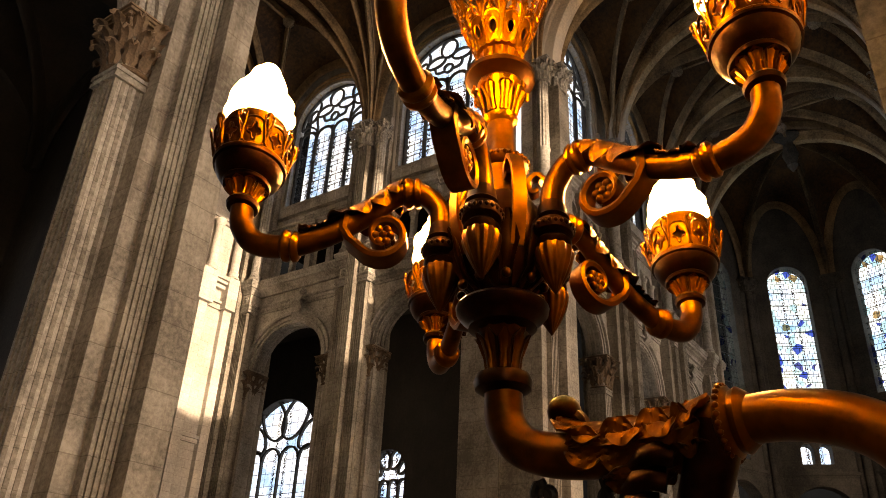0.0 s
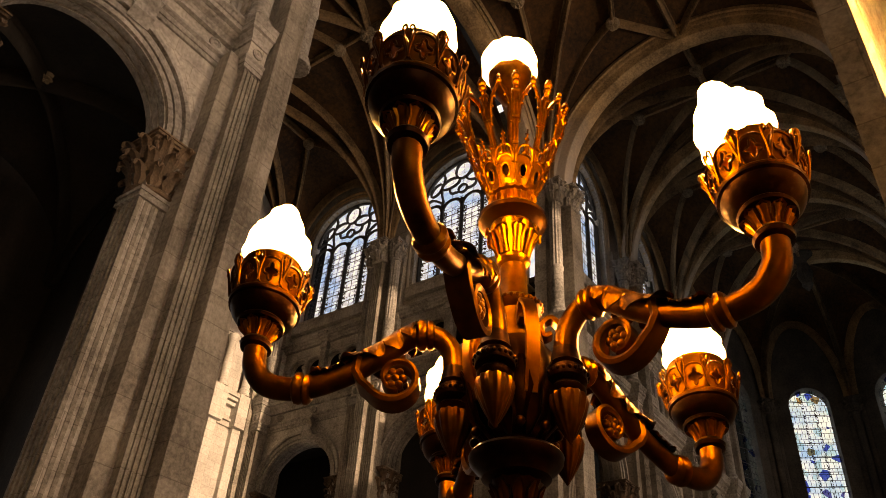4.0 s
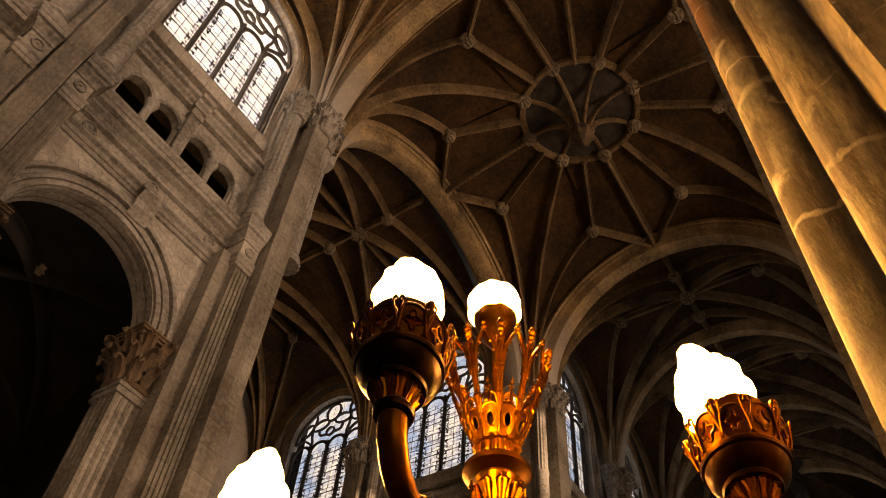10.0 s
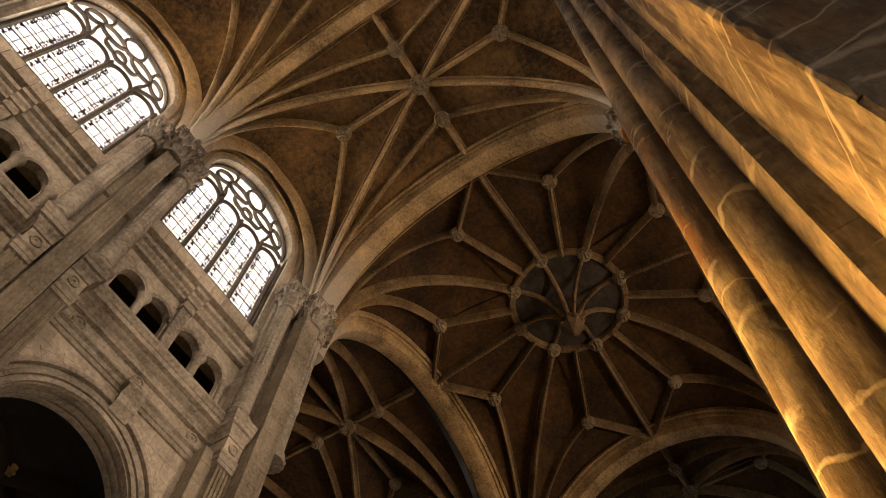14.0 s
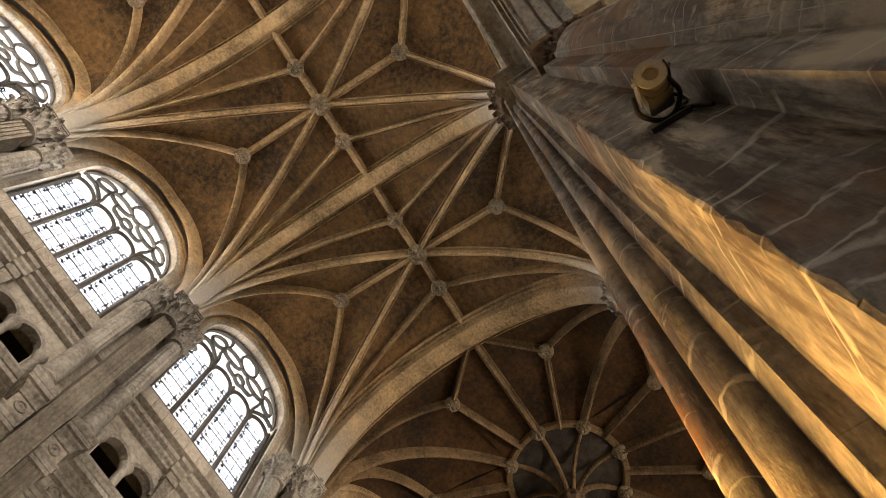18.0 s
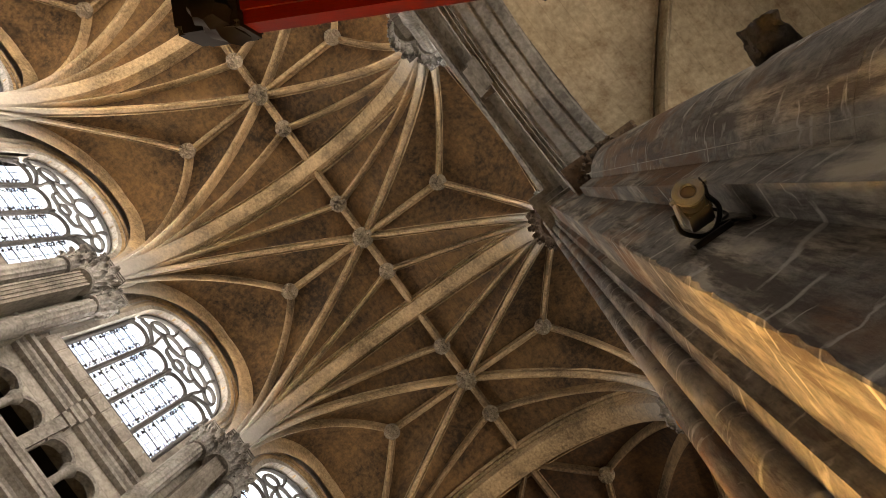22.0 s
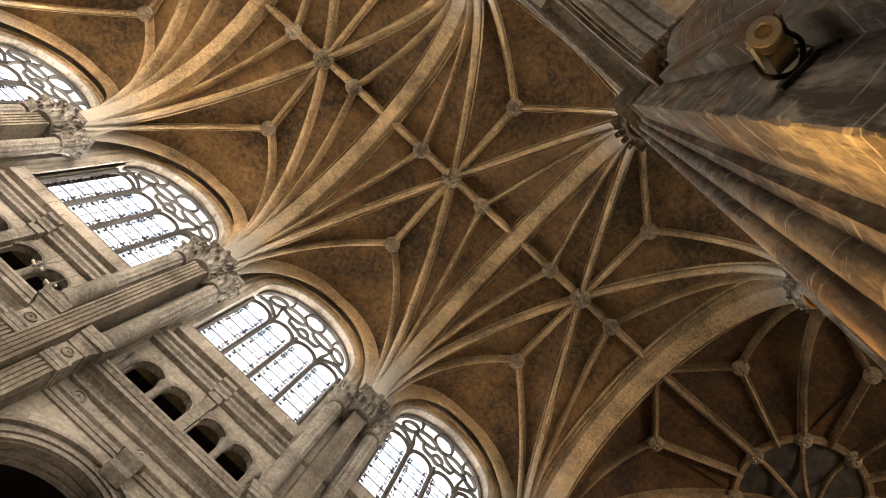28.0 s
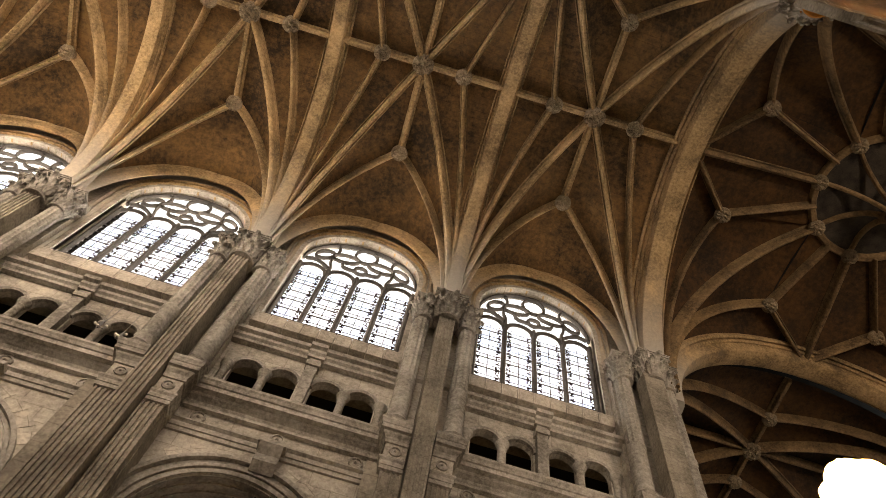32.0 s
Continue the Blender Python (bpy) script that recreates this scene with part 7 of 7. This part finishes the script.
def lamp_bracket():
    br = thing("lamp_bracket", "heavy gilt bronze wall bracket with acanthus leaves carrying the candelabrum", "bracket")
    W = lambda *p: Vector(p)
    bm = bmesh.new()
    path = smooth_path([(AX, AY, 1.775), (AX + 0.005, AY - 0.005, 1.71), (AX + 0.005, AY - 0.05, 1.655), (AX + 0.005, AY - 0.15, 1.628), (AX + 0.005, AY - 0.30, 1.628), (AX, AY - 0.42, 1.642), (AX - 0.01, 0.46, 1.658)], 7)
    tube(bm, path, 0.05, 20, radii=[0.042 + 0.008 * (i / (len(path) - 1)) for i in range(len(path))])
    part("lower_arm", bm, ARM_GILT, br, smooth=True)
    bm = bmesh.new()
    path = smooth_path([(AX - 0.01, 0.47, 1.656), (AX - 0.03, 0.37, 1.652), (AX - 0.06, 0.27, 1.620), (AX - 0.085, 0.20, 1.56), (AX - 0.10, 0.165, 1.47), (AX - 0.10, 0.135, 1.30)], 7)
    tube(bm, path, 0.044, 20, radii=[0.043 + 0.004 * (i / (len(path) - 1)) for i in range(len(path))])
    part("upper_arm", bm, ARM_GILT, br, smooth=True)
    bm = bmesh.new()
    ax = Vector((-0.05, -0.98, 0.05)).to_track_quat("Z", "Y").to_matrix()
    lathe(bm, [(0.046, -0.03), (0.060, -0.025), (0.068, -0.015), (0.064, -0.005), (0.056, 0.0), (0.060, 0.012), (0.052, 0.022), (0.046, 0.03)], 30, (AX - 0.008, 0.465, 1.657), ax)
    for i in range(26):
        a = 2 * math.pi * i / 26
        bmesh.ops.create_icosphere(bm, subdivisions=1, radius=0.007, matrix=Matrix.Translation(Vector((AX - 0.008, 0.465, 1.657)) + ax @ Vector((0.067 * math.cos(a), 0.067 * math.sin(a), -0.014))))
    part("beaded_joint", bm, ARM_GILT, br, smooth=True)
    bm = bmesh.new()
    spine = smooth_path([(AX - 0.008, 0.49, 1.657), (AX, AY - 0.40, 1.642), (AX + 0.005, AY - 0.30, 1.630), (AX + 0.005, AY - 0.20, 1.628), (AX + 0.005, AY - 0.13, 1.636)], 9)
    acanthus(bm, spine, 0.048, radians(112), 1.35, 5, 0.022, 110, 0.008)
    part("acanthus_leaf", bm, ARM_GILT, br, "broad gilt leaf lying over the arm", smooth=True)
    for mid, span, q0, q1 in ((182, 0.85, 3, 30), (30, 0.9, 3, 32), (240, 0.7, 1, 24)):
        bm = bmesh.new()
        acanthus(bm, spine[q0:q1], 0.051, radians(mid), span, 4, 0.020, 80, 0.007)
        part("side_leaf", bm, ARM_GILT, br, smooth=True)
    bm = bmesh.new()
    lathe(bm, [(0.055, -0.05), (0.062, -0.03), (0.075, 0.0), (0.088, 0.02), (0.080, 0.03), (0.056, 0.035)], 48, (AX - 0.10, 0.155, 1.435), None, lobes=8, depth=0.10)
    part("leaf_collar", bm, BRONZE, br, smooth=True)
    bm = bmesh.new()
    bmesh.ops.create_uvsphere(bm, u_segments=20, v_segments=12, radius=0.036, matrix=Matrix.Translation((AX + 0.03, AY - 0.13, 1.725)))
    tube(bm, smooth_path([(AX + 0.02, AY - 0.17, 1.66), (AX + 0.03, AY - 0.17, 1.70), (AX + 0.03, AY - 0.13, 1.735)], 4), 0.016, 8)
    part("ball_finial", bm, BRONZE, br, smooth=True)
    # lower leaf brace and iron scrolls
    bm = bmesh.new()
    pts = [(AX - 0.01, 0.50 + 0.10 * j / 7, 1.655 - 0.30 * (j / 7) ** 0.9) for j in range(8)]
    tube(bm, smooth_path(pts, 3), 0.05, 14, radii=[0.05 - 0.0006 * j for j in range(22)])
    part("leaf_brace", bm, BRONZE, br, smooth=True)
    for j in range(6):
        c = Vector((AX - 0.055, 0.56 + 0.016 * j, 1.60 - 0.042 * j))
        bm = bmesh.new()
        leaf_strip(bm, [c + Vector((0, 0.01, 0.0)), c + Vector((-0.015, 0.035, 0.004)), c + Vector((-0.015, 0.065, -0.002)), c + Vector((-0.005, 0.092, -0.018))], [0.018, 0.026, 0.024, 0.007], (-1, 0, 0.2), -0.3, 3)
        part("brace_leaf", bm, BRONZE, br, smooth=True)
    for (cy, cz, r, s) in ((0.715, 1.545, 0.035, 1), (0.85, 1.555, 0.030, -1), (0.66, 1.47, 0.028, 1)):
        bm = bmesh.new()
        sp = [Vector((AX, p.x, p.z)) for p in spiral(cy, cz, r, 1.2, 1.2, 24, 0, s)]
        tube(bm, [Vector((AX, 0.61 + (cy - 0.61) * 0.4, 1.40)), Vector((AX, 0.61 + (cy - 0.61) * 0.8, 1.47))] + sp, 0.010, 8)
        part("iron_scroll", bm, IRON, br, smooth=True)
    bm = bmesh.new()
    box(bm, AX - 0.17, AX - 0.03, 0.030, 0.11, 1.05, 1.62)
    bmesh.ops.bevel(bm, geom=bm.edges[:], offset=0.01, segments=2)
    part("wall_plate", bm, BRONZE, br)


lamp_bracket()

# the vault capitals of this one crossing pier are coloured orange
orange_pier = [o for o in bpy.data.objects if o.name.startswith("pier") and abs(o.matrix_basis.translation.x - 8.6) < 0.01 and o.matrix_basis.translation.y < 0][0]
for o in orange_pier.children:
    if o.name.startswith("main_capital") or o.name.startswith("shaft_capital"):
        o.data = o.data.copy()
        o.data.materials[0] = ORANGE_STONE
        tagged(o, "dull orange leafy capital")


# ---- small crystal lamps hung in a gallery opening ----
def gallery_lamp(p, n, wires):
    th = thing("hanging_lamp", "small gilt and crystal lamp hung on wires in the gallery opening", "lamp", "gallery lamps", m=Matrix.Translation(p))
    bm = bmesh.new()
    lathe(bm, [(0.02, -0.22), (0.05, -0.18), (0.03, -0.10), (0.06, 0.0), (0.03, 0.10), (0.015, 0.25)], 14)
    part("stem", bm, ENAMEL_PALE, th, smooth=True)
    bm = bmesh.new()
    bmesh.ops.create_icosphere(bm, subdivisions=2, radius=0.05)
    ball = mesh_of("crystal", bm, CRYSTAL, True)
    rnd = random.Random(n)
    for i in range(n):
        a = 2 * math.pi * i / n
        r = rnd.uniform(0.14, 0.26)
        twin("crystal", ball, th, Matrix.Translation((r * math.cos(a), 0.4 * r * math.sin(a), rnd.uniform(-0.16, 0.06))))
        bm = bmesh.new()
        tube(bm, smooth_path([(0, 0, -0.1), (0.6 * r * math.cos(a), 0.24 * r * math.sin(a), -0.2), (r * math.cos(a), 0.4 * r * math.sin(a), -0.1)], 3), 0.012, 6)
        part("branch", bm, ENAMEL_PALE, th, smooth=True)
    for dx in wires:
        bm = bmesh.new()
        tube(bm, [(dx * 0.3, 0, 0.1), (dx, 0, 1.15)], 0.012, 6)
        part("wire", bm, ENAMEL_PALE, th)


gallery_lamp((-7.35, 13.30, 19.45), 7, (0.0,))
gallery_lamp((-8.05, 13.30, 19.70), 3, (-0.12, 0.12))
